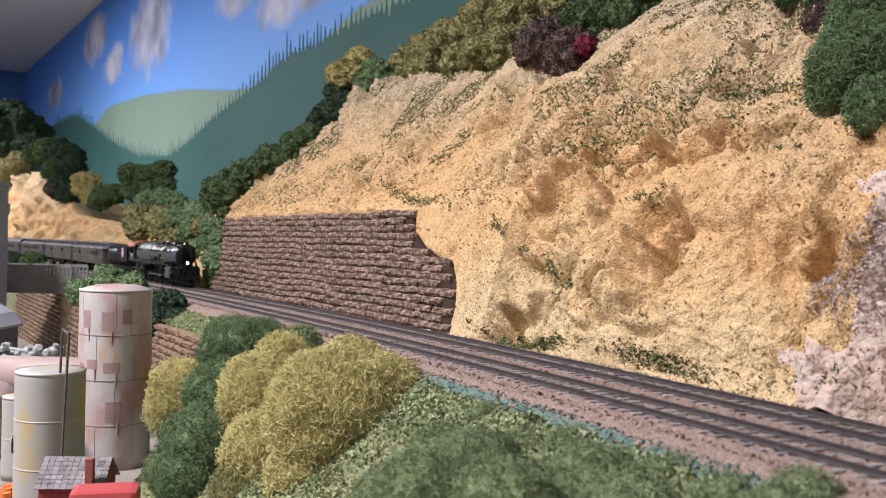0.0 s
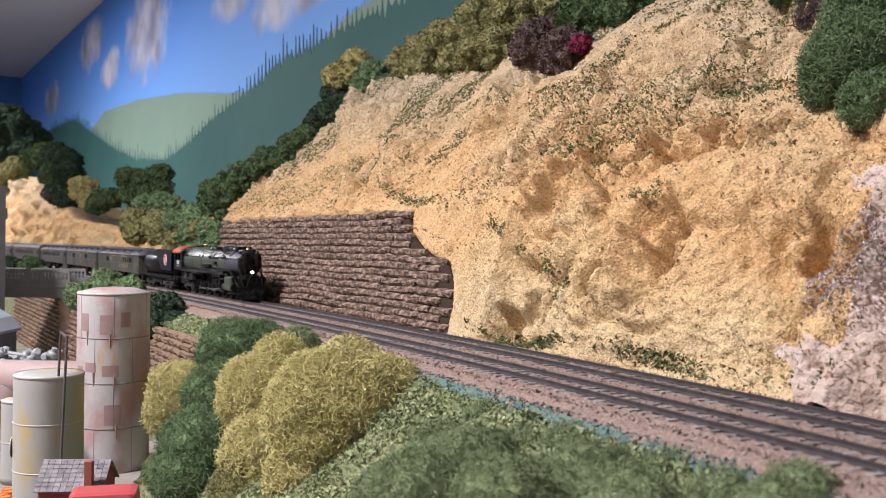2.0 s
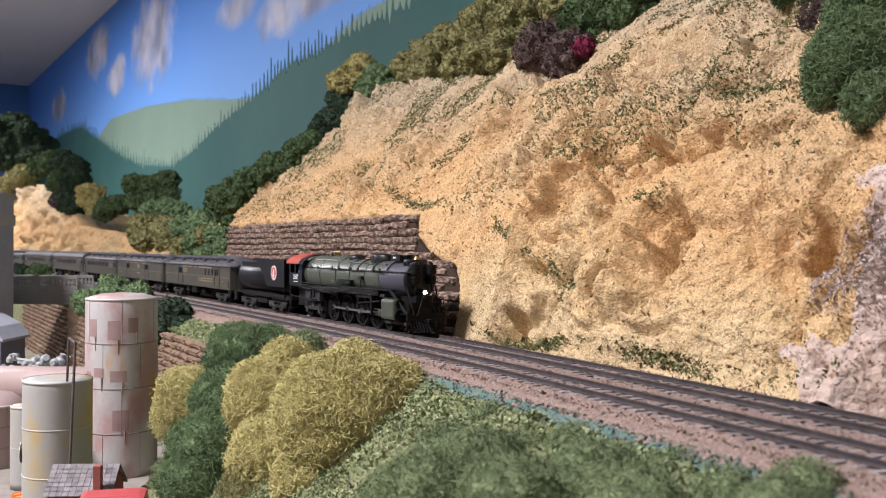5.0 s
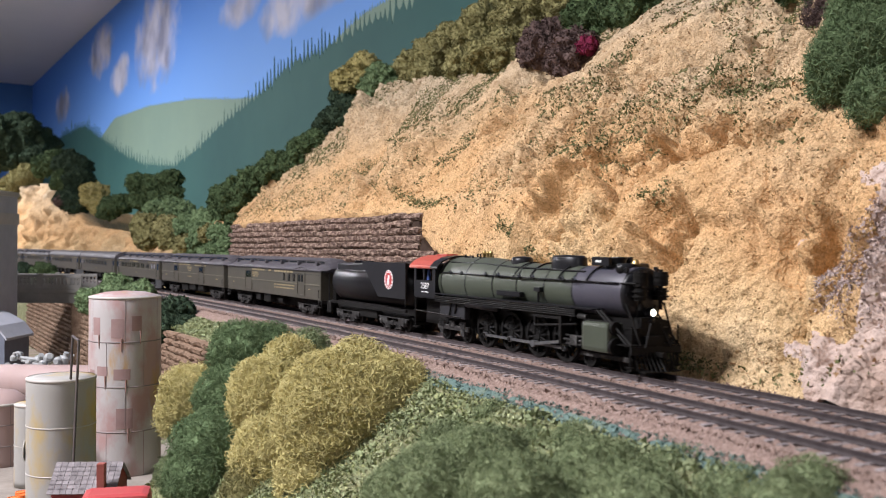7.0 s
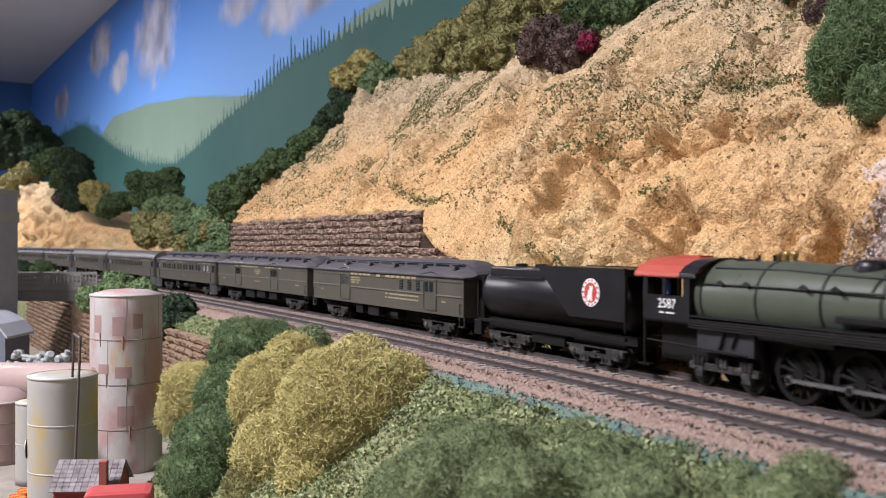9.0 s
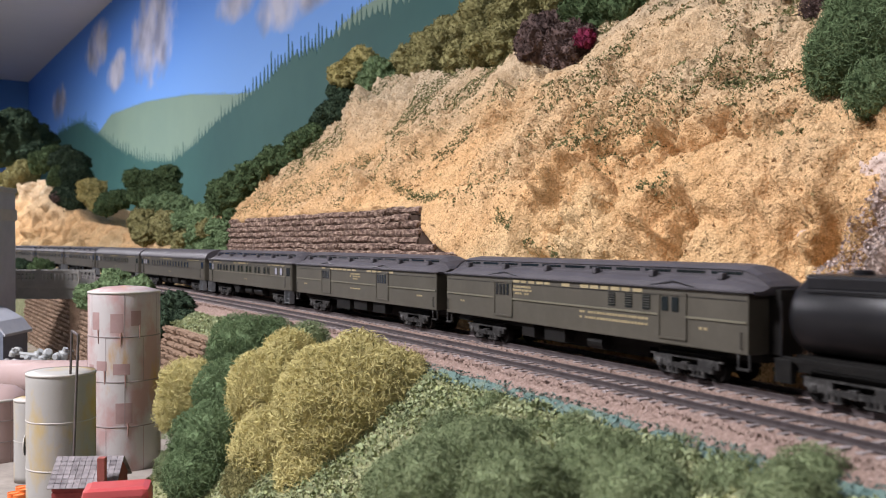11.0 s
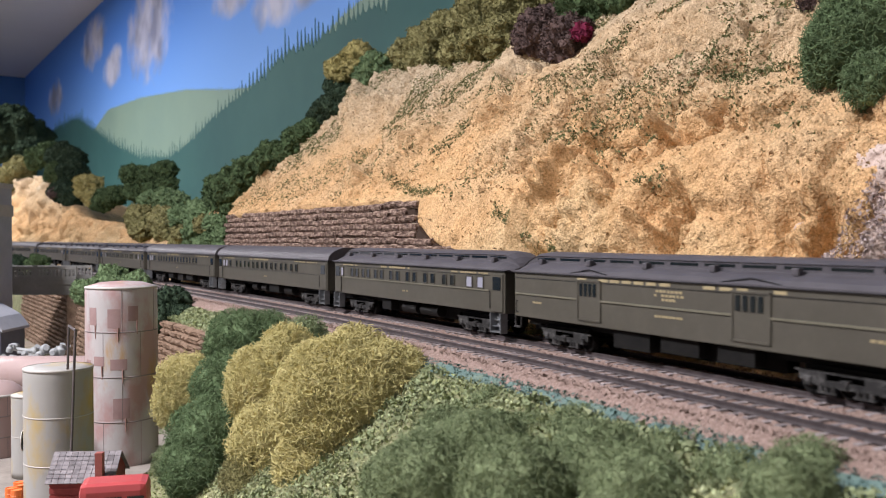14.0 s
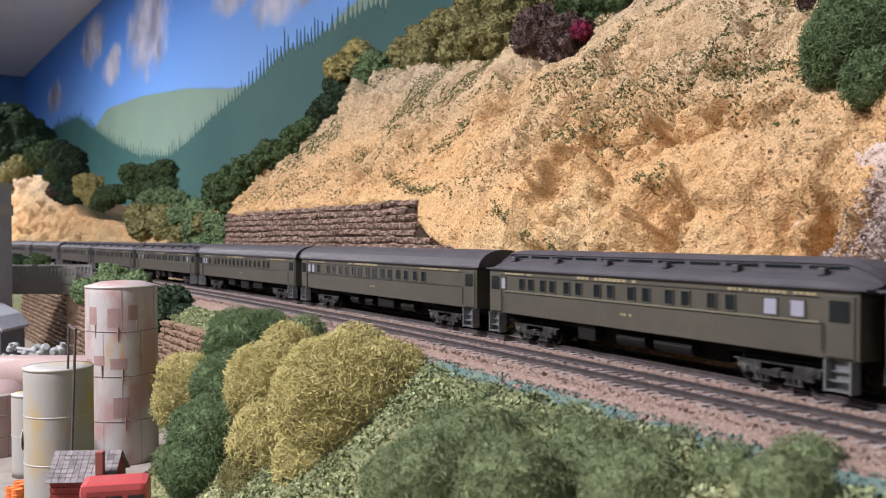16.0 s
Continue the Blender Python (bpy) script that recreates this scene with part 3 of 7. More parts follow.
plant("crest", 10, (
    ("D", -0.296, 1.216, 0.119, 0.0335), ("D", -0.294, 1.264, 0.141, 0.0238), ("D", -0.268, 1.231, 0.146, 0.0262), ("D", -0.234, 1.209, 0.161, 0.0288),
    ("D", -0.211, 1.193, 0.168, 0.0209), ("D", -0.199, 1.207, 0.186, 0.0242), ("D", -0.182, 1.208, 0.199, 0.0212), ("K", -0.160, 1.214, 0.221, 0.0259),
    ("K", -0.139, 1.206, 0.235, 0.0287), ("K", -0.151, 1.265, 0.267, 0.0206), ("Y", -0.146, 1.264, 0.291, 0.0254), ("Y", -0.122, 1.264, 0.309, 0.0238),
    ("G", -0.095, 1.233, 0.284, 0.0309), ("G", -0.108, 1.226, 0.266, 0.0200), ("O", -0.047, 1.185, 0.296, 0.0268), ("O", -0.019, 1.146, 0.301, 0.0330),
))
plant("crest", 26, (
    ("O", -0.033, 1.128, 0.275, 0.0198), ("O", 0.005, 1.147, 0.319, 0.0302), ("O", 0.012, 1.044, 0.270, 0.0223), ("O", 0.039, 1.098, 0.324, 0.0358),
    ("O", 0.037, 1.008, 0.273, 0.0253), ("O", 0.061, 0.955, 0.268, 0.0275), ("O", 0.082, 0.991, 0.307, 0.0398), ("O", 0.061, 1.136, 0.357, 0.0285),
    ("P", 0.090, 0.884, 0.255, 0.0255), ("P", 0.108, 0.798, 0.229, 0.0260), ("P", 0.107, 0.889, 0.269, 0.0201), ("M", 0.117, 0.771, 0.232, 0.0095),
    ("D", 0.136, 0.830, 0.270, 0.0333), ("O", 0.122, 0.948, 0.313, 0.0268), ("D", 0.162, 0.786, 0.267, 0.0276), ("D", 0.155, 0.854, 0.294, 0.0268),
))
plant("crest", 42, (
    ("O", 0.202, 0.750, 0.279, 0.0188),
))
plant("right", 58, (
    ("G", 0.209, 0.452, 0.154, 0.0250), ("G", 0.201, 0.460, 0.146, 0.0150), ("G", 0.230, 0.489, 0.186, 0.0214), ("D", 0.237, 0.537, 0.212, 0.0215),
    ("G", 0.202, 0.419, 0.129, 0.0131), ("D", 0.235, 0.602, 0.238, 0.0170), ("P", 0.225, 0.531, 0.196, 0.0133),
))
plant("far", 74, (
    ("K", -1.550, 3.200, 0.415, 0.1043), ("K", -1.490, 3.200, 0.407, 0.0913), ("K", -1.542, 3.200, 0.479, 0.0625), ("K", -1.621, 3.200, 0.424, 0.1174), ("K", -1.478, 3.150, 0.470, 0.0411), ("K", -1.377, 3.000, 0.344, 0.0538),
    ("O", -1.408, 2.900, 0.249, 0.0520), ("O", -1.343, 2.850, 0.276, 0.0464), ("D", -1.273, 2.800, 0.304, 0.0411), ("D", -1.145, 2.600, 0.298, 0.0424), ("K", -1.086, 2.550, 0.288, 0.0458), ("K", -1.036, 2.500, 0.278, 0.0407),
    ("D", -1.079, 2.500, 0.236, 0.0367), ("K", -1.015, 2.450, 0.233, 0.0439), ("K", -1.026, 2.400, 0.180, 0.0352), ("K", -0.979, 2.350, 0.161, 0.0345), ("P", -1.035, 2.380, 0.174, 0.0194),
))
plant("far", 94, (
    ("Y", -0.895, 2.250, 0.184, 0.0385), ("Y", -0.875, 2.230, 0.155, 0.0273), ("D", -0.795, 2.100, 0.147, 0.0291), ("D", -0.752, 2.050, 0.154, 0.0268), ("D", -0.808, 2.100, 0.137, 0.0222), ("D", -0.661, 1.900, 0.190, 0.0278),
    ("D", -0.655, 1.900, 0.157, 0.0278), ("D", -0.618, 1.880, 0.183, 0.0307), ("D", -0.580, 1.860, 0.194, 0.0257), ("D", -0.576, 1.860, 0.168, 0.0243), ("D", -0.604, 1.860, 0.154, 0.0273), ("G", -0.558, 1.700, 0.125, 0.0250),
    ("G", -0.524, 1.680, 0.128, 0.0247), ("G", -0.473, 1.600, 0.120, 0.0208), ("O", -0.544, 1.600, 0.092, 0.0287), ("O", -0.536, 1.580, 0.070, 0.0231),
))
plant("far", 114, (
    ("O", -0.487, 1.550, 0.088, 0.0278), ("O", -0.477, 1.520, 0.069, 0.0224), ("G", -0.425, 1.450, 0.091, 0.0237), ("G", -0.386, 1.400, 0.096, 0.0251), ("G", -0.379, 1.380, 0.069, 0.0270), ("O", -0.424, 1.450, 0.069, 0.0213),
    ("G", -0.347, 1.330, 0.096, 0.0195), ("G", -0.325, 1.300, 0.068, 0.0191), ("G", -0.326, 1.280, 0.045, 0.0208), ("G", -0.321, 1.270, 0.023, 0.0175), ("G", -0.325, 1.260, 0.007, 0.0134), ("O", -0.445, 1.500, 0.045, 0.0221), ("G", -0.395, 1.420, 0.040, 0.0234), ("G", -0.350, 1.330, 0.045, 0.0221),
))
plant("crest", 134, (
    ("G", -0.288, 1.170, 0.076, 0.0137), ("G", -0.286, 1.150, 0.058, 0.0135), ("G", -0.283, 1.140, 0.040, 0.0134), ("G", -0.283, 1.130, 0.022, 0.0125), ("D", -0.284, 1.170, 0.091, 0.0113), ("G", -0.311, 1.200, 0.076, 0.0149),
    ("G", -0.312, 1.200, 0.054, 0.0149), ("G", -0.304, 1.180, 0.032, 0.0138), ("G", -0.295, 1.150, 0.015, 0.0111), ("G", -0.339, 1.250, 0.045, 0.0172), ("O", -0.337, 1.250, 0.076, 0.0155), ("G", -0.288, 1.138, 0.008, 0.0115),
))
plant("shoulder", 106, (
    ("K", -0.269, 0.880, -0.010, 0.0210), ("K", -0.270, 0.860, -0.022, 0.0151), ("K", -0.252, 0.860, -0.018, 0.0129), ("G", -0.390, 1.050, 0.003, 0.0237),
    ("G", -0.440, 1.100, -0.009, 0.0193), ("G", -0.350, 1.020, 0.004, 0.0179), ("D", -0.680, 1.500, 0.009, 0.0235), ("K", -0.761, 1.600, 0.007, 0.0221),
))
plant("slope", 122, (
    ("L", -0.052, 0.470, -0.030, 0.0368), ("L", -0.031, 0.475, -0.022, 0.0226), ("L", -0.049, 0.490, -0.011, 0.0184), ("L", -0.101, 0.520, -0.029, 0.0241),
    ("L", -0.095, 0.540, -0.012, 0.0149), ("L", -0.093, 0.500, -0.057, 0.0263), ("L", -0.062, 0.460, -0.062, 0.0242), ("L", -0.038, 0.450, -0.056, 0.0197),
    ("L", -0.182, 0.640, -0.048, 0.0225), ("L", -0.192, 0.640, -0.064, 0.0152), ("G", -0.138, 0.610, -0.016, 0.0237), ("G", -0.121, 0.610, -0.009, 0.0153),
    ("G", -0.137, 0.570, -0.039, 0.0222), ("G", -0.139, 0.540, -0.064, 0.0264), ("G", -0.144, 0.520, -0.079, 0.0196), ("O", -0.103, 0.490, -0.077, 0.0184),
))
plant("slope", 138, (
    ("S", -0.089, 0.570, -0.006, 0.0129), ("S", -0.167, 0.560, -0.084, 0.0140),
))
plant("front", 154, (
    ("S", 0.013, 0.330, -0.026, 0.0197), ("S", -0.006, 0.320, -0.030, 0.0177), ("S", 0.053, 0.345, -0.021, 0.0134), ("S", 0.054, 0.310, -0.025, 0.0185),
    ("S", 0.037, 0.360, -0.025, 0.0113), ("S", 0.078, 0.300, -0.023, 0.0147), ("S", 0.089, 0.275, -0.021, 0.0131), ("S", 0.105, 0.255, -0.011, 0.0099),
    ("S", 0.024, 0.300, -0.029, 0.0188), ("S", 0.061, 0.280, -0.026, 0.0176), ("S", 0.021, 0.400, -0.020, 0.0090), ("S", 0.001, 0.370, -0.025, 0.0121),
    ("S", -0.018, 0.340, -0.037, 0.0136), ("S", 0.093, 0.240, -0.013, 0.0108), ("S", 0.039, 0.410, -0.019, 0.0062), ("S", 0.073, 0.350, -0.020, 0.0079),
))
plant("front", 170, (
    ("S", 0.101, 0.280, -0.017, 0.0063),
))
# ---- tracks ----
def track(offset, label):
    tr = thing("railway_track", label, "track", "the two tracks")
    for side in (1, -1):
        n0 = offset + side * 0.00825
        prof = [(n0 - 0.0010, -0.0024), (n0 + 0.0010, -0.0024), (n0 + 0.0010, -0.0020), (n0 + 0.0004, -0.0015), (n0 + 0.0004, -0.0007), (n0 + 0.0006, -0.0005), (n0 + 0.0006, 0.0), (n0 - 0.0006, 0.0), (n0 - 0.0006, -0.0005), (n0 - 0.0004, -0.0007), (n0 - 0.0004, -0.0015), (n0 - 0.0010, -0.0020)]
        verts, faces, w = [], [], len(prof)
        ss = np.arange(-4.1, 1.6, 0.012)
        for s in ss:
            verts += [on_line(s, n, z) for n, z in prof]
        for i in range(len(ss) - 1):
            for j in range(w):
                faces.append((i * w + j, i * w + (j + 1) % w, (i + 1) * w + (j + 1) % w, (i + 1) * w + j))
        sheet("rail", verts, faces, RAIL, tr, "dark weathered steel rail", smooth=False)
    bm = bmesh.new()
    box(bm, -0.00125, 0.00125, -0.0145, 0.0145, -0.0042, -0.0022, 0.0002)
    first = part("tie", bm, TIE, tr)
    first.matrix_basis = line_pose(-0.65) @ pose(0, offset, 0)
    rng = random.Random(offset)
    s = -0.65 + 0.0071
    while s < 0.55:
        again(first, line_pose(s) @ pose(rng.uniform(-0.0002, 0.0002), offset + rng.uniform(-0.0004, 0.0004), rng.uniform(-0.0001, 0.0001), 0, 0, rng.uniform(-0.7, 0.7)), tr)
        s += 0.0071
    verts, faces = [], []
    for s in list(np.arange(-2.6, -0.655, 0.0071)) + list(np.arange(0.56, 1.2, 0.0071)):
        m, k = line_pose(s) @ pose(0, offset, 0), len(verts)
        verts += [m @ Vector((a, b, c)) for a in (-0.00125, 0.00125) for b in (-0.0145, 0.0145) for c in (-0.0042, -0.0022)]
        faces += [(k + 1, k + 5, k + 7, k + 3), (k, k + 1, k + 3, k + 2), (k + 4, k + 6, k + 7, k + 5), (k, k + 4, k + 5, k + 1), (k + 2, k + 3, k + 7, k + 6)]
    tagged(sheet("far_ties", verts, faces, TIE_JOINED, tr, smooth=False), kind="stuff")
    return tr


track(0.0, "dark-railed main track on wooden ties beside the cliff")
track(-0.0406, "empty dark-railed second track on wooden ties")
# ---- the train ----
OLIVE = paint("olive_green_car_paint", [(0.046, 0.041, 0.030), (0.058, 0.052, 0.039), (0.070, 0.063, 0.048)], 45, 0.5, fine=0.12, bump=0.08)
# Paler olive paints in the highlight along the belt rail.
BELT = paint("worn_olive_edge", [(0.10, 0.092, 0.062), (0.15, 0.14, 0.10)], 90, 0.5)
ROOF = paint("dark_grey_roof", [(0.050, 0.046, 0.052), (0.078, 0.072, 0.080)], 60, 0.55, fine=0.12, spec=0.3)
BLACK = paint("black_paint", [(0.005, 0.005, 0.006), (0.012, 0.012, 0.014)], 80, 0.36, fine=0.2, spec=0.28)
FRAME = paint("dusty_black_running_gear", [(0.004, 0.004, 0.004), (0.012, 0.011, 0.010)], 220, 0.62, fine=0.3, spec=0.12)
GEAR = paint("grey_highlighted_truck", [(0.010, 0.010, 0.010), (0.030, 0.029, 0.028), (0.14, 0.135, 0.13)], 240, 0.5, metal=0.2, fine=0.3, spec=0.25)
STEEL = paint("dull_steel", [(0.16, 0.16, 0.17), (0.30, 0.30, 0.30)], 150, 0.4, metal=0.8)
STEP_METAL = paint("silver_step", [(0.14, 0.145, 0.15), (0.26, 0.27, 0.28)], 150, 0.4, metal=0.5)
GLASS = paint("dark_window_glass", [(0.005, 0.0065, 0.007), (0.011, 0.016, 0.017)], 60, 0.12)
BLIND = paint("white_window_blind", [(0.22, 0.22, 0.27), (0.30, 0.30, 0.35)], 60, 0.4)
GOLD = paint("faded_gold_lettering", [(0.24, 0.19, 0.10), (0.33, 0.27, 0.15)], 300, 0.6)
SAGE = paint("sage_green_boiler_jacket", [(0.042, 0.050, 0.035), (0.060, 0.070, 0.050)], 50, 0.42, fine=0.1)
GRAPHITE = paint("graphite_smokebox", [(0.040, 0.038, 0.050), (0.058, 0.055, 0.072)], 60, 0.45, fine=0.1)
RED = paint("mineral_red_cab_roof", [(0.30, 0.045, 0.028), (0.40, 0.07, 0.045)], 60, 0.5, fine=0.1)
WHITE = paint("white_lettering", [(0.68, 0.68, 0.66), (0.76, 0.76, 0.74)], 100, 0.5)
EMBLEM_RED = paint("emblem_red", [(0.36, 0.03, 0.025), (0.45, 0.045, 0.04)], 100, 0.5)
BRASS = paint("dull_brass", [(0.30, 0.20, 0.07), (0.45, 0.32, 0.14)], 100, 0.35, metal=0.8)
LAMP = glow("lit_headlight", (1.0, 0.93, 0.78), 7.0)
MOVING = []


def bars(bm, x0, x1, y, z0, z1, count, seed, side=-1):
    """Lettering kept as plain bars, one a character."""
    rng = random.Random(seed)
    w = (x1 - x0) / count
    for i in range(count):
        if rng.random() < 0.08:
            continue
        a = x0 + i * w
        box(bm, a, a + w * rng.uniform(0.6, 0.85), min(y, y + side * 0.00012), max(y, y + side * 0.00012), z0, z1)
    return bm


def wheelset(parent, x, r, material=FRAME, name="wheelset"):
    bm = bmesh.new()
    turn = pose(0, 0, 0, 90, 0, 0)
    for side in (-1, 1):
        prof = [(0.0, 0.0012), (r * 0.3, 0.0012), (r * 0.35, 0.0006), (r * 0.75, 0.0005), (r * 0.8, 0.0012), (r, 0.0012), (r, -0.0008), (r * 1.09, -0.001), (r * 1.09, -0.0016), (0.0, -0.0016)]
        lathe(bm, [(a, -side * b) for a, b in prof], 20, (0, side * 0.0084, 0), turn)
    rod(bm, (0, -0.0085, 0), (0, 0.0085, 0), 0.0012, seg=8)
    bmesh.ops.recalc_face_normals(bm, faces=bm.faces)
    ob = part(name, bm, material, parent)
    ob.matrix_basis = pose(x, 0, r)
    return ob


def truck(car, x0, gap=0.0155, wheels=3, r=0.0052, flip=1):
    """A bogie under a car: side frames with springs and boxes, bolsters, wheelsets."""
    half = gap * (wheels - 1) / 2
    bm = bmesh.new()
    for side in (-1, 1):
        y = side * 0.0118
        pts = [(-half - 0.004, 0.0066), (-half, 0.0078), (-half + gap * 0.5, 0.0052), (0, 0.0050), (half - gap * 0.5, 0.0052), (half, 0.0078), (half + 0.004, 0.0066)]
        for (a, c), (b, e) in zip(pts, pts[1:]):
            box(bm, a, b, y - 0.0007, y + 0.0007, min(c, e) - 0.0011, max(c, e) + 0.0009)
        for i in range(wheels):
            wx = -half + i * gap
            box(bm, wx - 0.0016, wx + 0.0016, y - 0.0014, y + 0.0014, 0.0036, 0.0070, 0.0003)
            box(bm, wx - 0.0010, wx + 0.0010, y + side * 0.0010 - 0.0007, y + side * 0.0010 + 0.0007, 0.0040, 0.0064)
        for i in range(wheels - 1):
            mx = -half + (i + 0.5) * gap
            for o in (-0.0026, 0, 0.0026):
                rod(bm, (mx + o, y, 0.0020), (mx + o, y, 0.0050), 0.0010, seg=8)
            box(bm, mx - 0.0042, mx + 0.0042, y - 0.0009, y + 0.0009, 0.0014, 0.0021)
            rod(bm, (mx - 0.006, y - side * 0.002, 0.009), (mx + 0.006, y - side * 0.002, 0.009), 0.0006, seg=6)
        box(bm, -half - 0.0065, half + 0.0065, y - 0.0004, y + 0.0004, 0.0084, 0.0092)
    frame_ob = part("truck", bm, GEAR, car, "black six-wheel truck with grey highlights")
    frame_ob.matrix_basis = pose(x0, 0, 0)
    bm = bmesh.new()
    box(bm, -half - 0.003, half + 0.003, -0.0105, 0.0105, 0.0078, 0.0112, 0.0004)
    part("bolster", bm, FRAME, frame_ob)
    for i in range(wheels):
        wheelset(frame_ob, -half + i * gap, r)
    return frame_ob


def roof_ring(x, k, kind):
    """Half-profiles of a roof at x; k falls to 0 at the rounded ends."""
    if kind == "clerestory":
        half = [(0.0179, 0.0382), (0.0179, 0.0389), (0.0160, 0.0407), (0.0128, 0.0424), (0.0096, 0.0434), (0.0091, 0.0437), (0.0091, 0.0437 + 0.0028 * k), (0.0096, 0.0440 + 0.0028 * k), (0.0060, 0.0441 + 0.0043 * k), (0.0, 0.0442 + 0.0049 * k)]
    else:
        half = [(0.0179, 0.0382), (0.0179, 0.0391), (0.0172, 0.0411), (0.0155, 0.0436), (0.0128, 0.0457), (0.0095, 0.0472), (0.0060, 0.0482), (0.0030, 0.0486), (0.0015, 0.0487), (0.0, 0.0488)]
    if k < 1:
        drop = (1 - k) * (0.0035 if kind == "clerestory" else 0.0)
        half = [(y, z - drop * (z > 0.0395)) for y, z in half]
    return [Vector((x, -y, z)) for y, z in half] + [Vector((x, y, z)) for y, z in half[-2::-1]]


def car_body(car, h, kind, inset):
    bm = bmesh.new()
    box(bm, -h + inset, h - inset, -0.0172, 0.0172, 0.0142, 0.0384, 0.0004)
    body = part("body", bm, OLIVE, car)
    bm = bmesh.new()
    if kind == "clerestory":
        xs = [(-h, 0.0), (-h + 0.002, 0.25), (-h + 0.006, 0.62), (-h + 0.012, 0.94), (-h + 0.017, 1.0), (h - 0.017, 1.0), (h - 0.012, 0.94), (h - 0.006, 0.62), (h - 0.002, 0.25), (h, 0.0)]
    else:
        xs = [(-h, 1), (h, 1)]
    loft(bm, [roof_ring(x, k, kind) for x, k in xs])
    part("roof", bm, ROOF, car, "dark grey clerestory roof" if kind == "clerestory" else "dark grey arched roof")
    if kind == "clerestory":
        for side in (-1, 1):
            n = 11
            for i in range(n):
                x = -h + 0.022 + (2 * h - 0.044) * i / (n - 1)
                bm = bmesh.new()
                box(bm, x - 0.0085, x + 0.0085, side * 0.0089 - 0.0003, side * 0.0089 + 0.0003, 0.0447, 0.0459)
                part("clerestory_window", bm, GLASS, car)
                if i % 2 == 0:
                    bm = bmesh.new()
                    box(bm, x - 0.0016, x + 0.0016, side * 0.0118 - 0.0016, side * 0.0118 + 0.0016, 0.0425, 0.0455, 0.0006)
                    part("roof_vent", bm, ROOF, car)
    return body


def under(car, h, seed):
    rng = random.Random(seed)
    bm = bmesh.new()
    box(bm, -h + 0.004, h - 0.004, -0.0085, 0.0085, 0.0105, 0.0144)
    # low centre box added to block the bright view through under the car
    box(bm, -h * 0.40, h * 0.40, -0.0035, 0.0035, 0.0045, 0.0106)
    part("underframe", bm, FRAME, car)
    for side in (-1, 1):
        x = -h * 0.32
        while x < h * 0.30:
            w = rng.uniform(0.010, 0.026)
            bm = bmesh.new()
            if rng.random() < 0.35:
                rod(bm, (x, side * 0.0105, 0.0095), (x + w, side * 0.0105, 0.0095), 0.0036, seg=14)
                part("air_tank", bm, FRAME, car)
            else:
                box(bm, x, x + w, side * 0.0120 - 0.0030, side * 0.0120 + 0.0030, rng.uniform(0.0055, 0.0075), 0.0140, 0.0004)
                part("equipment_box", bm, FRAME, car)
            x += w + rng.uniform(0.006, 0.02)
    for e in (-1, 1):
        bm = bmesh.new()
        box(bm, e * h - 0.002, e * h + 0.0052, -0.0014, 0.0014, 0.0082, 0.0106, 0.0003)
        part("coupler", bm, FRAME, car)
        bm = bmesh.new()
        box(bm, e * h - 0.0032, e * h + 0.0030, -0.0062, 0.0062, 0.0140, 0.0395, 0.0006)
        part("diaphragm", bm, FRAME, car, "black end diaphragm")


def strip(car, name, x0, x1, z0, z1, material, proud=0.0003, label=""):
    for side in (-1, 1):
        bm = bmesh.new()
        a, b = side * 0.0171, side * (0.0172 + proud)
        box(bm, x0, x1, min(a, b), max(a, b), z0, z1)
        part(name, bm, material, car, label)


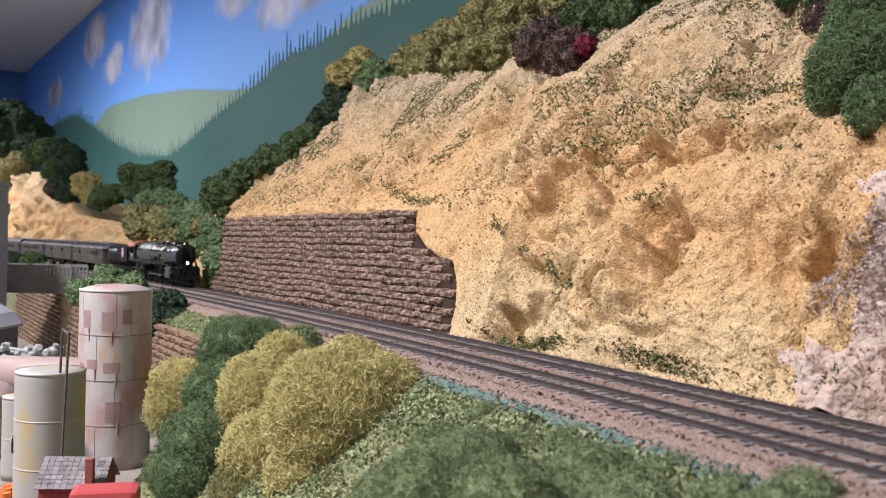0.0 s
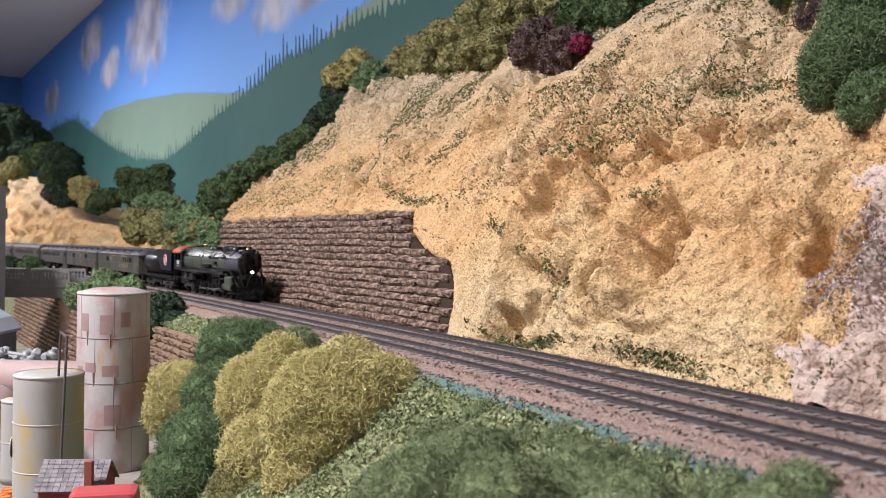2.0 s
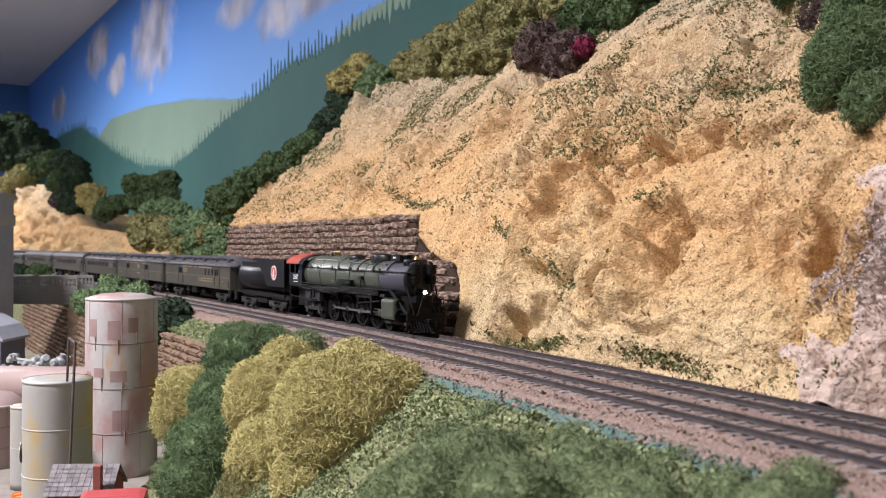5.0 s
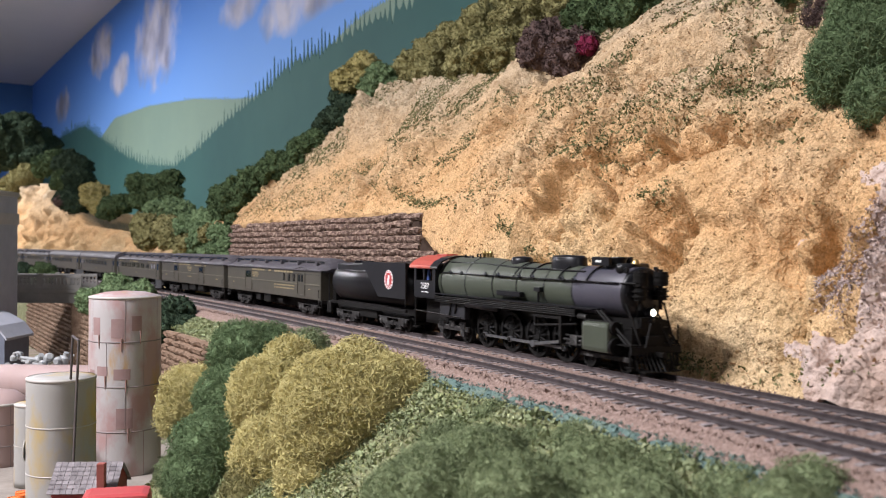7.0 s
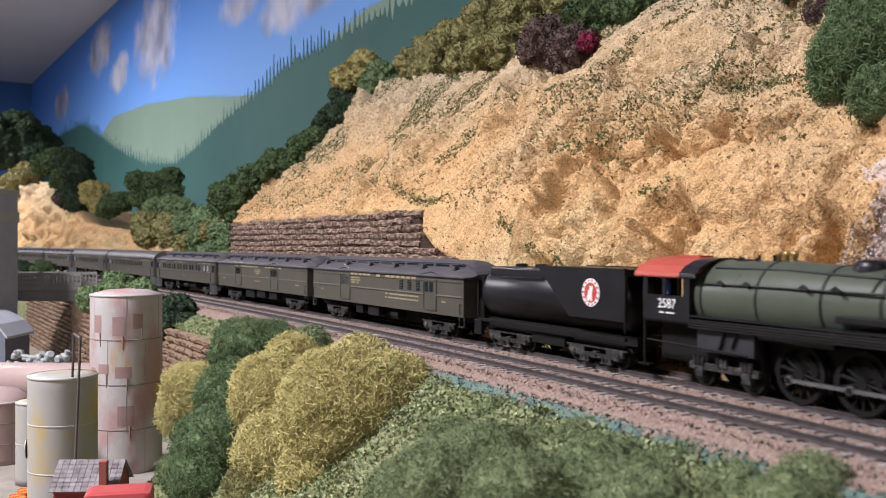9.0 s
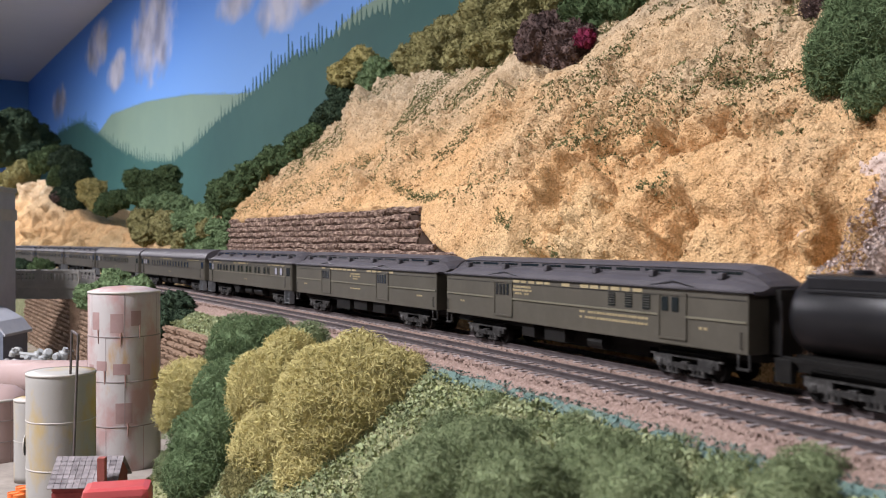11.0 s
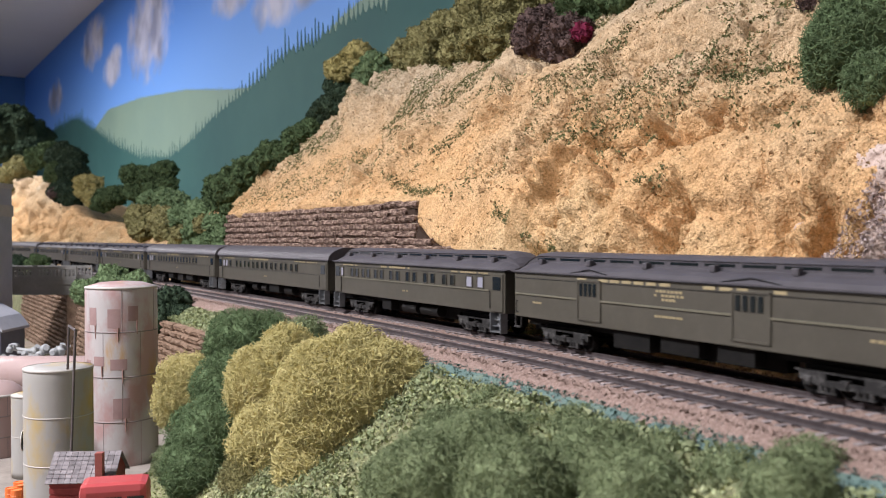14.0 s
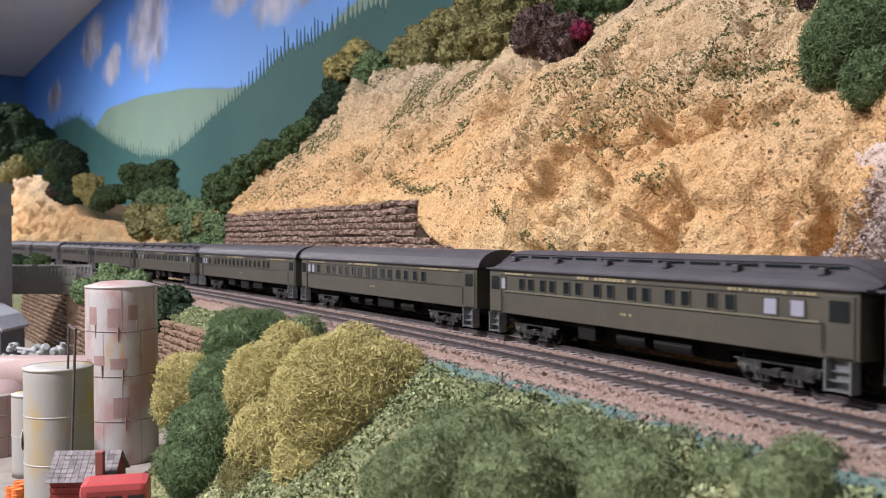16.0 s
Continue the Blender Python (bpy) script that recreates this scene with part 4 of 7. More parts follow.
def baggage_car(s0, s1, doors, small_windows, label, seed):
    """doors: (centre from the front, width, leaves of bars)."""
    h = (s1 - s0) / 2
    car = thing("baggage_car", label, "railway car", "cars of the train")
    car_body(car, h, "clerestory", 0.003)
    under(car, h, seed)
    cuts = sorted((h - c - w / 2, h - c + w / 2) for c, w, _ in doors)
    x = -h + 0.004
    for a, b in cuts + [(h - 0.004, 0)]:
        strip(car, "belt_rail", x, a, 0.0262, 0.0270, BELT, 0.0006)
        x = b
    strip(car, "letter_board_edge", -h + 0.004, h - 0.004, 0.0349, 0.0352, BLACK, 0.0002)
    strip(car, "eave_gutter", -h + 0.003, h - 0.003, 0.0378, 0.0381, BLACK, 0.0009)
    for c, w, bar_count in doors:
        x = h - c
        for side in (-1, 1):
            y = side * 0.0172
            bm = bmesh.new()
            for a, b, z0, z1 in ((x - w / 2, x - w / 2 + 0.0011, 0.0165, 0.0362), (x + w / 2 - 0.0011, x + w / 2, 0.0165, 0.0362), (x - w / 2, x + w / 2, 0.0353, 0.0362), (x - w / 2, x + w / 2, 0.0165, 0.0174)):
                box(bm, a, b, y - 0.0006, y + 0.0006, z0, z1)
            box(bm, x - w / 2 + 0.001, x + w / 2 - 0.001, y - 0.00015, y + 0.00025, 0.0172, 0.0355)
            door = part("sliding_door", bm, OLIVE, car)
            n = bar_count
            for i in range(n):
                a = x - w / 2 + 0.0024 + (w - 0.0048) * i / n
                bm = bmesh.new()
                box(bm, a, a + (w - 0.0048) / n * 0.62, y - 0.0005, y + 0.0005, 0.0284, 0.0345)
                part("door_pane", bm, GLASS, door)
            bm = bmesh.new()
            for q in (-1, 1):
                rod(bm, (x, side * 0.0166, 0.0412), (x + q * w * 0.75, side * 0.0176, 0.0392), 0.0003, seg=6)
            part("drip_rail", bm, BLACK, car)
    for c in small_windows:
        for side in (-1, 1):
            y = side * 0.0172
            bm = bmesh.new()
            box(bm, h - c - 0.0024, h - c + 0.0024, y - 0.0004, y + 0.0004, 0.0283, 0.0345)
            win = part("window", bm, GLASS, car)
            bm = bmesh.new()
            for k in range(5):
                z = 0.0292 + k * 0.0011
                box(bm, h - c - 0.0024, h - c + 0.0024, y - 0.0006, y + 0.0006, z, z + 0.0003)
            part("window_bars", bm, OLIVE, win)
    for side in (-1, 1):
        y = side * 0.0173
        bm = bmesh.new()
        if small_windows:
            bars(bm, -h * 0.36, -h * 0.06, y, 0.0357, 0.0371, 5, seed, side)
            bars(bm, 0.0, h * 0.50, y, 0.0355, 0.0373, 8, seed + 1, side)
        else:
            bars(bm, -h * 0.52, h * 0.02, y, 0.0357, 0.0371, 8, seed, side)
            bars(bm, h * 0.16, h * 0.52, y, 0.0357, 0.0371, 5, seed + 1, side)
        part("lettering", bm, GOLD, car, "faded gold lettering on the letter board")
        bm = bmesh.new()
        mid = -h * 0.29 if small_windows else 0.0
        for z, w, n in ((0.0330, 0.017, 7), (0.0312, 0.019, 8), (0.0294, 0.014, 6)):
            bars(bm, mid - w / 2, mid + w / 2, y, z, z + 0.0011, n, seed + int(z * 1e4), side)
        if small_windows:
            for z in (0.0236, 0.0210):
                bars(bm, h * 0.12, h * 0.52, y, z, z + 0.0011, 22, seed + int(z * 1e4), side)
        else:
            bars(bm, mid - 0.009, mid + 0.009, y, 0.0222, 0.0232, 8, seed + 9, side)
        part("lettering", bm, GOLD, car, "small faded gold lettering")
        bm = bmesh.new()
        for x in (-h * 0.80, h * 0.80):
            bars(bm, x - 0.004, x + 0.004, y, 0.0220, 0.0231, 3, seed + 3, side)
        part("car_number", bm, GOLD, car)
        bm = bmesh.new()
        for x in (-h + 0.006, h - 0.006):
            rod(bm, (x, side * 0.0181, 0.0165), (x, side * 0.0181, 0.0225), 0.00025, seg=6)
            for z in (0.0165, 0.0225):
                rod(bm, (x, side * 0.0168, z), (x, side * 0.0181, z), 0.00025, seg=6)
        part("grab_rail", bm, BLACK, car)
        for x in (-h * 0.955, h * 0.955):
            bm = bmesh.new()
            for o in (-0.0028, 0.0028):
                box(bm, x + o - 0.0004, x + o + 0.0004, side * 0.0165 - 0.0004, side * 0.0165 + 0.0004, 0.0085, 0.0142)
            box(bm, x - 0.0032, x + 0.0032, side * 0.0165 - 0.0009, side * 0.0165 + 0.0009, 0.0080, 0.0088)
            part("stirrup_step", bm, GEAR, car)
    for x in (-h * 0.66, h * 0.66):
        truck(car, x)
    MOVING.append((car, (s0 + s1) / 2, h * 0.66))
    return car


def coach(s0, s1, kind, windows, blinds, belt, label, seed):
    """windows: centres from the front, as shares of the length; blinds: those with white blinds."""
    h = (s1 - s0) / 2
    car = thing("passenger_coach", label, "railway car", "cars of the train")
    car_body(car, h, kind, 0.003)
    under(car, h, seed)
    strip(car, "eave_gutter", -h + 0.003, h - 0.003, 0.0378, 0.0381, BLACK, 0.0009)
    strip(car, "letter_board_edge", -h + 0.019, h - 0.019, 0.0350, 0.0353, BLACK, 0.0002)
    if belt:
        strip(car, "belt_rail", -h + 0.019, h - 0.019, 0.0262, 0.0270, BELT, 0.0006)
    else:
        strip(car, "belt_seam", -h + 0.019, h - 0.019, 0.0262, 0.0265, BLACK, 0.0002)
    for side in (-1, 1):
        y = side * 0.0172
        for e in (-1, 1):
            x = e * (h - 0.0105)
            bm = bmesh.new()
            box(bm, x - 0.0058, x + 0.0058, y - 0.0006, y + 0.0006, 0.0150, 0.0362, 0.0002)
            door = part("vestibule_door", bm, OLIVE, car)
            bm = bmesh.new()
            box(bm, x - 0.0040, x + 0.0040, y - 0.0009, y + 0.0009, 0.0272, 0.0345)
            part("door_pane", bm, GLASS, door)
            bm, treads = bmesh.new(), []
            for k, (z, o) in enumerate(((0.0034, 0.0014), (0.0066, 0.0002), (0.0098, -0.0010))):
                treads.append(box(bmesh.new(), x - 0.0048, x + 0.0048, side * (0.0158 + o) - 0.0016, side * (0.0158 + o) + 0.0016, z, z + 0.0006))
            for q in (-1, 1):
                box(bm, x + q * 0.0051 - 0.0004, x + q * 0.0051 + 0.0004, side * 0.0160 - 0.0030, side * 0.0160 + 0.0018, 0.0030, 0.0142)
            box(bm, x - 0.0048, x + 0.0048, side * 0.0146 - 0.0003, side * 0.0146 + 0.0003, 0.0036, 0.0142)
            steps = part("vestibule_steps", bm, STEP_METAL, car, "silver metal steps")
            for tread in treads:
                part("tread", tread, STEP_METAL, steps)
            bm = bmesh.new()
            rod(bm, (x - e * 0.0068, side * 0.0181, 0.0165), (x - e * 0.0068, side * 0.0181, 0.0265), 0.00028, seg=6)
            part("grab_rail", bm, BLACK, car)
        for i, share in enumerate(windows):
            x = h - 2 * h * share
            bm = bmesh.new()
            w = 0.0031 if i in blinds else 0.0023
            box(bm, x - w, x + w, y - 0.0003, y + 0.0003, 0.0279, 0.0338)
            win = part("window", bm, BLIND if i in blinds else GLASS, car, "window with a drawn white blind" if i in blinds else "")
            bm = bmesh.new()
            for a, b, z0, z1 in ((x - w - 0.0004, x - w, 0.0276, 0.0341), (x + w, x + w + 0.0004, 0.0276, 0.0341), (x - w - 0.0004, x + w + 0.0004, 0.0338, 0.0342), (x - w - 0.0006, x + w + 0.0006, 0.0274, 0.0279)):
                box(bm, a, b, y - 0.0006, y + 0.0006, z0, z1)
            part("window_frame", bm, OLIVE, win)
        bm = bmesh.new()
        bars(bm, -h * 0.30, h * 0.06, y * 1.006, 0.0357, 0.0371, 13, seed, side)
        bars(bm, h * 0.50, h * 0.84, y * 1.006, 0.0357, 0.0367, 16, seed + 4, side)
        bars(bm, -h * 0.84, -h * 0.62, y * 1.006, 0.0357, 0.0367, 11, seed + 5, side)
        part("lettering", bm, GOLD, car, "faded gold lettering on the letter board")
        bm = bmesh.new()
        bars(bm, -0.004, 0.004, y * 1.006, 0.0205, 0.0216, 4, seed + 6, side)
        part("car_number", bm, GOLD, car)
    for x in (-h * 0.66, h * 0.66):
        truck(car, x)
    MOVING.append((car, (s0 + s1) / 2, h * 0.66))
    return car


# ---- the locomotive ----
def steam_locomotive():
    lo = thing("steam_locomotive", "black steam locomotive with sage green boiler and red cab roof", "locomotive")
    P = lambda name, bm, mat, label="", smooth=False: part(name, bm, mat, lo, label, smooth)
    along = pose(0, 0, 0, 0, 90, 0)
    zc = 0.0372
    bm = bmesh.new()
    lathe(bm, [(0.0, -0.0775), (0.0152, -0.0775), (0.0156, -0.076), (0.0156, -0.034), (0.0148, -0.020), (0.0130, 0.012), (0.0124, 0.0600)], 40, (0, 0, zc), along)
    boiler = P("boiler", bm, SAGE, "sage green boiler jacket", True)
    for x, r in ((-0.073, 0.0158), (-0.043, 0.0158), (-0.0135, 0.0147), (0.010, 0.0133), (0.036, 0.0129), (0.0605, 0.0127)):
        bm = bmesh.new()
        lathe(bm, [(r - 0.0006, -0.0005), (r, -0.0005), (r, 0.0005), (r - 0.0006, 0.0005)], 40, (x, 0, zc), along)
        part("boiler_band", bm, BLACK, boiler)
    bm = bmesh.new()
    lathe(bm, [(0.0124, 0.0600), (0.0126, 0.0610), (0.0126, 0.0990), (0.0120, 0.1000), (0.0117, 0.1003), (0.0090, 0.1012), (0.0060, 0.1020), (0.0, 0.1022)], 40, (0, 0, zc), along)
    smokebox = P("smokebox", bm, GRAPHITE, "graphite grey smokebox", True)
    bm = bmesh.new()
    lathe(bm, [(0.0103, 0.1004), (0.0103, 0.1012), (0.0092, 0.1014), (0.0092, 0.1004)], 32, (0, 0, zc), along)
    for i in range(14):
        a = 2 * math.pi * i / 14
        box(bm, 0.1003, 0.1016, 0.0108 * math.cos(a) - 0.0006, 0.0108 * math.cos(a) + 0.0006, zc + 0.0108 * math.sin(a) - 0.0006, zc + 0.0108 * math.sin(a) + 0.0006)
    part("smokebox_door", bm, BLACK, smokebox)
    bm = bmesh.new()
    lathe(bm, [(0.0127, 0.0985), (0.0128, 0.1002), (0.0118, 0.1010), (0.0092, 0.1016), (0.0060, 0.1024), (0.0, 0.1026)], 36, (0, 0, zc), along)
    part("smokebox_front", bm, BLACK, smokebox, "black smokebox front", True)
    # cab
    bm = bmesh.new()
    for side in (-1, 1):
        y = side * 0.0171
        for a, b, z0, z1 in ((-0.1075, -0.0775, 0.0265, 0.0372), (-0.1075, -0.1045, 0.0372, 0.0462), (-0.0945, -0.0925, 0.0372, 0.0462), (-0.0815, -0.0775, 0.0372, 0.0462), (-0.1075, -0.0775, 0.0448, 0.0465)):
            box(bm, a, b, y - 0.0004, y + 0.0004, z0, z1)
    box(bm, -0.0785, -0.0775, -0.0168, 0.0168, 0.0265, 0.0470)
    box(bm, -0.1075, -0.0775, -0.0165, 0.0165, 0.0255, 0.0268)
    cab = P("cab", bm, BLACK, "black riveted cab with open side windows")
    bm = bmesh.new()
    prof = [(-0.0186, 0.0455), (-0.0182, 0.0470), (-0.0150, 0.0500), (-0.0100, 0.0522), (-0.0050, 0.0533), (0.0, 0.0536)]
    prof = prof + [(-y, z) for y, z in prof[-2::-1]]
    ring = prof + [(y * 0.97, z - 0.0007) for y, z in prof[::-1]]
    loft(bm, [[Vector((x, y, z)) for y, z in ring] for x in (-0.1125, -0.0830)])
    box(bm, -0.101, -0.086, -0.004, 0.004, 0.0533, 0.0543, 0.0003)
    part("cab_roof", bm, RED, cab, "mineral red curved cab roof")
    bm = bmesh.new()
    loft(bm, [[Vector((x, y, z)) for y, z in ring] for x in (-0.0829, -0.0730)])
    part("cab_visor", bm, BLACK, cab, "black front edge of the cab roof")
    for side in (-1, 1):
        curve = bpy.data.curves.new("cab_number", "FONT")
        curve.body, curve.size, curve.extrude, curve.align_x = "2587", 0.0058, 0.0001, "CENTER"
        tmp = new("cab_number", curve)
        me = bpy.data.meshes.new_from_object(tmp.evaluated_get(bpy.context.evaluated_depsgraph_get()))
        bpy.data.objects.remove(tmp)
        me.materials.append(WHITE)
        ob = new("cab_number", me)
        ob.parent = cab
        ob.matrix_basis = pose(-0.0915, side * 0.0177, 0.0318, 90, 0, 0 if side < 0 else 180)
        bm = bmesh.new()
        bars(bm, -0.0965, -0.0865, side * 0.0175, 0.0294, 0.0301, 9, 5, side)
        part("lettering", bm, WHITE, cab)
        bm = bmesh.new()
        lathe(bm, [(0.0, 0.0), (0.0012, 0.0), (0.0014, 0.004), (0.0010, 0.006), (0.0, 0.0072)], 10, (-0.0985, side * 0.011, 0.0372))
        part("crew_figure", bm, paint("blue_figure", [(0.05, 0.10, 0.35), (0.08, 0.15, 0.45)], 90), cab, "plain blue figure at the cab window")
    # domes, stack and fittings on top
    def on_top(name, prof, x, z, mat, label="", seg=24, stretch=1.0):
        b = bmesh.new()
        lathe(b, prof, seg, (0, 0, 0))
        bmesh.ops.scale(b, vec=(stretch, 1, 1), verts=b.verts)
        bmesh.ops.translate(b, vec=(x, 0, z), verts=b.verts)
        return P(name, b, mat, label, True)

    on_top("sand_dome", [(0.0080, -0.004), (0.0076, 0.001), (0.0074, 0.0042), (0.0066, 0.0056), (0.0, 0.0060)], 0.0415, 0.0492, BLACK, "black sand dome", 28, 1.65)
    on_top("steam_dome", [(0.0070, -0.003), (0.0064, 0.0), (0.0062, 0.0016), (0.0050, 0.0026), (0.0, 0.0030)], -0.0035, 0.0510, BLACK, "low black steam dome")
    on_top("smokestack", [(0.0052, -0.004), (0.0047, 0.001), (0.0047, 0.0042), (0.0053, 0.0050), (0.0053, 0.0056), (0.0042, 0.0056), (0.0040, 0.0)], 0.0800, 0.0488, BLACK, "short black smokestack", 24, 1.2)
    for side in (-1, 1):
        bm = bmesh.new()
        box(bm, 0.0705, 0.0840, side * 0.0068 - 0.0010, side * 0.0068 + 0.0010, 0.0502, 0.0545, 0.0003)
        ind = P("number_board", bm, BLACK, "black number board")
        bm = bmesh.new()
        bars(bm, 0.0740, 0.0805, side * 0.0079, 0.0518, 0.0530, 4, 3, side)
        part("lettering", bm, WHITE, ind)
    for x in (-0.046, -0.042, -0.038):
        on_top("safety_valve", [(0.0009, -0.002), (0.0009, 0.0022), (0.0014, 0.0024), (0.0012, 0.0042), (0.0, 0.0044)], x, 0.0522, BRASS, "brass safety valve", 10)
    on_top("turret", [(0.0040, -0.003), (0.0040, 0.0006), (0.0, 0.0014)], -0.062, 0.0520, BLACK, "", 16, 1.8)
    on_top("bell", [(0.0020, 0.0), (0.0016, 0.0012), (0.0010, 0.0024), (0.0, 0.0027)], 0.0945, 0.0512, BRASS, "small brass bell", 14)
    # feedwater heater and marker lamps over the smokebox front
    bm = bmesh.new()
    rod(bm, (0.0925, -0.0085, 0.0492), (0.0925, 0.0085, 0.0492), 0.0024, seg=16)
    P("feedwater_heater", bm, BLACK, "black drum across the smokebox", True)
    for side in (-1, 1):
        bm = bmesh.new()
        rod(bm, (0.0985, side * 0.0090, 0.0470), (0.0985, side * 0.0090, 0.0500), 0.0011, seg=10)
        rod(bm, (0.0990, side * 0.0090, 0.0486), (0.1000, side * 0.0090, 0.0486), 0.0008, seg=10)
        P("marker_lamp", bm, BLACK)
    # running boards, piping, handrails
    for side in (-1, 1):
        y = side * 0.0155
        bm = bmesh.new()
        box(bm, -0.0775, 0.0840, min(side * 0.0105, side * 0.0180), max(side * 0.0105, side * 0.0180), 0.0291, 0.0297)
        P("running_board", bm, BLACK)
        for z, r in ((0.0282, 0.0005), (0.0272, 0.0006), (0.0262, 0.0005), (0.0252, 0.0004)):
            bm = bmesh.new()
            rod(bm, (-0.0780, side * 0.0172, z - 0.0006), (0.0700, side * 0.0172, z), r, seg=8)
            P("pipe", bm, FRAME)
        bm = bmesh.new()
        pts = [(-0.072, 0.0150, 0.0428), (-0.035, 0.0150, 0.0428), (0.0, 0.0138, 0.0426), (0.060, 0.0124, 0.0424), (0.097, 0.0124, 0.0424)]
        for a, b in zip(pts, pts[1:]):
            rod(bm, (a[0], side * a[1], a[2]), (b[0], side * b[1], b[2]), 0.0005, seg=6)
        for x in (-0.06, -0.03, 0.0, 0.03, 0.06, 0.09):
            yy = 0.0150 if x < -0.02 else 0.0130
            rod(bm, (x, side * yy, 0.0426), (x, side * (yy - 0.003), 0.0420), 0.0003, seg=6)
        P("handrail", bm, BLACK)
        for i, x in enumerate((-0.055, -0.028, 0.006, 0.022, 0.048, 0.072)):
            bm = bmesh.new()
            r = 0.0152 if x < -0.03 else 0.0134
            for k in range(5):
                a0, a1 = radians(25 + 13 * k), radians(25 + 13 * (k + 1))
                rod(bm, (x + 0.003 * k / 5, side * r * math.cos(a0), zc + r * math.sin(a0)), (x + 0.003 * (k + 1) / 5, side * r * math.cos(a1), zc + r * math.sin(a1)), 0.0005, seg=6, caps=False)
            P("sand_pipe", bm, BLACK)
        bm = bmesh.new()
        box(bm, -0.006, 0.018, side * 0.0144 - 0.0016, side * 0.0144 + 0.0016, 0.0318, 0.0346, 0.0006)
        P("injector_pump", bm, BLACK)
        bm = bmesh.new()
        box(bm, 0.030, 0.036, side * 0.0140 - 0.0012, side * 0.0140 + 0.0012, 0.0355, 0.0380, 0.0004)
        rod(bm, (0.033, side * 0.0140, 0.0300), (0.033, side * 0.0140, 0.0360), 0.0006, seg=8)
        P("check_valve", bm, BLACK)
        # firebox side and trailing frame
        bm = bmesh.new()
        box(bm, -0.0755, -0.0440, side * 0.0128 - 0.0022, side * 0.0128 + 0.0022, 0.0150, 0.0262, 0.0006)
        P("firebox_side", bm, paint("grey_firebox", [(0.016, 0.016, 0.018), (0.034, 0.034, 0.038)], 90, 0.5, spec=0.3), "dark grey firebox side")
        bm = bmesh.new()
        rod(bm, (-0.105, side * 0.0168, 0.0172), (-0.046, side * 0.0168, 0.0160), 0.0005, seg=6)
        rod(bm, (-0.108, side * 0.0160, 0.0260), (-0.108, side * 0.0160, 0.0060), 0.0006, seg=6)
        box(bm, -0.1115, -0.1045, side * 0.0150 - 0.0016, side * 0.0150 + 0.0016, 0.0055, 0.0063)
        P("cab_steps", bm, FRAME)
        # cylinder and valve chest
        bm = bmesh.new()
        box(bm, 0.0775, 0.0975, min(side * 0.0090, side * 0.0195), max(side * 0.0090, side * 0.0195), 0.0095, 0.0238, 0.0022)
        cyl = P("cylinder", bm, SAGE, "sage green cylinder casing")
        bm = bmesh.new()
        rod(bm, (0.0765, side * 0.0150, 0.0212), (0.0990, side * 0.0150, 0.0212), 0.0032, seg=16)
        rod(bm, (0.0768, side * 0.0150, 0.0128), (0.0992, side * 0.0150, 0.0128), 0.0040, seg=16)
        part("cylinder_cover", bm, FRAME, cyl)
        bm = bmesh.new()
        rod(bm, (0.0700, side * 0.0150, 0.0252), (0.0770, side * 0.0150, 0.0252), 0.0014, seg=10)
        part("valve_cap", bm, GEAR, cyl)
        bm = bmesh.new()
        for z in (0.0148, 0.0108):
            box(bm, 0.0600, 0.0780, side * 0.0150 - 0.0007, side * 0.0150 + 0.0007, z, z + 0.0007)
        rod(bm, (0.0560, side * 0.0150, 0.0128), (0.0780, side * 0.0150, 0.0128), 0.0007, seg=8)
        P("crosshead_guide", bm, GEAR, "dark steel crosshead guides")
        bm = bmesh.new()
        box(bm, 0.0560, 0.0580, min(side * 0.006, side * 0.0172), max(side * 0.006, side * 0.0172), 0.0105, 0.0290)
        box(bm, 0.0300, 0.0580, side * 0.0160 - 0.0006, side * 0.0160 + 0.0006, 0.0225, 0.0242)
        rod(bm, (0.0330, side * 0.0160, 0.0235), (0.0330, side * 0.0160, 0.0130), 0.0008, seg=8)
        rod(bm, (0.0330, side * 0.0162, 0.0180), (0.0700, side * 0.0162, 0.0212), 0.0006, seg=8)
        P("valve_gear", bm, FRAME, "black valve gear links")
    # ash pan fill, rivet strips and the pipework that climbs over the boiler
    bm = bmesh.new()
    # dark box added to stop light showing through below the cab
    box(bm, -0.1040, -0.0440, -0.0100, 0.0100, 0.0088, 0.0256, 0.0008)
    P("ash_pan", bm, FRAME)
    for side in (-1, 1):
        bm = bmesh.new()
        pts = [(-0.070, 0.0098, 0.0494), (-0.030, 0.0094, 0.0492), (0.004, 0.0086, 0.0478), (0.034, 0.0080, 0.0474), (0.066, 0.0082, 0.0470)]
        for a, b in zip(pts, pts[1:]):
            rod(bm, (a[0], side * a[1], a[2]), (b[0], side * b[1], b[2]), 0.00055, seg=6)
        P("steam_pipe", bm, BLACK, "black pipe along the top of the boiler")
        for x in (-0.064, -0.050, -0.022, -0.008, 0.014, 0.027, 0.054, 0.064):
            bm = bmesh.new()
            rod(bm, (x, side * 0.0136, 0.0440), (x + 0.0045, side * 0.0158, 0.0425), 0.0007, seg=6)
            rod(bm, (x, side * 0.0148, 0.0432), (x, side * 0.0132, 0.0432), 0.0009, seg=6)
            P("pipe_clamp", bm, BLACK)
        for x, z0, z1 in ((-0.058, 0.0262, 0.0165), (-0.051, 0.0262, 0.0180), (-0.036, 0.0290, 0.0235), (0.010, 0.0290, 0.0235), (0.040, 0.0290, 0.0240), (0.068, 0.0290, 0.0225)):
            bm = bmesh.new()
            rod(bm, (x, side * 0.0162, z0), (x - 0.004, side * 0.0156, z1), 0.0006, seg=6)
            P("drop_pipe", bm, FRAME)
        bm = bmesh.new()
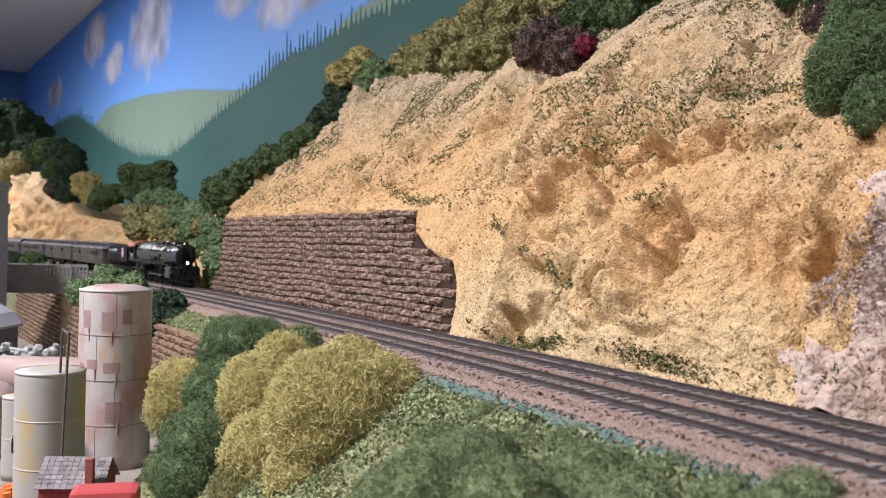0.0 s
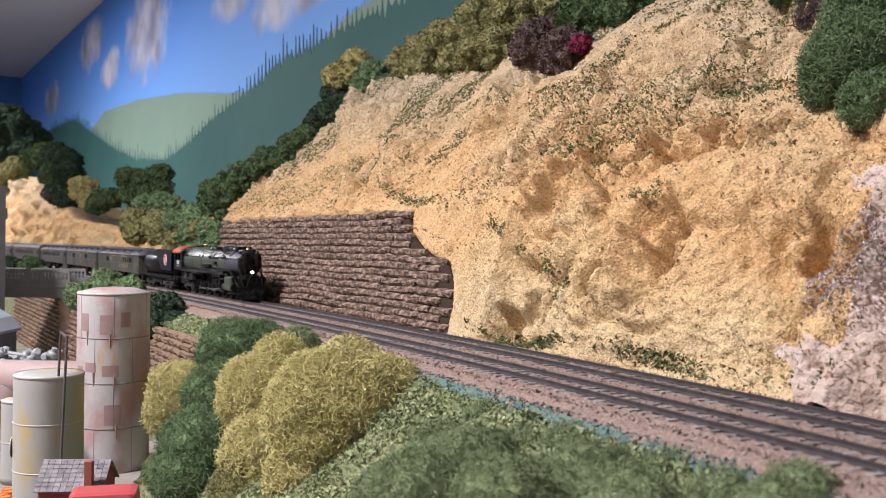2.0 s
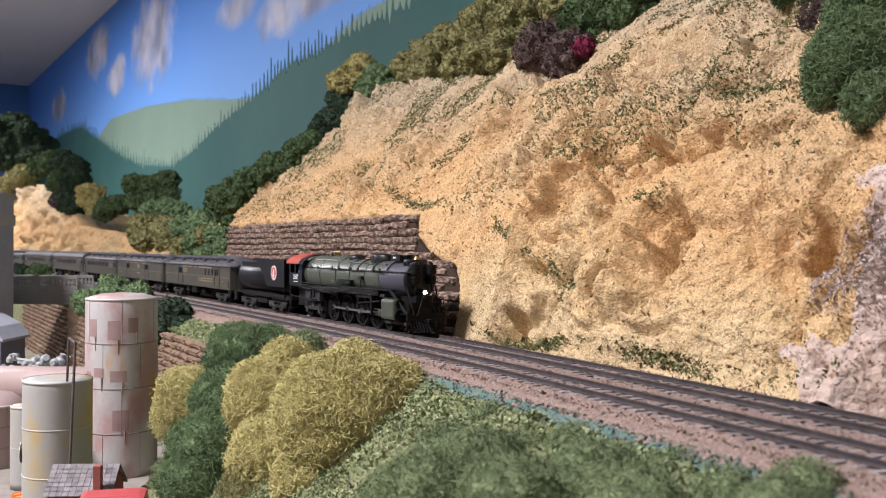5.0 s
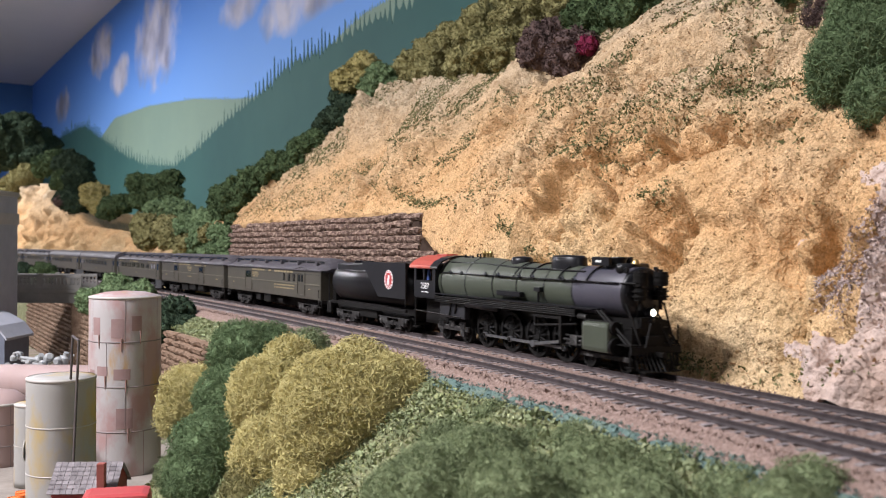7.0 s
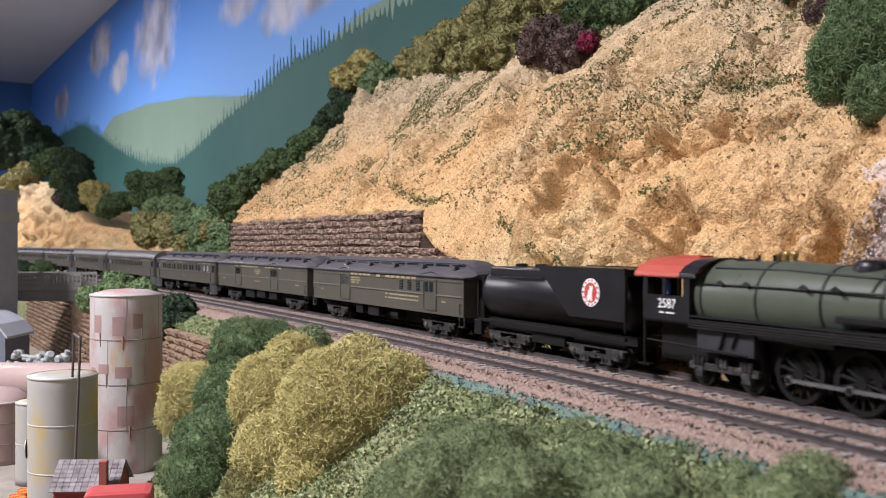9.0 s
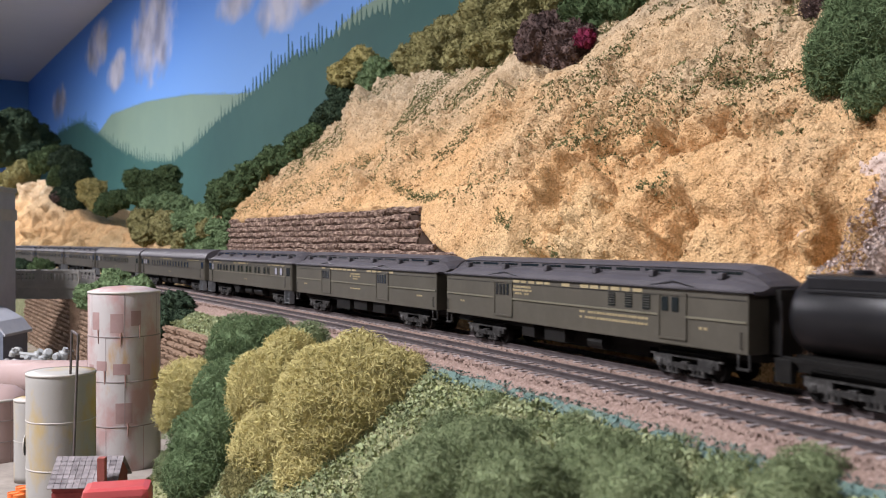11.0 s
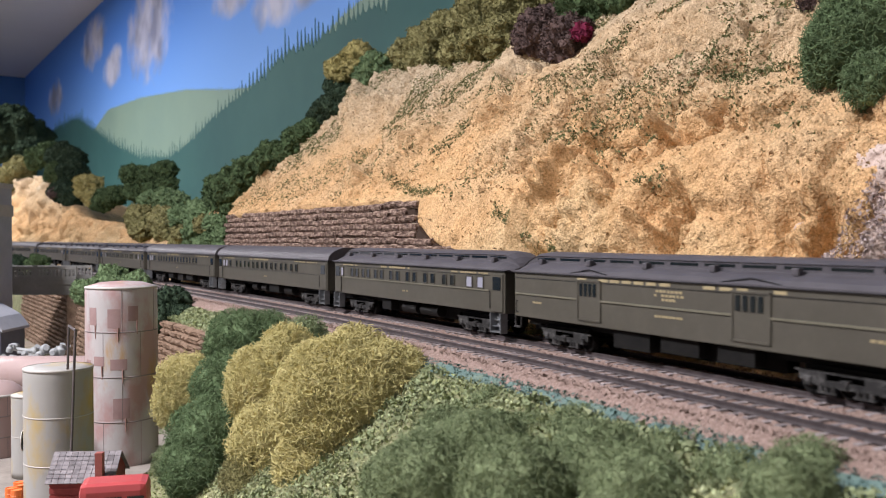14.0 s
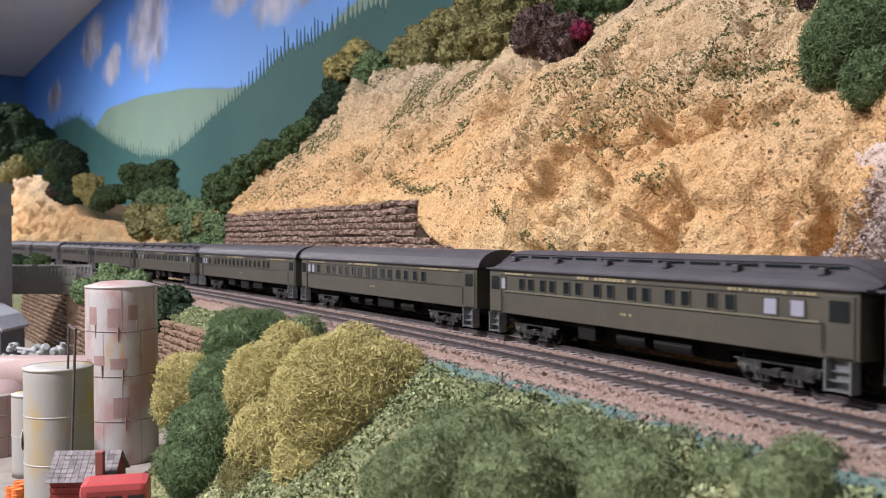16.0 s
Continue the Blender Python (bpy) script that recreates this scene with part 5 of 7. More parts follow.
        rod(bm, (-0.040, side * 0.0150, 0.0252), (-0.006, side * 0.0150, 0.0248), 0.0026, seg=14)
        P("air_reservoir", bm, BLACK, "black air reservoir under the running board", True)
        for x in (-0.0766, -0.0633, -0.0500):
            bm = bmesh.new()
            for o in (-0.0022, 0.0, 0.0022):
                rod(bm, (x + o, side * 0.0128, 0.0092), (x + o, side * 0.0128, 0.0128), 0.0009, seg=8)
            P("truck_spring", bm, GEAR)
    for i in range(7):
        bm = bmesh.new()
        x = -0.068 + 0.0045 * i
        rod(bm, (x, 0.003 * (-1) ** i, 0.0520), (x, 0.003 * (-1) ** i, 0.0538 + 0.0006 * (i % 3)), 0.0006, seg=6)
        P("turret_valve", bm, BLACK)
    # frame, pilot, front deck
    bm = bmesh.new()
    box(bm, -0.1060, 0.1060, -0.0062, 0.0062, 0.0085, 0.0265)
    P("main_frame", bm, FRAME)
    bm = bmesh.new()
    box(bm, 0.0960, 0.1090, -0.0150, 0.0150, 0.0136, 0.0142)
    box(bm, 0.1080, 0.1096, -0.0150, 0.0150, 0.0098, 0.0134, 0.0003)
    box(bm, 0.0990, 0.1090, -0.0050, 0.0050, 0.0120, 0.0180)
    P("pilot_beam", bm, FRAME, "black pilot beam and deck")
    bm = bmesh.new()
    for i in range(13):
        y = -0.0150 + 0.0025 * i
        rod(bm, (0.1092, y * 0.85, 0.0110), (0.1160 - 0.006 * abs(y) / 0.015, y * 0.72, 0.0022), 0.0005, seg=6)
    box(bm, 0.1090, 0.1145, -0.0105, 0.0105, 0.0018, 0.0024)
    P("pilot", bm, FRAME, "slatted black pilot")
    bm = bmesh.new()
    box(bm, 0.1090, 0.1150, -0.0012, 0.0012, 0.0085, 0.0108, 0.0003)
    P("coupler", bm, FRAME)
    for side in (-1, 1):
        bm = bmesh.new()
        box(bm, 0.1000, 0.1060, side * 0.0088 - 0.0028, side * 0.0088 + 0.0028, 0.0142, 0.0215, 0.0010)
        for z in (0.0190, 0.0215, 0.0240):
            box(bm, 0.0996, 0.1064, side * 0.0088 - 0.0031, side * 0.0088 + 0.0031, z - 0.003, z - 0.0024)
        P("air_pump", bm, FRAME, "black air pump on the front deck")
        bm = bmesh.new()
        rod(bm, (0.0860, side * 0.0165, 0.0292), (0.1050, side * 0.0140, 0.0142), 0.0006, seg=6)
        rod(bm, (0.0890, side * 0.0165, 0.0292), (0.1080, side * 0.0140, 0.0142), 0.0006, seg=6)
        rod(bm, (0.1085, side * 0.0140, 0.0130), (0.1085, side * 0.0140, 0.0230), 0.0004, seg=6)
        rod(bm, (0.1040, side * 0.0060, 0.0142), (0.1010, side * 0.0050, 0.0380), 0.0005, seg=6)
        rod(bm, (0.1080, side * 0.0145, 0.0120), (0.1080, side * 0.0145, 0.0040), 0.0005, seg=6)
        box(bm, 0.1062, 0.1096, side * 0.0145 - 0.0014, side * 0.0145 + 0.0014, 0.0036, 0.0042)
        P("boiler_steps", bm, FRAME)
    bm = bmesh.new()
    lathe(bm, [(0.0, -0.0045), (0.0021, -0.0045), (0.0024, -0.003), (0.0024, 0.0), (0.0019, 0.0002)], 20, (0.1075, 0, 0.0288), along)
    box(bm, 0.1020, 0.1070, -0.0012, 0.0012, 0.0240, 0.0265)
    head = P("headlight", bm, BLACK, "lit round headlight", True)
    bm = bmesh.new()
    lathe(bm, [(0.0016, 0.0), (0.0013, 0.0005), (0.0007, 0.0008), (0.0, 0.0009)], 20, (0.1072, 0, 0.0288), along)
    part("lens", bm, LAMP, head, "glowing warm white lens", True)
    bm = bmesh.new()
    box(bm, 0.1060, 0.1068, -0.0030, 0.0030, 0.0232, 0.0250)
    P("number_plate", bm, FRAME)
    for side in (-1, 1):
        bm = bmesh.new()
        for z0, z1, r in ((0.0345, 0.0402, 0.0030), (0.0412, 0.0478, 0.0034)):
            rod(bm, (0.1052, side * 0.0062, z0), (0.1052, side * 0.0062, z1), r, seg=16)
        rod(bm, (0.1052, side * 0.0062, 0.0300), (0.1052, side * 0.0062, 0.0490), 0.0010, seg=8)
        for z in (0.0360, 0.0385, 0.0430, 0.0455):
            rod(bm, (0.1052, side * 0.0062, z), (0.1052, side * 0.0062, z + 0.0006), 0.0039, seg=16)
        P("air_compressor", bm, FRAME, "black air compressor on the smokebox front")
        bm = bmesh.new()
        rod(bm, (0.1015, side * 0.0115, 0.0330), (0.1100, side * 0.0100, 0.0140), 0.0006, seg=6)
        rod(bm, (0.1090, side * 0.0030, 0.0240), (0.1110, side * 0.0080, 0.0130), 0.0005, seg=6)
        rod(bm, (0.0990, side * 0.0128, 0.0424), (0.1080, side * 0.0080, 0.0424), 0.0005, seg=6)
        P("front_brace", bm, FRAME)
    for x, r in ((0.0720, 0.0052), (0.0990, 0.0052), (-0.0766, 0.0060), (-0.0500, 0.0066)):
        wheelset(lo, x, r)
    for side in (-1, 1):
        bm = bmesh.new()
        box(bm, -0.0830, -0.0440, side * 0.0118 - 0.0008, side * 0.0118 + 0.0008, 0.0070, 0.0100, 0.0004)
        for x in (-0.0766, -0.0500):
            box(bm, x - 0.0022, x + 0.0022, side * 0.0118 - 0.0014, side * 0.0118 + 0.0014, 0.0042, 0.0085, 0.0004)
        P("trailing_truck_frame", bm, GEAR)
        bm = bmesh.new()
        box(bm, 0.0670, 0.1040, side * 0.0112 - 0.0006, side * 0.0112 + 0.0006, 0.0056, 0.0078, 0.0003)
        P("leading_truck_frame", bm, GEAR)
    # drivers with spokes and rods
    R, C = 0.0113, 0.0042
    wheels = []
    for i, x in enumerate((-0.0270, 0.0, 0.0260, 0.0516)):
        bm = bmesh.new()
        turn = pose(0, 0, 0, 90, 0, 0)
        for side in (-1, 1):
            base = pose(0, side * 0.0084, 0) @ turn
            lathe(bm, [(R * 0.84, -side * 0.0010), (R, -side * 0.0010), (R, side * 0.0008), (R * 1.05, side * 0.0010), (R * 1.05, side * 0.0014), (R * 0.84, side * 0.0014), (R * 0.84, -side * 0.0010)], 40, (0, 0, 0), base)
            lathe(bm, [(0, -side * 0.0014), (R * 0.2, -side * 0.0014), (R * 0.2, side * 0.001), (0, side * 0.001)], 16, (0, 0, 0), base)
            crank = 0.0 if side < 0 else math.pi / 2
            for k in range(14):
                a = 2 * math.pi * k / 14
                rod(bm, (R * 0.15 * math.cos(a), side * 0.0088, R * 0.15 * math.sin(a)), (R * 0.87 * math.cos(a), side * 0.0088, R * 0.87 * math.sin(a)), 0.00055, seg=6, caps=False)
            rod(bm, (C * math.cos(crank), side * 0.0085, C * math.sin(crank)), (C * math.cos(crank), side * 0.0125, C * math.sin(crank)), 0.0012, seg=10)
            for k in range(6):
                a = crank + math.pi + (k - 2.5) * 0.22
                rod(bm, (R * 0.6 * math.cos(a), side * 0.0080, R * 0.6 * math.sin(a)), (R * 0.6 * math.cos(a), side * 0.0096, R * 0.6 * math.sin(a)), 0.0017, seg=8)
        rod(bm, (0, -0.0085, 0), (0, 0.0085, 0), 0.0018, seg=8)
        bmesh.ops.recalc_face_normals(bm, faces=bm.faces)
        w = part("driving_wheelset", bm, FRAME, lo, "spoked black driving wheels")
        w.matrix_basis = pose(x, 0, R)
        wheels.append((w, x))
    rods = []
    for side in (-1, 1):
        crank = 0.0 if side < 0 else math.pi / 2
        bm = bmesh.new()
        for a, b in ((-0.0270, 0.0), (0.0, 0.0260), (0.0260, 0.0516)):
            box(bm, a, b, side * 0.0112 - 0.0005, side * 0.0112 + 0.0005, -0.0007, 0.0007)
        for x in (-0.0270, 0.0, 0.0260, 0.0516):
            rod(bm, (x, side * 0.0105, 0), (x, side * 0.0120, 0), 0.0017, seg=14)
        ob = P("side_rod", bm, STEEL, "dull steel side rod")
        bm = bmesh.new()
        box(bm, 0.0, 0.0400, side * 0.0132 - 0.0005, side * 0.0132 + 0.0005, -0.0008, 0.0008)
        for x, r in ((0, 0.0019), (0.0400, 0.0014)):
            rod(bm, (x, side * 0.0124, 0), (x, side * 0.0140, 0), r, seg=14)
        ob2 = P("main_rod", bm, STEEL, "dull steel main rod")
        bm = bmesh.new()
        box(bm, -0.0030, 0.0030, side * 0.0150 - 0.0014, side * 0.0150 + 0.0014, -0.0024, 0.0024, 0.0004)
        ob3 = P("crosshead", bm, GEAR)
        rods.append((side, crank, ob, ob2, ob3))
    MOVING.append((lo, -0.70, 0.04))
    return lo, wheels, rods, R, C


def tender():
    te = thing("tender", "black cylindrical steam locomotive tender with red and white emblem", "tender")
    P = lambda name, bm, mat, label="", smooth=False: part(name, bm, mat, te, label, smooth)
    bm = bmesh.new()
    lathe(bm, [(0.0, -0.0665), (0.0120, -0.0665), (0.0142, -0.0655), (0.0150, -0.0630), (0.0150, 0.0620), (0.0, 0.0620)], 40, (0, 0, 0.0308), pose(0, 0, 0, 0, 90, 0))
    P("water_tank", bm, BLACK, "glossy black round water tank", True)
    for side in (-1, 1):
        bm = bmesh.new()
        ys = (side * 0.0150, side * 0.0170)
        pts = [(0.0670, 0.0232), (0.0670, 0.0478), (-0.0040, 0.0478), (0.0245, 0.0232)]
        loft(bm, [[Vector((x, y, z)) for x, z in pts] for y in ys])
        P("bunker_side", bm, BLACK, "flat black bunker side with slanted edge")
        for k, (r, mat, name) in enumerate(((0.0068, WHITE, "emblem_ring"), (0.0049, EMBLEM_RED, "emblem_disc"))):
            bm = bmesh.new()
            lathe(bm, [(0, 0), (r, 0), (r, 0.0002), (0, 0.0002)], 36, (0, 0, 0))
            ob = P(name, bm, mat)
            ob.matrix_basis = pose(0.0422, side * (0.0171 + 0.00015 * k), 0.0358, 90 if side < 0 else -90, 0, 0)
        bm = bmesh.new()
        rng = random.Random(3)
        for i in range(14):
            a = 2 * math.pi * i / 14
            box(bm, 0.0422 + 0.0059 * math.cos(a) - 0.0005, 0.0422 + 0.0059 * math.cos(a) + 0.0005, side * 0.0174 - 0.0001, side * 0.0174 + 0.0001, 0.0358 + 0.0059 * math.sin(a) - 0.0005, 0.0358 + 0.0059 * math.sin(a) + 0.0005)
        P("lettering", bm, EMBLEM_RED)
        bm = bmesh.new()
        for x0, x1, z0, z1 in ((-0.0016, 0.0014, -0.0034, 0.0012), (-0.0004, 0.0020, 0.0006, 0.0032), (-0.0022, -0.0008, -0.0040, -0.0012), (0.0006, 0.0016, -0.0042, -0.0020)):
            box(bm, 0.0422 + x0, 0.0422 + x1, side * 0.0175 - 0.0001, side * 0.0175 + 0.0001, 0.0358 + z0, 0.0358 + z1, 0.0)
        P("emblem_figure", bm, WHITE, "plain white shape in the emblem")
        bm = bmesh.new()
        box(bm, -0.0665, 0.0670, side * 0.0158 - 0.0008, side * 0.0158 + 0.0008, 0.0140, 0.0160, 0.0003)
        P("frame_rail", bm, FRAME)
        bm = bmesh.new()
        rod(bm, (-0.0675, side * 0.0160, 0.0150), (-0.0675, side * 0.0160, 0.0360), 0.0004, seg=6)
        rod(bm, (0.0675, side * 0.0170, 0.0180), (0.0675, side * 0.0170, 0.0440), 0.0004, seg=6)
        rod(bm, (-0.060, side * 0.0135, 0.0405), (-0.004, side * 0.0135, 0.0408), 0.0004, seg=6)
        P("handrail", bm, BLACK)
        bm = bmesh.new()
        box(bm, -0.0700, -0.0620, side * 0.0158 - 0.0012, side * 0.0158 + 0.0012, 0.0060, 0.0150, 0.0004)
        P("tender_steps", bm, FRAME)
    bm = bmesh.new()
    box(bm, -0.0040, 0.0670, -0.0152, 0.0152, 0.0440, 0.0474)
    P("bunker_top", bm, BLACK)
    bm = bmesh.new()
    box(bm, -0.0600, 0.0, -0.0125, 0.0125, 0.0400, 0.0462, 0.0014)
    P("tank_deck", bm, BLACK, "raised black deck on the tank")
    for x in (-0.045, -0.025):
        bm = bmesh.new()
        lathe(bm, [(0.0036, 0.0462), (0.0036, 0.0476), (0.0030, 0.0480), (0, 0.0481)], 18, (x, 0, 0))
        P("water_hatch", bm, BLACK)
    bm = bmesh.new()
    box(bm, -0.0665, 0.0670, -0.0090, 0.0090, 0.0115, 0.0160)
    box(bm, -0.0730, -0.0640, -0.0012, 0.0012, 0.0082, 0.0106)
    # deeper block added to darken the see-through gap between the trucks
    box(bm, -0.0150, 0.0150, -0.0130, 0.0130, 0.0062, 0.0120, 0.0006)
    P("underframe", bm, FRAME)
    for x in (-0.0390, 0.0395):
        truck(te, x, 0.0172, 3, 0.0054)
    MOVING.append((te, -0.888, 0.04))
    return te


ENGINE = steam_locomotive()
tender()
COACH_WINDOWS = [0.115, 0.165, 0.245, 0.285, 0.345, 0.385, 0.445, 0.485, 0.545, 0.585, 0.645, 0.685, 0.735, 0.770, 0.815, 0.850, 0.930]
PAIR_WINDOWS = [0.235 + 0.085 * (i // 2) + 0.040 * (i % 2) for i in range(14)] + [0.855, 0.895, 0.925]
baggage_car(-1.2192, -0.9686, [(0.045, 0.0175, 2), (0.181, 0.0195, 4)], [0.0615 + 0.012 * i for i in (0, 1, 2)], "olive green mail and baggage car with barred doors and gold lettering", 1)
baggage_car(-1.4800, -1.2271, [(0.081, 0.0200, 4), (0.183, 0.0190, 4)], [], "olive green express baggage car with two barred doors", 2)
coach(-1.7326, -1.4845, "clerestory", COACH_WINDOWS, (0, 1, 16), True, "olive green clerestory coach with pale belt rail", 3)
coach(-2.0290, -1.7420, "arched", PAIR_WINDOWS, (15, 16), False, "olive green arched-roof coach with paired windows", 4)
coach(-2.3240, -2.0380, "arched", PAIR_WINDOWS, (15, 16), False, "olive green arched-roof coach with paired windows", 5)
coach(-2.6080, -2.3340, "clerestory", COACH_WINDOWS, (0, 15, 16), True, "olive green clerestory coach with pale belt rail", 6)
coach(-2.9000, -2.6180, "clerestory", COACH_WINDOWS, (), False, "olive green clerestory coach with dark windows", 7)
coach(-3.1900, -2.9100, "clerestory", COACH_WINDOWS, (0,), False, "olive green clerestory coach with dark windows", 8)
coach(-3.4700, -3.2000, "arched", PAIR_WINDOWS, (), False, "olive green arched-roof coach with paired windows", 9)
coach(-3.7600, -3.4800, "arched", PAIR_WINDOWS, (), False, "olive green arched-roof coach with paired windows", 10)
# ---- stonework ----
def rough_stone(name, material, length, height, deep, seed, parent, rows=3, cols=5, rough=0.0026):
    """One rough block: a bulging, knocked-about face with its edges drawn back, closed above, below and behind."""
    off = Vector((seed * 2.7, seed * 1.3, 0))
    us = [k / cols - 0.5 for k in range(cols + 1)]
    ws = [k / (rows + 1) - 0.5 for k in range(rows + 2)]
    verts, faces, n = [], [], len(us)
    for w in ws:
        for u in us:
            q = Vector((u * length * 190, w * height * 260, 0)) + off
            edge = max(abs(w) * 2, 0.0) ** 3 * 0.0022 + (abs(u) * 2) ** 12 * 0.0008
            verts.append(((u + 0.03 * noise.noise(q + Vector((9, 0, 0)))) * length, edge + rough * noise.noise(q) + 0.5 * rough * noise.noise(q * 2.3), (w + 0.11 * noise.noise(q * 0.7 + Vector((0, 9, 0)))) * height))
    for j in range(len(ws) - 1):
        for i in range(n - 1):
            faces.append((j * n + i, j * n + i + 1, (j + 1) * n + i + 1, (j + 1) * n + i))
    k, last = len(verts), (len(ws) - 1) * n
    verts += [(x * length, deep, z * height) for x, z in ((-0.5, -0.5), (0.5, -0.5), (0.5, 0.5), (-0.5, 0.5))]
    faces += [tuple(range(n - 1, -1, -1)) + (k, k + 1), tuple(range(last, last + n)) + (k + 2, k + 3), (k + 3, k + 2, k + 1, k)]
    faces += [tuple(j * n for j in range(len(ws))) + (k + 3, k), tuple(j * n + n - 1 for j in range(len(ws) - 1, -1, -1)) + (k + 1, k + 2)]
    return sheet(name, verts, faces, material, parent, smooth=False)


def retaining_wall():
    """Coursed stone wall at the foot of the cliff; its end is bitten off where the plaster laps over it."""
    wall = tagged(new("retaining_wall"), "brown coursed rough stone retaining wall at the cliff foot", "wall", kind="structure")
    kinds = [rough_stone("stone", STONE, 0.0310, 0.0062, 0.007, k, wall) for k in range(10)]
    bm = bmesh.new()
    rings = []
    for i in range(58):
        s = -0.616 + i * 0.01
        top = max(-0.008, wall_top(s) - 0.004)
        rings.append([on_line(s, 0.0362 + z * 0.25, z) for z in (-0.012, top)] + [on_line(s, 0.041 + z * 0.25, z) for z in (top, -0.012)])
    loft(bm, rings)
    part("wall_core", bm, JOINT_SHADE, wall)
    rng = random.Random(8)
    spots = []
    for row in range(15):
        z = -0.001 + row * 0.0061
        s = -0.612 + rng.uniform(0, 0.02)
        while s < -0.036:
            if z + 0.002 < wall_top(s + 0.010) + 0.0015:
                spots.append((s, z))
            s += 0.0305
    spots.sort(key=lambda p: -p[0])
    for i, (s, z) in enumerate(spots):
        m = line_pose(s) @ pose(0, 0.0326 + z * 0.25 + rng.uniform(-0.0005, 0.0005), z + 0.0022 * noise.noise(Vector((s * 14, z * 60, 2))), rng.uniform(-16, -9), rng.uniform(-1.2, 1.2), rng.uniform(-0.6, 0.6))
        if i < 10:
            kinds[i].matrix_basis = m
        else:
            again(kinds[rng.randrange(10)], m, wall)


retaining_wall()


def lower_wall():
    """Stone wall that holds the track bed over the town."""
    wall = tagged(new("retaining_wall"), "tan and brown stone retaining wall below the track bed", "wall", kind="structure")
    rng = random.Random(18)
    kinds = [rough_stone("stone", TAN_STONE, 0.013, 0.0060, 0.006, 40 + k, wall) for k in range(4)]
    rows = []
    for row in range(15):
        z = -0.112 + row * 0.0063
        s = -1.25
        while s < -0.19:
            rows.append((s, z))
            s += 0.0135 * rng.uniform(0.9, 1.1)
    rows.sort(key=lambda p: -p[0])
    verts, faces = [], []
    for i, (s, z) in enumerate(rows):
        m = line_pose(s) @ pose(0, -0.1085 + (z + 0.11) * 0.10 + rng.uniform(-0.001, 0.001), z, rng.uniform(-6, 0), 0, rng.uniform(-2, 2))
        k = kinds[rng.randrange(4)]
        if i < 280:
            if i < 4:
                kinds[i].matrix_basis = m
            else:
                again(k, m, wall)
        else:
            o = len(verts)
            verts += [m @ v.co for v in k.data.vertices]
            faces += [tuple(o + q for q in f.vertices) for f in k.data.polygons]
    tagged(sheet("far_stones", verts, faces, TAN_STONE, wall, smooth=False), kind="stuff")


lower_wall()


# ---- far hillside behind the track ----
FAR_CREST = [(-3.6, 0.222), (-3.2, 0.21), (-3.0, 0.222), (-2.8, 0.226), (-2.6, 0.244), (-2.4, 0.246), (-2.3, 0.240), (-2.2, 0.218), (-2.0, 0.158), (-1.9, 0.126), (-1.8, 0.11), (-1.6, 0.098), (-1.4, 0.088), (-1.2, 0.068), (-1.0, 0.050), (-0.8, 0.030), (-0.7, 0.022)]


def far_cliff():
    verts, faces, vs = [], [], np.arange(0, 0.62, 0.009)
    ss = np.arange(-3.6, -0.71, 0.009)
    for s in ss:
        top = float(np.interp(s, [c[0] for c in FAR_CREST], [c[1] for c in FAR_CREST]))
        for v in vs:
            z, n = v * math.sin(radians(62)) - 0.012, 0.060 + v * math.cos(radians(62))
            if z > top:
                n += (z - top) * 0.9
                z = top - (z - top) * 0.6
            q = Vector((s, v, 4.0))
            out = fbm(q, 9, 4) * 0.03 + fbm(q, 40, 4) * 0.022
            verts.append(on_line(s, n - out * min(1, v / 0.04), z + 0.25 * out * min(1, v / 0.04)))
    w = len(vs)
    for i in range(len(ss) - 1):
        for j in range(w - 1):
            faces.append((i * w + j, (i + 1) * w + j, (i + 1) * w + j + 1, i * w + j + 1))
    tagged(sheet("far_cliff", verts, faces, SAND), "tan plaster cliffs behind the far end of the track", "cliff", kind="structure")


far_cliff()


# ---- turf, grit and boulders ----
def scatter(name, count, s_range, v_range, density, size, material, label, seed, lift=0.0):
    """Crumbs strewn over the cliff face where density says so."""
    rng = np.random.default_rng(seed)
    verts, faces = [], []
    ss, vs, w = CLIFF["ss"], CLIFF["vs"], len(CLIFF["vs"])
    step = ss[1] - ss[0]
    for _ in range(count):
        s, v = float(rng.uniform(*s_range)), float(rng.uniform(*v_range))
        if rng.random() > density(s, v):
            continue
        i, j = int((s - ss[0]) / step), int(v / step)
        p = CLIFF["verts"][i * w + j].lerp(CLIFF["verts"][(i + 1) * w + j + 1], float(rng.random())) - ACROSS * 0.0007 + Vector((0, 0, 0.0007))
        m = rng.normal(size=(4, 3)) * size * rng.uniform(0.5, 1.2)
        k = len(verts)
        verts.extend(tuple(p + Vector(q) + Vector((0, 0, lift))) for q in m)
        faces.extend(((k, k + 1, k + 2), (k, k + 2, k + 3), (k, k + 3, k + 1)))
    return tagged(sheet(name, verts, faces, material, smooth=False), label, "ground cover", kind="stuff")


def turf_mask(s, v):
    q = Vector((s, v, 2.0))
    patch = fbm(q, 12, 3) + 0.6 * fbm(q, 45, 3) - 0.06
    rise = min(1, max(0, (v - 0.10 - 0.10 * max(0, s)) / 0.10))
    return min(1, max(0, (patch + 0.10) * 3.4)) * rise


def grit_mask(s, v):
    return 0.25 + 0.75 * min(1, max(0, fbm(Vector((s, v, 7.0)), 16, 3) * 2.2 + 0.45))


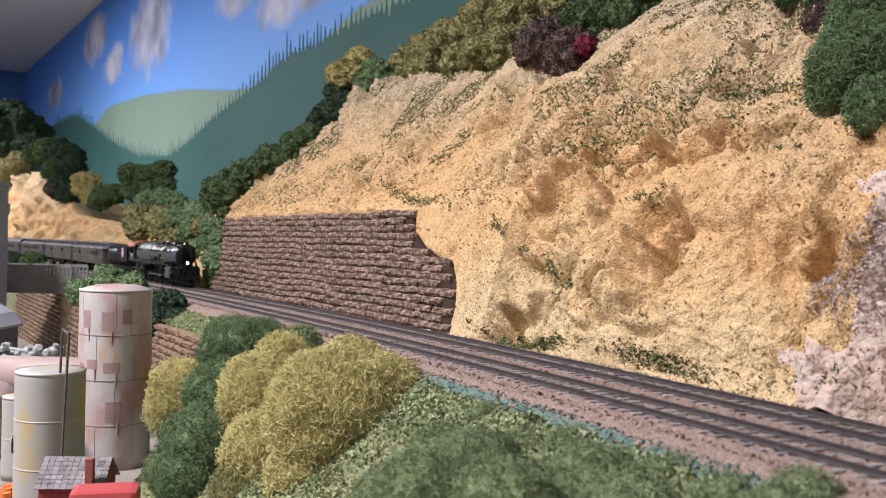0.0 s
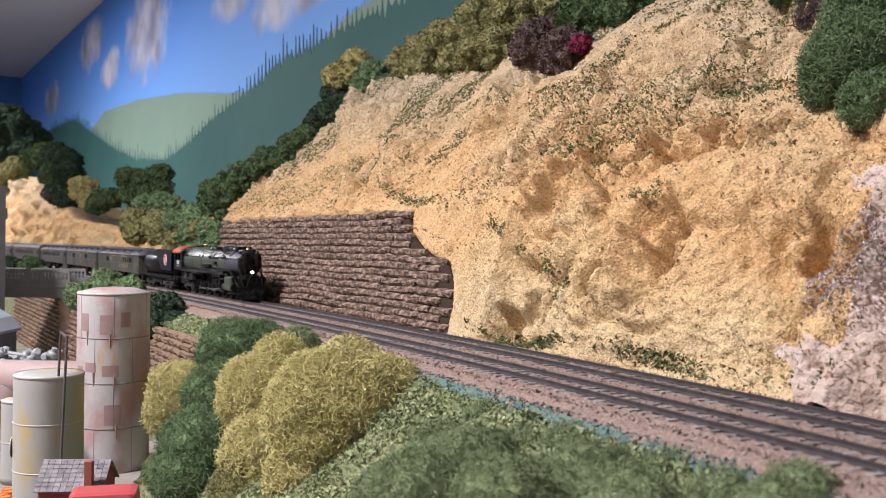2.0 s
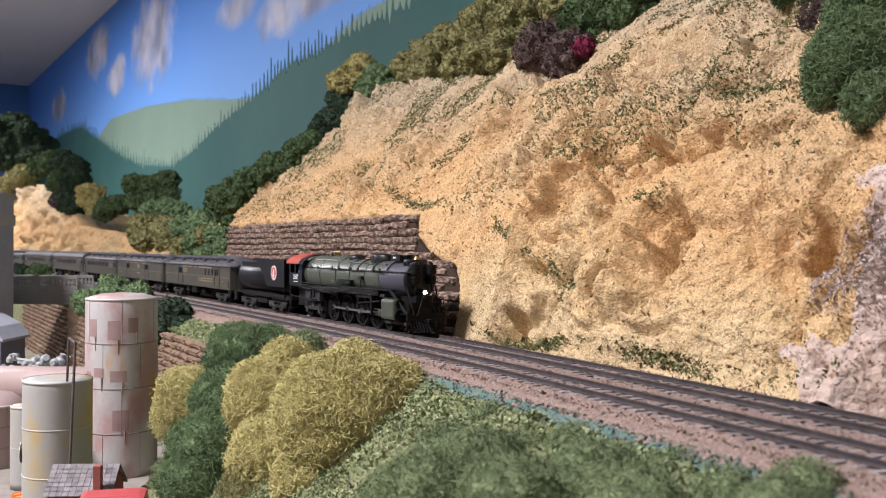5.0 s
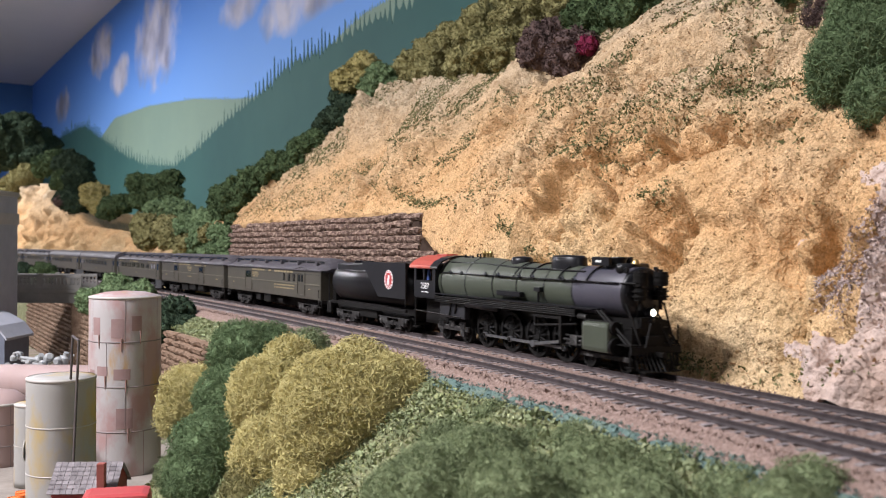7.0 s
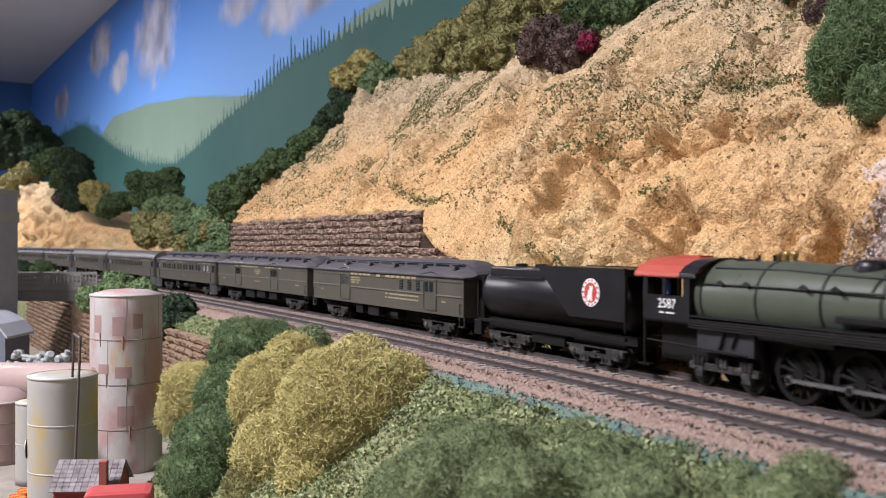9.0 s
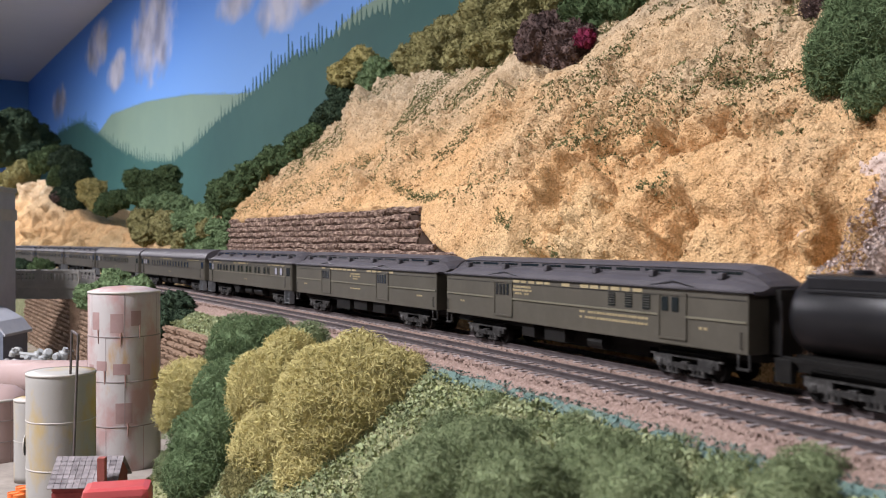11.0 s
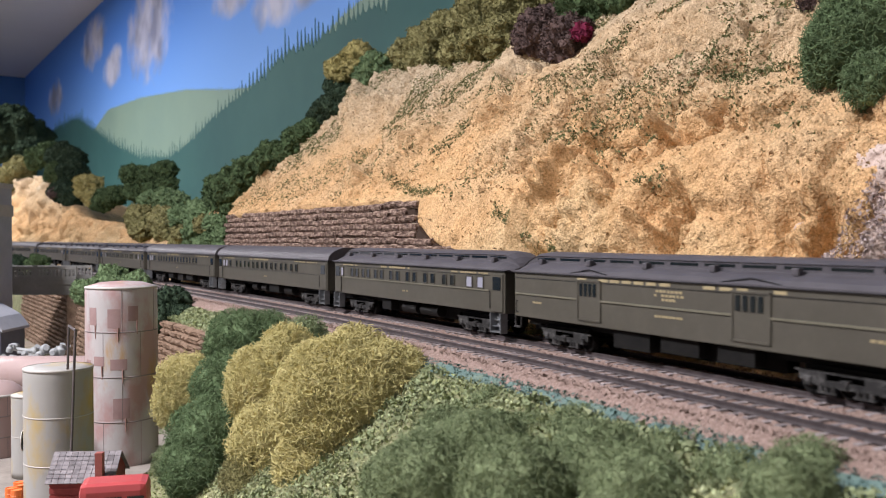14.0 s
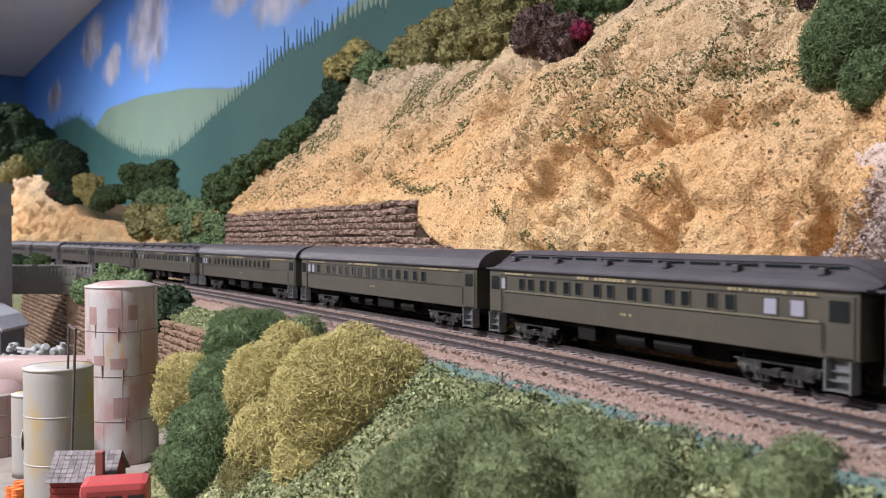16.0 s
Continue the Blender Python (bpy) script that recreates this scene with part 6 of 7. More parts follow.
TURF_GREEN = paint("green_turf_crumbs", [(0.085, 0.095, 0.042), (0.150, 0.155, 0.070), (0.24, 0.23, 0.115)], 60, 1.0, vary=0.3, island=True)
GRIT_BROWN = paint("brown_grit", [(0.10, 0.070, 0.030), (0.19, 0.145, 0.065), (0.27, 0.21, 0.10)], 50, 1.0, vary=0.3, island=True)
GRIT_SAND = paint("sand_grit", [(0.32, 0.20, 0.105), (0.43, 0.29, 0.165)], 50, 1.0, vary=0.2, island=True)
scatter("cliff_turf", 170000, (-0.68, 0.42), (0.09, 0.42), turf_mask, 0.00068, TURF_GREEN, "green turf crumbs glued over the upper cliff", 1)
scatter("cliff_grit", 30000, (-0.68, 0.42), (0.02, 0.42), lambda s, v: grit_mask(s, v) * min(1, 0.22 + v / 0.2), 0.0005, GRIT_BROWN, "brown-green grit sprinkled over the cliff", 2)
scatter("cliff_sand", 20000, (-0.68, 0.42), (0.01, 0.42), grit_mask, 0.00062, GRIT_SAND, "sand-coloured plaster crumbs on the cliff", 3)


def foot_mask(s, v):
    return 0.05 + max(0, 1 - ((s - 0.045) / 0.05) ** 2) + 0.6 * max(0, 1 - ((s - 0.175) / 0.035) ** 2)


scatter("cliff_foot_weeds", 6000, (-0.02, 0.40), (0.010, 0.019), foot_mask, 0.0008, TURF_GREEN, "green weeds along the foot of the cliff", 4, 0.001)


MOSS = [(-0.018, 0.092), (0.003, 0.079), (0.012, 0.074), (0.040, 0.071), (0.065, 0.059), (0.074, 0.046)], [(0.078, 0.056), (0.090, 0.049)], [(-0.222, 0.134), (-0.185, 0.122), (-0.149, 0.112), (-0.120, 0.114)], [(0.118, 0.110), (0.138, 0.107)], [(0.06, 0.235), (0.12, 0.205), (0.20, 0.195), (0.26, 0.185)], [(-0.02, 0.165), (0.05, 0.150), (0.10, 0.150)]


def moss_mask(s, v):
    best = 9.0
    for line in MOSS:
        for (s0, v0), (s1, v1) in zip(line, line[1:]):
            t = max(0, min(1, ((s - s0) * (s1 - s0) + (v - v0) * (v1 - v0)) / ((s1 - s0) ** 2 + (v1 - v0) ** 2)))
            best = min(best, math.hypot(s - s0 - t * (s1 - s0), v - v0 - t * (v1 - v0)))
    return max(0, 1 - best / (0.0065 + 0.006 * fbm(Vector((s, v, 0)), 60, 2)))


scatter("cliff_moss", 110000, (-0.23, 0.27), (0.04, 0.25), moss_mask, 0.00062, TURF_GREEN, "streaks of green moss in the cliff cracks", 9)


MAUVE_GRIT = paint("mauve_grey_weeds", [(0.26, 0.19, 0.17), (0.42, 0.34, 0.315), (0.55, 0.48, 0.46)], 60, 1.0, vary=0.3, island=True)
scatter("cliff_weeds", 26000, (0.250, 0.36), (0.03, 0.135), lambda s, v: max(0, fbm(Vector((s, v, 3.0)), 22, 3) * 2.5 + 0.25) * max(0, 1 - ((v - 0.085) / 0.05) ** 2), 0.00048, MAUVE_GRIT, "dry mauve-grey weeds on the pale plaster", 12)


def strew(name, count, s_range, n_range, z_of, size, material, label, seed):
    rng = np.random.default_rng(seed)
    verts, faces = [], []
    for _ in range(count):
        s, n = float(rng.uniform(*s_range)), float(rng.uniform(*n_range))
        p = on_line(s, n, z_of(s, n))
        m = rng.normal(size=(4, 3)) * size * rng.uniform(0.5, 1.3)
        k = len(verts)
        verts.extend(tuple(p + Vector(q)) for q in m)
        faces.extend(((k, k + 1, k + 2), (k, k + 2, k + 3), (k, k + 3, k + 1)))
    return tagged(sheet(name, verts, faces, material, smooth=False), label, "ground cover", kind="stuff")


def bank_z(s, n):
    line = bank(s)
    for (n0, z0), (n1, z1) in zip(line, line[1:]):
        if n1 <= n <= n0:
            return z0 + (z1 - z0) * (n0 - n) / max(1e-6, n0 - n1) + 0.0006
    return -0.0095


GRAVEL = paint("loose_gravel", [(0.12, 0.082, 0.070), (0.25, 0.178, 0.150), (0.40, 0.315, 0.275)], 80, 0.95, vary=0.3, island=True)
strew("gravel", 30000, (-0.45, 0.45), (-0.064, 0.026), lambda s, n: -0.0031, 0.00045, GRAVEL, "loose reddish-grey gravel between the tracks", 5)
BLUE_TURF = paint("teal_ground_paint", [(0.075, 0.125, 0.115), (0.115, 0.170, 0.152), (0.17, 0.20, 0.14)], 160, 1.0, vary=0.2, fine=0.3, bump=1.0, bump_scale=700, island=True)
ribbon("ballast_edge", -0.20, 0.60, 0.004, lambda s: [(-0.0668, -0.0078), (-0.0685, -0.0087), (-0.0702, -0.0098), (-0.0725, -0.0116)], BLUE_TURF, "teal-painted plaster edge of the ballast", "ground", 0.0010, scale=160)
strew("ground_foam", 7000, (-0.12, 0.45), (-0.0715, -0.0640), lambda s, n: -0.0066 - (-0.064 - n) * 0.5, 0.00045, BLUE_TURF, "blue-green ground foam along the ballast edge", 6)
PALE_TURF = paint("pale_green_ground_foam", [(0.17, 0.20, 0.085), (0.30, 0.325, 0.16), (0.43, 0.43, 0.25)], 70, 1.0, vary=0.3, island=True)
SAGE_TURF = paint("sage_ground_foam", [(0.14, 0.175, 0.09), (0.25, 0.285, 0.155), (0.37, 0.39, 0.235)], 70, 1.0, vary=0.35, island=True)
strew("ground_foam", 40000, (-0.40, 0.45), (-0.160, -0.071), lambda s, n: bank_z(s, n) + 0.004 * max(0, fbm((s, n, 0), 45, 3) + 0.1), 0.0008, SAGE_TURF, "sage green ground foam clumped over the embankment", 8)
strew("ground_foam", 80000, (-0.50, 0.45), (-0.200, -0.070), bank_z, 0.00065, PALE_TURF, "pale yellow-green ground foam over the embankment", 7)


def boulder(x, y, z, r, material, label, seed, flat=1.0):
    bm = bmesh.new()
    bmesh.ops.create_icosphere(bm, subdivisions=5, radius=1.0)
    off = Vector((seed * 3.1, 0, 0))
    for v in bm.verts:
        d = v.co.normalized()
        c = noise.voronoi(d * 1.8 + off)[0]
        v.co = Vector((d.x, d.y, d.z * flat)) * r * (0.85 + 0.25 * fbm(d + off, 1.2, 5) + 0.22 * (c[1] - c[0]))
    ob = part("boulder", bm, material, None, "", True)
    ob.matrix_basis = pose(x, y, z)
    return tagged(ob, label, "rock", "boulders")


for s in (-0.055, -0.025, 0.02, 0.315):
    boulder(*on_line(s, 0.024, -0.004), 0.0028, PALE, "small white stone at the cliff foot", 30 + int(s * 100), 0.7)


# ---- the town below ----
def flecked(name, base, stain, seed, scale=22.0, cut=0.56, rough=0.55, second=None):
    """Painted metal with stains that have a shape of their own."""
    m = bpy.data.materials.new(name)
    m.use_nodes = True
    t = m.node_tree
    N, L = t.nodes.new, t.links.new
    sh = t.nodes["Principled BSDF"]
    sh.inputs["Roughness"].default_value = rough
    co = N("ShaderNodeTexCoord")
    out = None
    for k, (colour, sc, at, stretch) in enumerate([(stain, scale, cut, (1, 1, 0.55))] + ([(second, scale * 1.7, cut + 0.12, (1, 1, 0.35))] if second else [])):
        mp = N("ShaderNodeMapping")
        mp.inputs["Location"].default_value, mp.inputs["Scale"].default_value = (seed + 3 * k, seed, k), stretch
        L(co.outputs["Object"], mp.inputs["Vector"])
        nz = N("ShaderNodeTexNoise")
        nz.inputs["Scale"].default_value, nz.inputs["Detail"].default_value, nz.inputs["Roughness"].default_value = sc, 5, 0.6
        L(mp.outputs[0], nz.inputs["Vector"])
        rp = N("ShaderNodeValToRGB")
        rp.color_ramp.elements[0].position, rp.color_ramp.elements[1].position = at - 0.04, at + 0.10
        L(nz.outputs["Fac"], rp.inputs["Fac"])
        mx = N("ShaderNodeMix")
        mx.data_type = "RGBA"
        L(rp.outputs["Color"], mx.inputs[0])
        if out is None:
            mx.inputs[6].default_value = (*base, 1)
        else:
            L(out, mx.inputs[6])
        mx.inputs[7].default_value = (*colour, 1)
        out = mx.outputs[2]
    L(out, sh.inputs["Base Color"])
    bp = N("ShaderNodeTexNoise")
    bp.inputs["Scale"].default_value = 300
    L(co.outputs["Object"], bp.inputs["Vector"])
    u = N("ShaderNodeBump")
    u.inputs["Strength"].default_value, u.inputs["Distance"].default_value = 0.2, 0.0005
    L(bp.outputs["Fac"], u.inputs["Height"])
    L(u.outputs["Normal"], sh.inputs["Normal"])
    return m


RUSTY = flecked("stained_tank_paint", (0.41, 0.385, 0.38), (0.37, 0.24, 0.23), 2, 34, 0.50, 0.45, (0.42, 0.26, 0.11))
PATCH = paint("faded_red_patch", [(0.25, 0.155, 0.148), (0.32, 0.22, 0.21)], 90, 0.5)
HOOP = paint("dark_grey_seam", [(0.15, 0.12, 0.118), (0.23, 0.20, 0.195)], 120, 0.6)
RUST_LINE = paint("rust_red_streak", [(0.22, 0.12, 0.10), (0.31, 0.19, 0.165)], 120, 0.7)
OCHRE = flecked("ochre_stained_paint", (0.335, 0.325, 0.305), (0.43, 0.30, 0.09), 5, 24, 0.50, 0.45)
PINK = flecked("pink_tank_paint", (0.33, 0.24, 0.225), (0.28, 0.17, 0.15), 9, 20, 0.58, 0.5)
CREAM = paint("cream_metal", [(0.36, 0.34, 0.31), (0.46, 0.43, 0.40)], 60, 0.45, fine=0.08)
CONCRETE = paint("town_concrete", [(0.17, 0.150, 0.132), (0.235, 0.208, 0.182), (0.29, 0.26, 0.232)], 40, 0.9, fine=0.12, bump=0.3)
GREY = paint("grey_castings", [(0.24, 0.25, 0.25), (0.38, 0.39, 0.39)], 120, 0.5, fine=0.15)
BLUE_GREY = paint("blue_grey_siding", [(0.10, 0.115, 0.15), (0.145, 0.16, 0.20)], 60, 0.6)
PALE_GREY = paint("pale_grey_siding", [(0.33, 0.34, 0.38), (0.42, 0.43, 0.47)], 60, 0.6)
YELLOW = paint("yellow_paint", [(0.55, 0.33, 0.04), (0.65, 0.42, 0.06)], 90, 0.5)
ORANGE = paint("orange_paint", [(0.65, 0.14, 0.03), (0.75, 0.20, 0.05)], 90, 0.5)
BARN_RED = paint("barn_red_boards", [(0.20, 0.025, 0.025), (0.30, 0.045, 0.040)], 120, 0.7, fine=0.15)
TRUCK_RED = paint("faded_red_enamel", [(0.38, 0.05, 0.055), (0.46, 0.075, 0.075)], 60, 0.35)
SHINGLE = paint("weathered_shingle", [(0.13, 0.115, 0.12), (0.22, 0.20, 0.205), (0.30, 0.275, 0.28)], 200, 0.9, fine=0.2, vary=0.2, bump=0.4)
BRIDGE = paint("weathered_grey_concrete", [(0.19, 0.185, 0.17), (0.25, 0.24, 0.225)], 60, 0.85, fine=0.12, bump=0.2)
ASPHALT = paint("dark_street", [(0.045, 0.042, 0.040), (0.075, 0.07, 0.066)], 60, 0.9, bump=0.3)
TOWN_Z = -0.1125


def pad():
    bm = bmesh.new()
    pts = [(-0.62, 0.30), (-0.10, 0.30), (-0.155, 0.50), (-0.185, 0.66), (-0.24, 0.78), (-0.42, 1.02), (-0.75, 1.35), (-1.0, 1.2)]
    loft(bm, [[Vector((x, y, z)) for x, y in pts] for z in (TOWN_Z - 0.01, TOWN_Z)])
    tagged(part("pavement", bm, CONCRETE), "pale concrete yard under the storage tanks", "pavement", kind="structure")


pad()


def storage_tank(x, y, r, top, material, label, rings, dome=0.004, joints=6, lid=None, seed=1):
    tank = thing("storage_tank", label, "storage tank", "storage tanks")
    tank.matrix_basis = pose(x, y, TOWN_Z)
    H = top - TOWN_Z
    bm = bmesh.new()
    prof = [(0, 0.0), (r, 0.0)] + [(r, H * k / 12) for k in range(1, 12)] + [(r, H - 0.0012), (r * 0.985, H), (r * 0.60, H + dome * 0.7), (0, H + dome)]
    lathe(bm, prof, 64)
    part("shell", bm, material, tank, "", True)
    bm = bmesh.new()
    lathe(bm, [(r * 0.99, H - 0.0016), (r * 1.012, H - 0.0016), (r * 1.012, H - 0.0002), (r * 0.97, H + 0.0003)], 64)
    part("rim", bm, lid or CREAM, tank, "", True)
    for k in range(1, rings):
        bm = bmesh.new()
        z = H * k / rings
        lathe(bm, [(r * 0.995, z - 0.0005), (r * 1.010, z - 0.0003), (r * 1.010, z + 0.0003), (r * 0.995, z + 0.0005)], 64)
        part("hoop", bm, HOOP if joints else CREAM, tank, "", True)
    rng = random.Random(seed)
    for k in range(rings if joints else 0):
        z0, z1 = H * k / rings, H * (k + 1) / rings
        for j in range(joints):
            a = 2 * math.pi * (j + 0.5 * (k % 2)) / joints + 0.35
            bm = bmesh.new()
            rod(bm, (r * 1.001 * math.cos(a), r * 1.001 * math.sin(a), z0), (r * 1.001 * math.cos(a), r * 1.001 * math.sin(a), z1), 0.00018, seg=6)
            part("seam", bm, PATCH if rng.random() < 0.5 else HOOP, tank)
    return tank


tall = storage_tank(-0.2475, 0.685, 0.0262, 0.0205, RUSTY, "tall grey storage tank with pink and rust stains", 4, seed=3)


def rust_patch(a0, a1, z0, z1, tank, r):
    """A thin painted-over plate curved to the shell, with a run of rust below it."""
    bm = bmesh.new()
    rows = [[Vector((r * k * math.cos(radians(a)), r * k * math.sin(radians(a)), z)) for a in np.linspace(a0, a1, 8)] for k, z in ((1.004, z0), (1.004, z1))]
    loft(bm, [rows[0][i:i + 1] + [Vector((v.x * 0.992, v.y * 0.992, v.z)) for v in rows[0][i:i + 1]] + [Vector((v.x * 0.992, v.y * 0.992, v.z)) for v in rows[1][i:i + 1]] + rows[1][i:i + 1] for i in range(8)])
    part("patch", bm, PATCH, tank, "faded red painted patch")
    bm = bmesh.new()
    mid = radians((a0 + a1) / 2 + 6)
    rod(bm, (r * 1.004 * math.cos(mid), r * 1.004 * math.sin(mid), z0), (r * 1.004 * math.cos(mid), r * 1.004 * math.sin(mid), z0 - 0.010), 0.0008, 0.0003, seg=6)
    part("rust_run", bm, RUST_LINE, tank)


for a0, a1, z0, z1 in ((-128, -112, 0.105, 0.118), (-92, -72, 0.103, 0.117), (-118, -98, 0.075, 0.082), (-88, -62, 0.072, 0.080), (-84, -58, 0.036, 0.051), (-60, -44, 0.108, 0.119), (-140, -125, 0.070, 0.079)):
    rust_patch(a0, a1, z0, z1, tall, 0.0262)
front = storage_tank(-0.2443, 0.565, 0.0206, -0.0240, OCHRE, "pale grey storage tank with ochre stains", 3, 0.0015, 0, seed=4)
storage_tank(-0.2960, 0.640, 0.0135, -0.0540, OCHRE, "small grey fuel tank with a white sign", 2, 0.0012, 0, seed=5)
storage_tank(-0.3560, 0.705, 0.0240, -0.0640, PINK, "faded pink storage tank with a white cone roof", 3, 0.010, 6, seed=6)
bm = bmesh.new()
lathe(bm, [(0, -0.062), (0.013, -0.0605), (0.016, -0.055), (0.016, 0.10), (0, 0.10)], 40, (-0.355, 0.81, -0.0655), pose(0, 0, 0, 0, -90, 0))
for x in (-0.42, -0.36, -0.31):
    box(bm, x, x + 0.006, 0.797, 0.823, TOWN_Z, -0.070)
tagged(part("horizontal_tank", bm, PINK, None, "", True), "long faded pink horizontal tank on saddles", "storage tank")
bm = bmesh.new()
lathe(bm, [(0, 0), (0.0065, 0), (0.0065, 0.0002), (0, 0.0002)], 30)
sign = part("round_sign", bm, WHITE, front, "white round sign on the shell")
sign.matrix_basis = pose(-0.0200, -0.006, 0.043, 0, -90, 14)


def vent_pipe():
    pipe = thing("vent_pipe", "thin dark vent pipe bent over the tank top", "pipe")
    bm = bmesh.new()
    a, b, c, e = Vector((-0.2260, 0.5360, TOWN_Z)), Vector((-0.2218, 0.5370, 0.0015)), Vector((-0.2290, 0.5450, 0.0035)), Vector((-0.2300, 0.5450, -0.0230))
    for p, q in ((a, b), (b, c), (c, e)):
        rod(bm, p, q, 0.0008, seg=8)
    part("tube", bm, paint("dark_rusty_pipe", [(0.06, 0.05, 0.05), (0.12, 0.10, 0.10)], 150, 0.5), pipe)


vent_pipe()


def shed():
    sh = thing("shed", "small barn-red board shed with grey shingle roof", "shed")
    sh.matrix_basis = pose(-0.1985, 0.497, TOWN_Z, 0, 0, 4)
    w, d, h, ridge = 0.0165, 0.0125, 0.040, 0.0505
    bm = bmesh.new()
    pts = [(-d, 0), (d, 0), (d, h), (0, ridge - 0.001), (-d, h)]
    loft(bm, [[Vector((x, y, z)) for y, z in pts] for x in (-w, w)])
    part("wall", bm, BARN_RED, sh)
    for i in range(9):
        bm = bmesh.new()
        z = 0.004 * i + 0.003
        box(bm, -w - 0.0003, w + 0.0003, -d - 0.0004, -d + 0.0004, z, z + 0.0030)
        part("board", bm, BARN_RED, sh)
    slope = math.atan2(ridge - h, d)
    length = math.hypot(ridge - h, d) + 0.0035
    for side in (-1, 1):
        for r in range(7):
            for c in range(11):
                bm = bmesh.new()
                a = -w - 0.0018 + (2 * w + 0.0036) * c / 11
                y0 = length * (6 - r) / 7
                box(bm, a + 0.0001, a + (2 * w + 0.0036) / 11 - 0.0001, y0, y0 + length / 7 * 1.25, 0.0, 0.0006)
                ob = part("shingle", bm, SHINGLE, sh)
                ob.matrix_basis = pose(0, 0, ridge, 0, 0, 180 if side < 0 else 0) @ pose(0, 0, 0, -math.degrees(slope) - 1.5, 0, 0)
    bm = bmesh.new()
    box(bm, 0.0085, 0.0125, -d - 0.004, -d + 0.0005, 0, ridge + 0.003, 0.0002)
    part("chimney", bm, paint("red_brick_chimney", [(0.22, 0.05, 0.04), (0.32, 0.09, 0.07)], 300, 0.8), sh, "red brick chimney")
    bm = bmesh.new()
    box(bm, -0.012, -0.004, -d - 0.0008, -d, 0.002, 0.026)
    part("door", bm, BARN_RED, sh)
    bm = bmesh.new()
    box(bm, -0.001, 0.006, -d - 0.0008, -d, 0.014, 0.026)
    part("window", bm, GLASS, sh)


shed()


def red_truck():
    tr = thing("delivery_truck", "faded red toy truck with rounded roof", "truck")
    tr.matrix_basis = pose(-0.158, 0.428, TOWN_Z, 0, 0, 14)
    bm = bmesh.new()
    box(bm, -0.016, 0.016, -0.010, 0.010, 0.008, 0.0330, 0.002)
    part("body", bm, TRUCK_RED, tr)
    bm = bmesh.new()
    box(bm, -0.0155, 0.0155, -0.0102, 0.0102, 0.032, 0.0540, 0.0035)
    part("roof", bm, TRUCK_RED, tr)
    for y in (-0.0104, 0.0104):
        for x in (-0.010, 0.0, 0.010):
            bm = bmesh.new()
            box(bm, x - 0.0038, x + 0.0038, y - 0.0002, y + 0.0002, 0.038, 0.048)
            part("window", bm, GLASS, tr)
    for x in (-0.010, 0.010):
        for y in (-0.0095, 0.0095):
            bm = bmesh.new()
            rod(bm, (x, y - 0.0015, 0.0052), (x, y + 0.0015, 0.0052), 0.0052, seg=18)
            part("wheel", bm, BLACK, tr)


red_truck()


def drum(x, y, mat, label, h=0.0102, r=0.0034):
    bm = bmesh.new()
    lathe(bm, [(0, 0), (r, 0), (r, h * 0.32), (r * 1.05, h * 0.34), (r, h * 0.36), (r, h * 0.64), (r * 1.05, h * 0.66), (r, h * 0.68), (r, h), (r * 0.9, h), (r * 0.9, h - 0.0004), (0, h - 0.0004)], 20)
    ob = part("oil_drum", bm, mat)
    ob.matrix_basis = pose(x, y, TOWN_Z)
    tagged(ob, label, "drum", "oil drums")


for x, y in ((-0.2745, 0.578), (-0.2775, 0.570), (-0.2790, 0.584), (-0.2720, 0.566)):
    drum(x, y, ORANGE, "small orange oil drum on the yard")
drum(-0.222, 0.527, YELLOW, "small yellow crate-coloured drum beside the tank", 0.008)


def road_bridge():
    br = thing("road_bridge", "weathered grey bridge with pierced parapet over the street", "bridge")
    br.matrix_basis = pose(-0.64, 1.20, 0.0, 0, 0, 0)
    bm = bmesh.new()
    box(bm, -0.20, 0.150, -0.006, 0.055, -0.0050, 0.0005, 0.0006)
    part("deck", bm, BRIDGE, br)
    bm = bmesh.new()
    box(bm, -0.20, 0.148, -0.004, 0.002, -0.0180, -0.0050, 0.0006)
    box(bm, -0.20, 0.148, -0.006, 0.004, -0.0185, -0.0168)
    part("girder", bm, BRIDGE, br, "grey plate girder")
    for row, y in enumerate((-0.004, 0.050)):
        for k in range(6):
            x0 = -0.20 + k * 0.058
            bm = bmesh.new()
            box(bm, x0, x0 + 0.006, y - 0.0015, y + 0.0015, 0.0005, 0.0210, 0.0004)
            part("parapet_post", bm, BRIDGE, br)
            bm = bmesh.new()
            box(bm, x0 + 0.006, x0 + 0.058, y - 0.0012, y + 0.0012, 0.0150, 0.0190, 0.0004)
            box(bm, x0 + 0.006, x0 + 0.058, y - 0.0012, y + 0.0012, 0.0005, 0.0062)
            box(bm, x0 + 0.006, x0 + 0.058, y - 0.0008, y + 0.0008, 0.0098, 0.0112)
            for i in range(11):
                a = x0 + 0.006 + i * 0.0050
                box(bm, a, a + 0.0022, y - 0.0009, y + 0.0009, 0.0062, 0.0150)
            part("parapet_panel", bm, BRIDGE, br, "pierced concrete railing panel")
    bm = bmesh.new()
    box(bm, 0.134, 0.150, -0.004, 0.052, -0.114, -0.0180, 0.001)
    part("abutment", bm, TAN_STONE, br)


road_bridge()


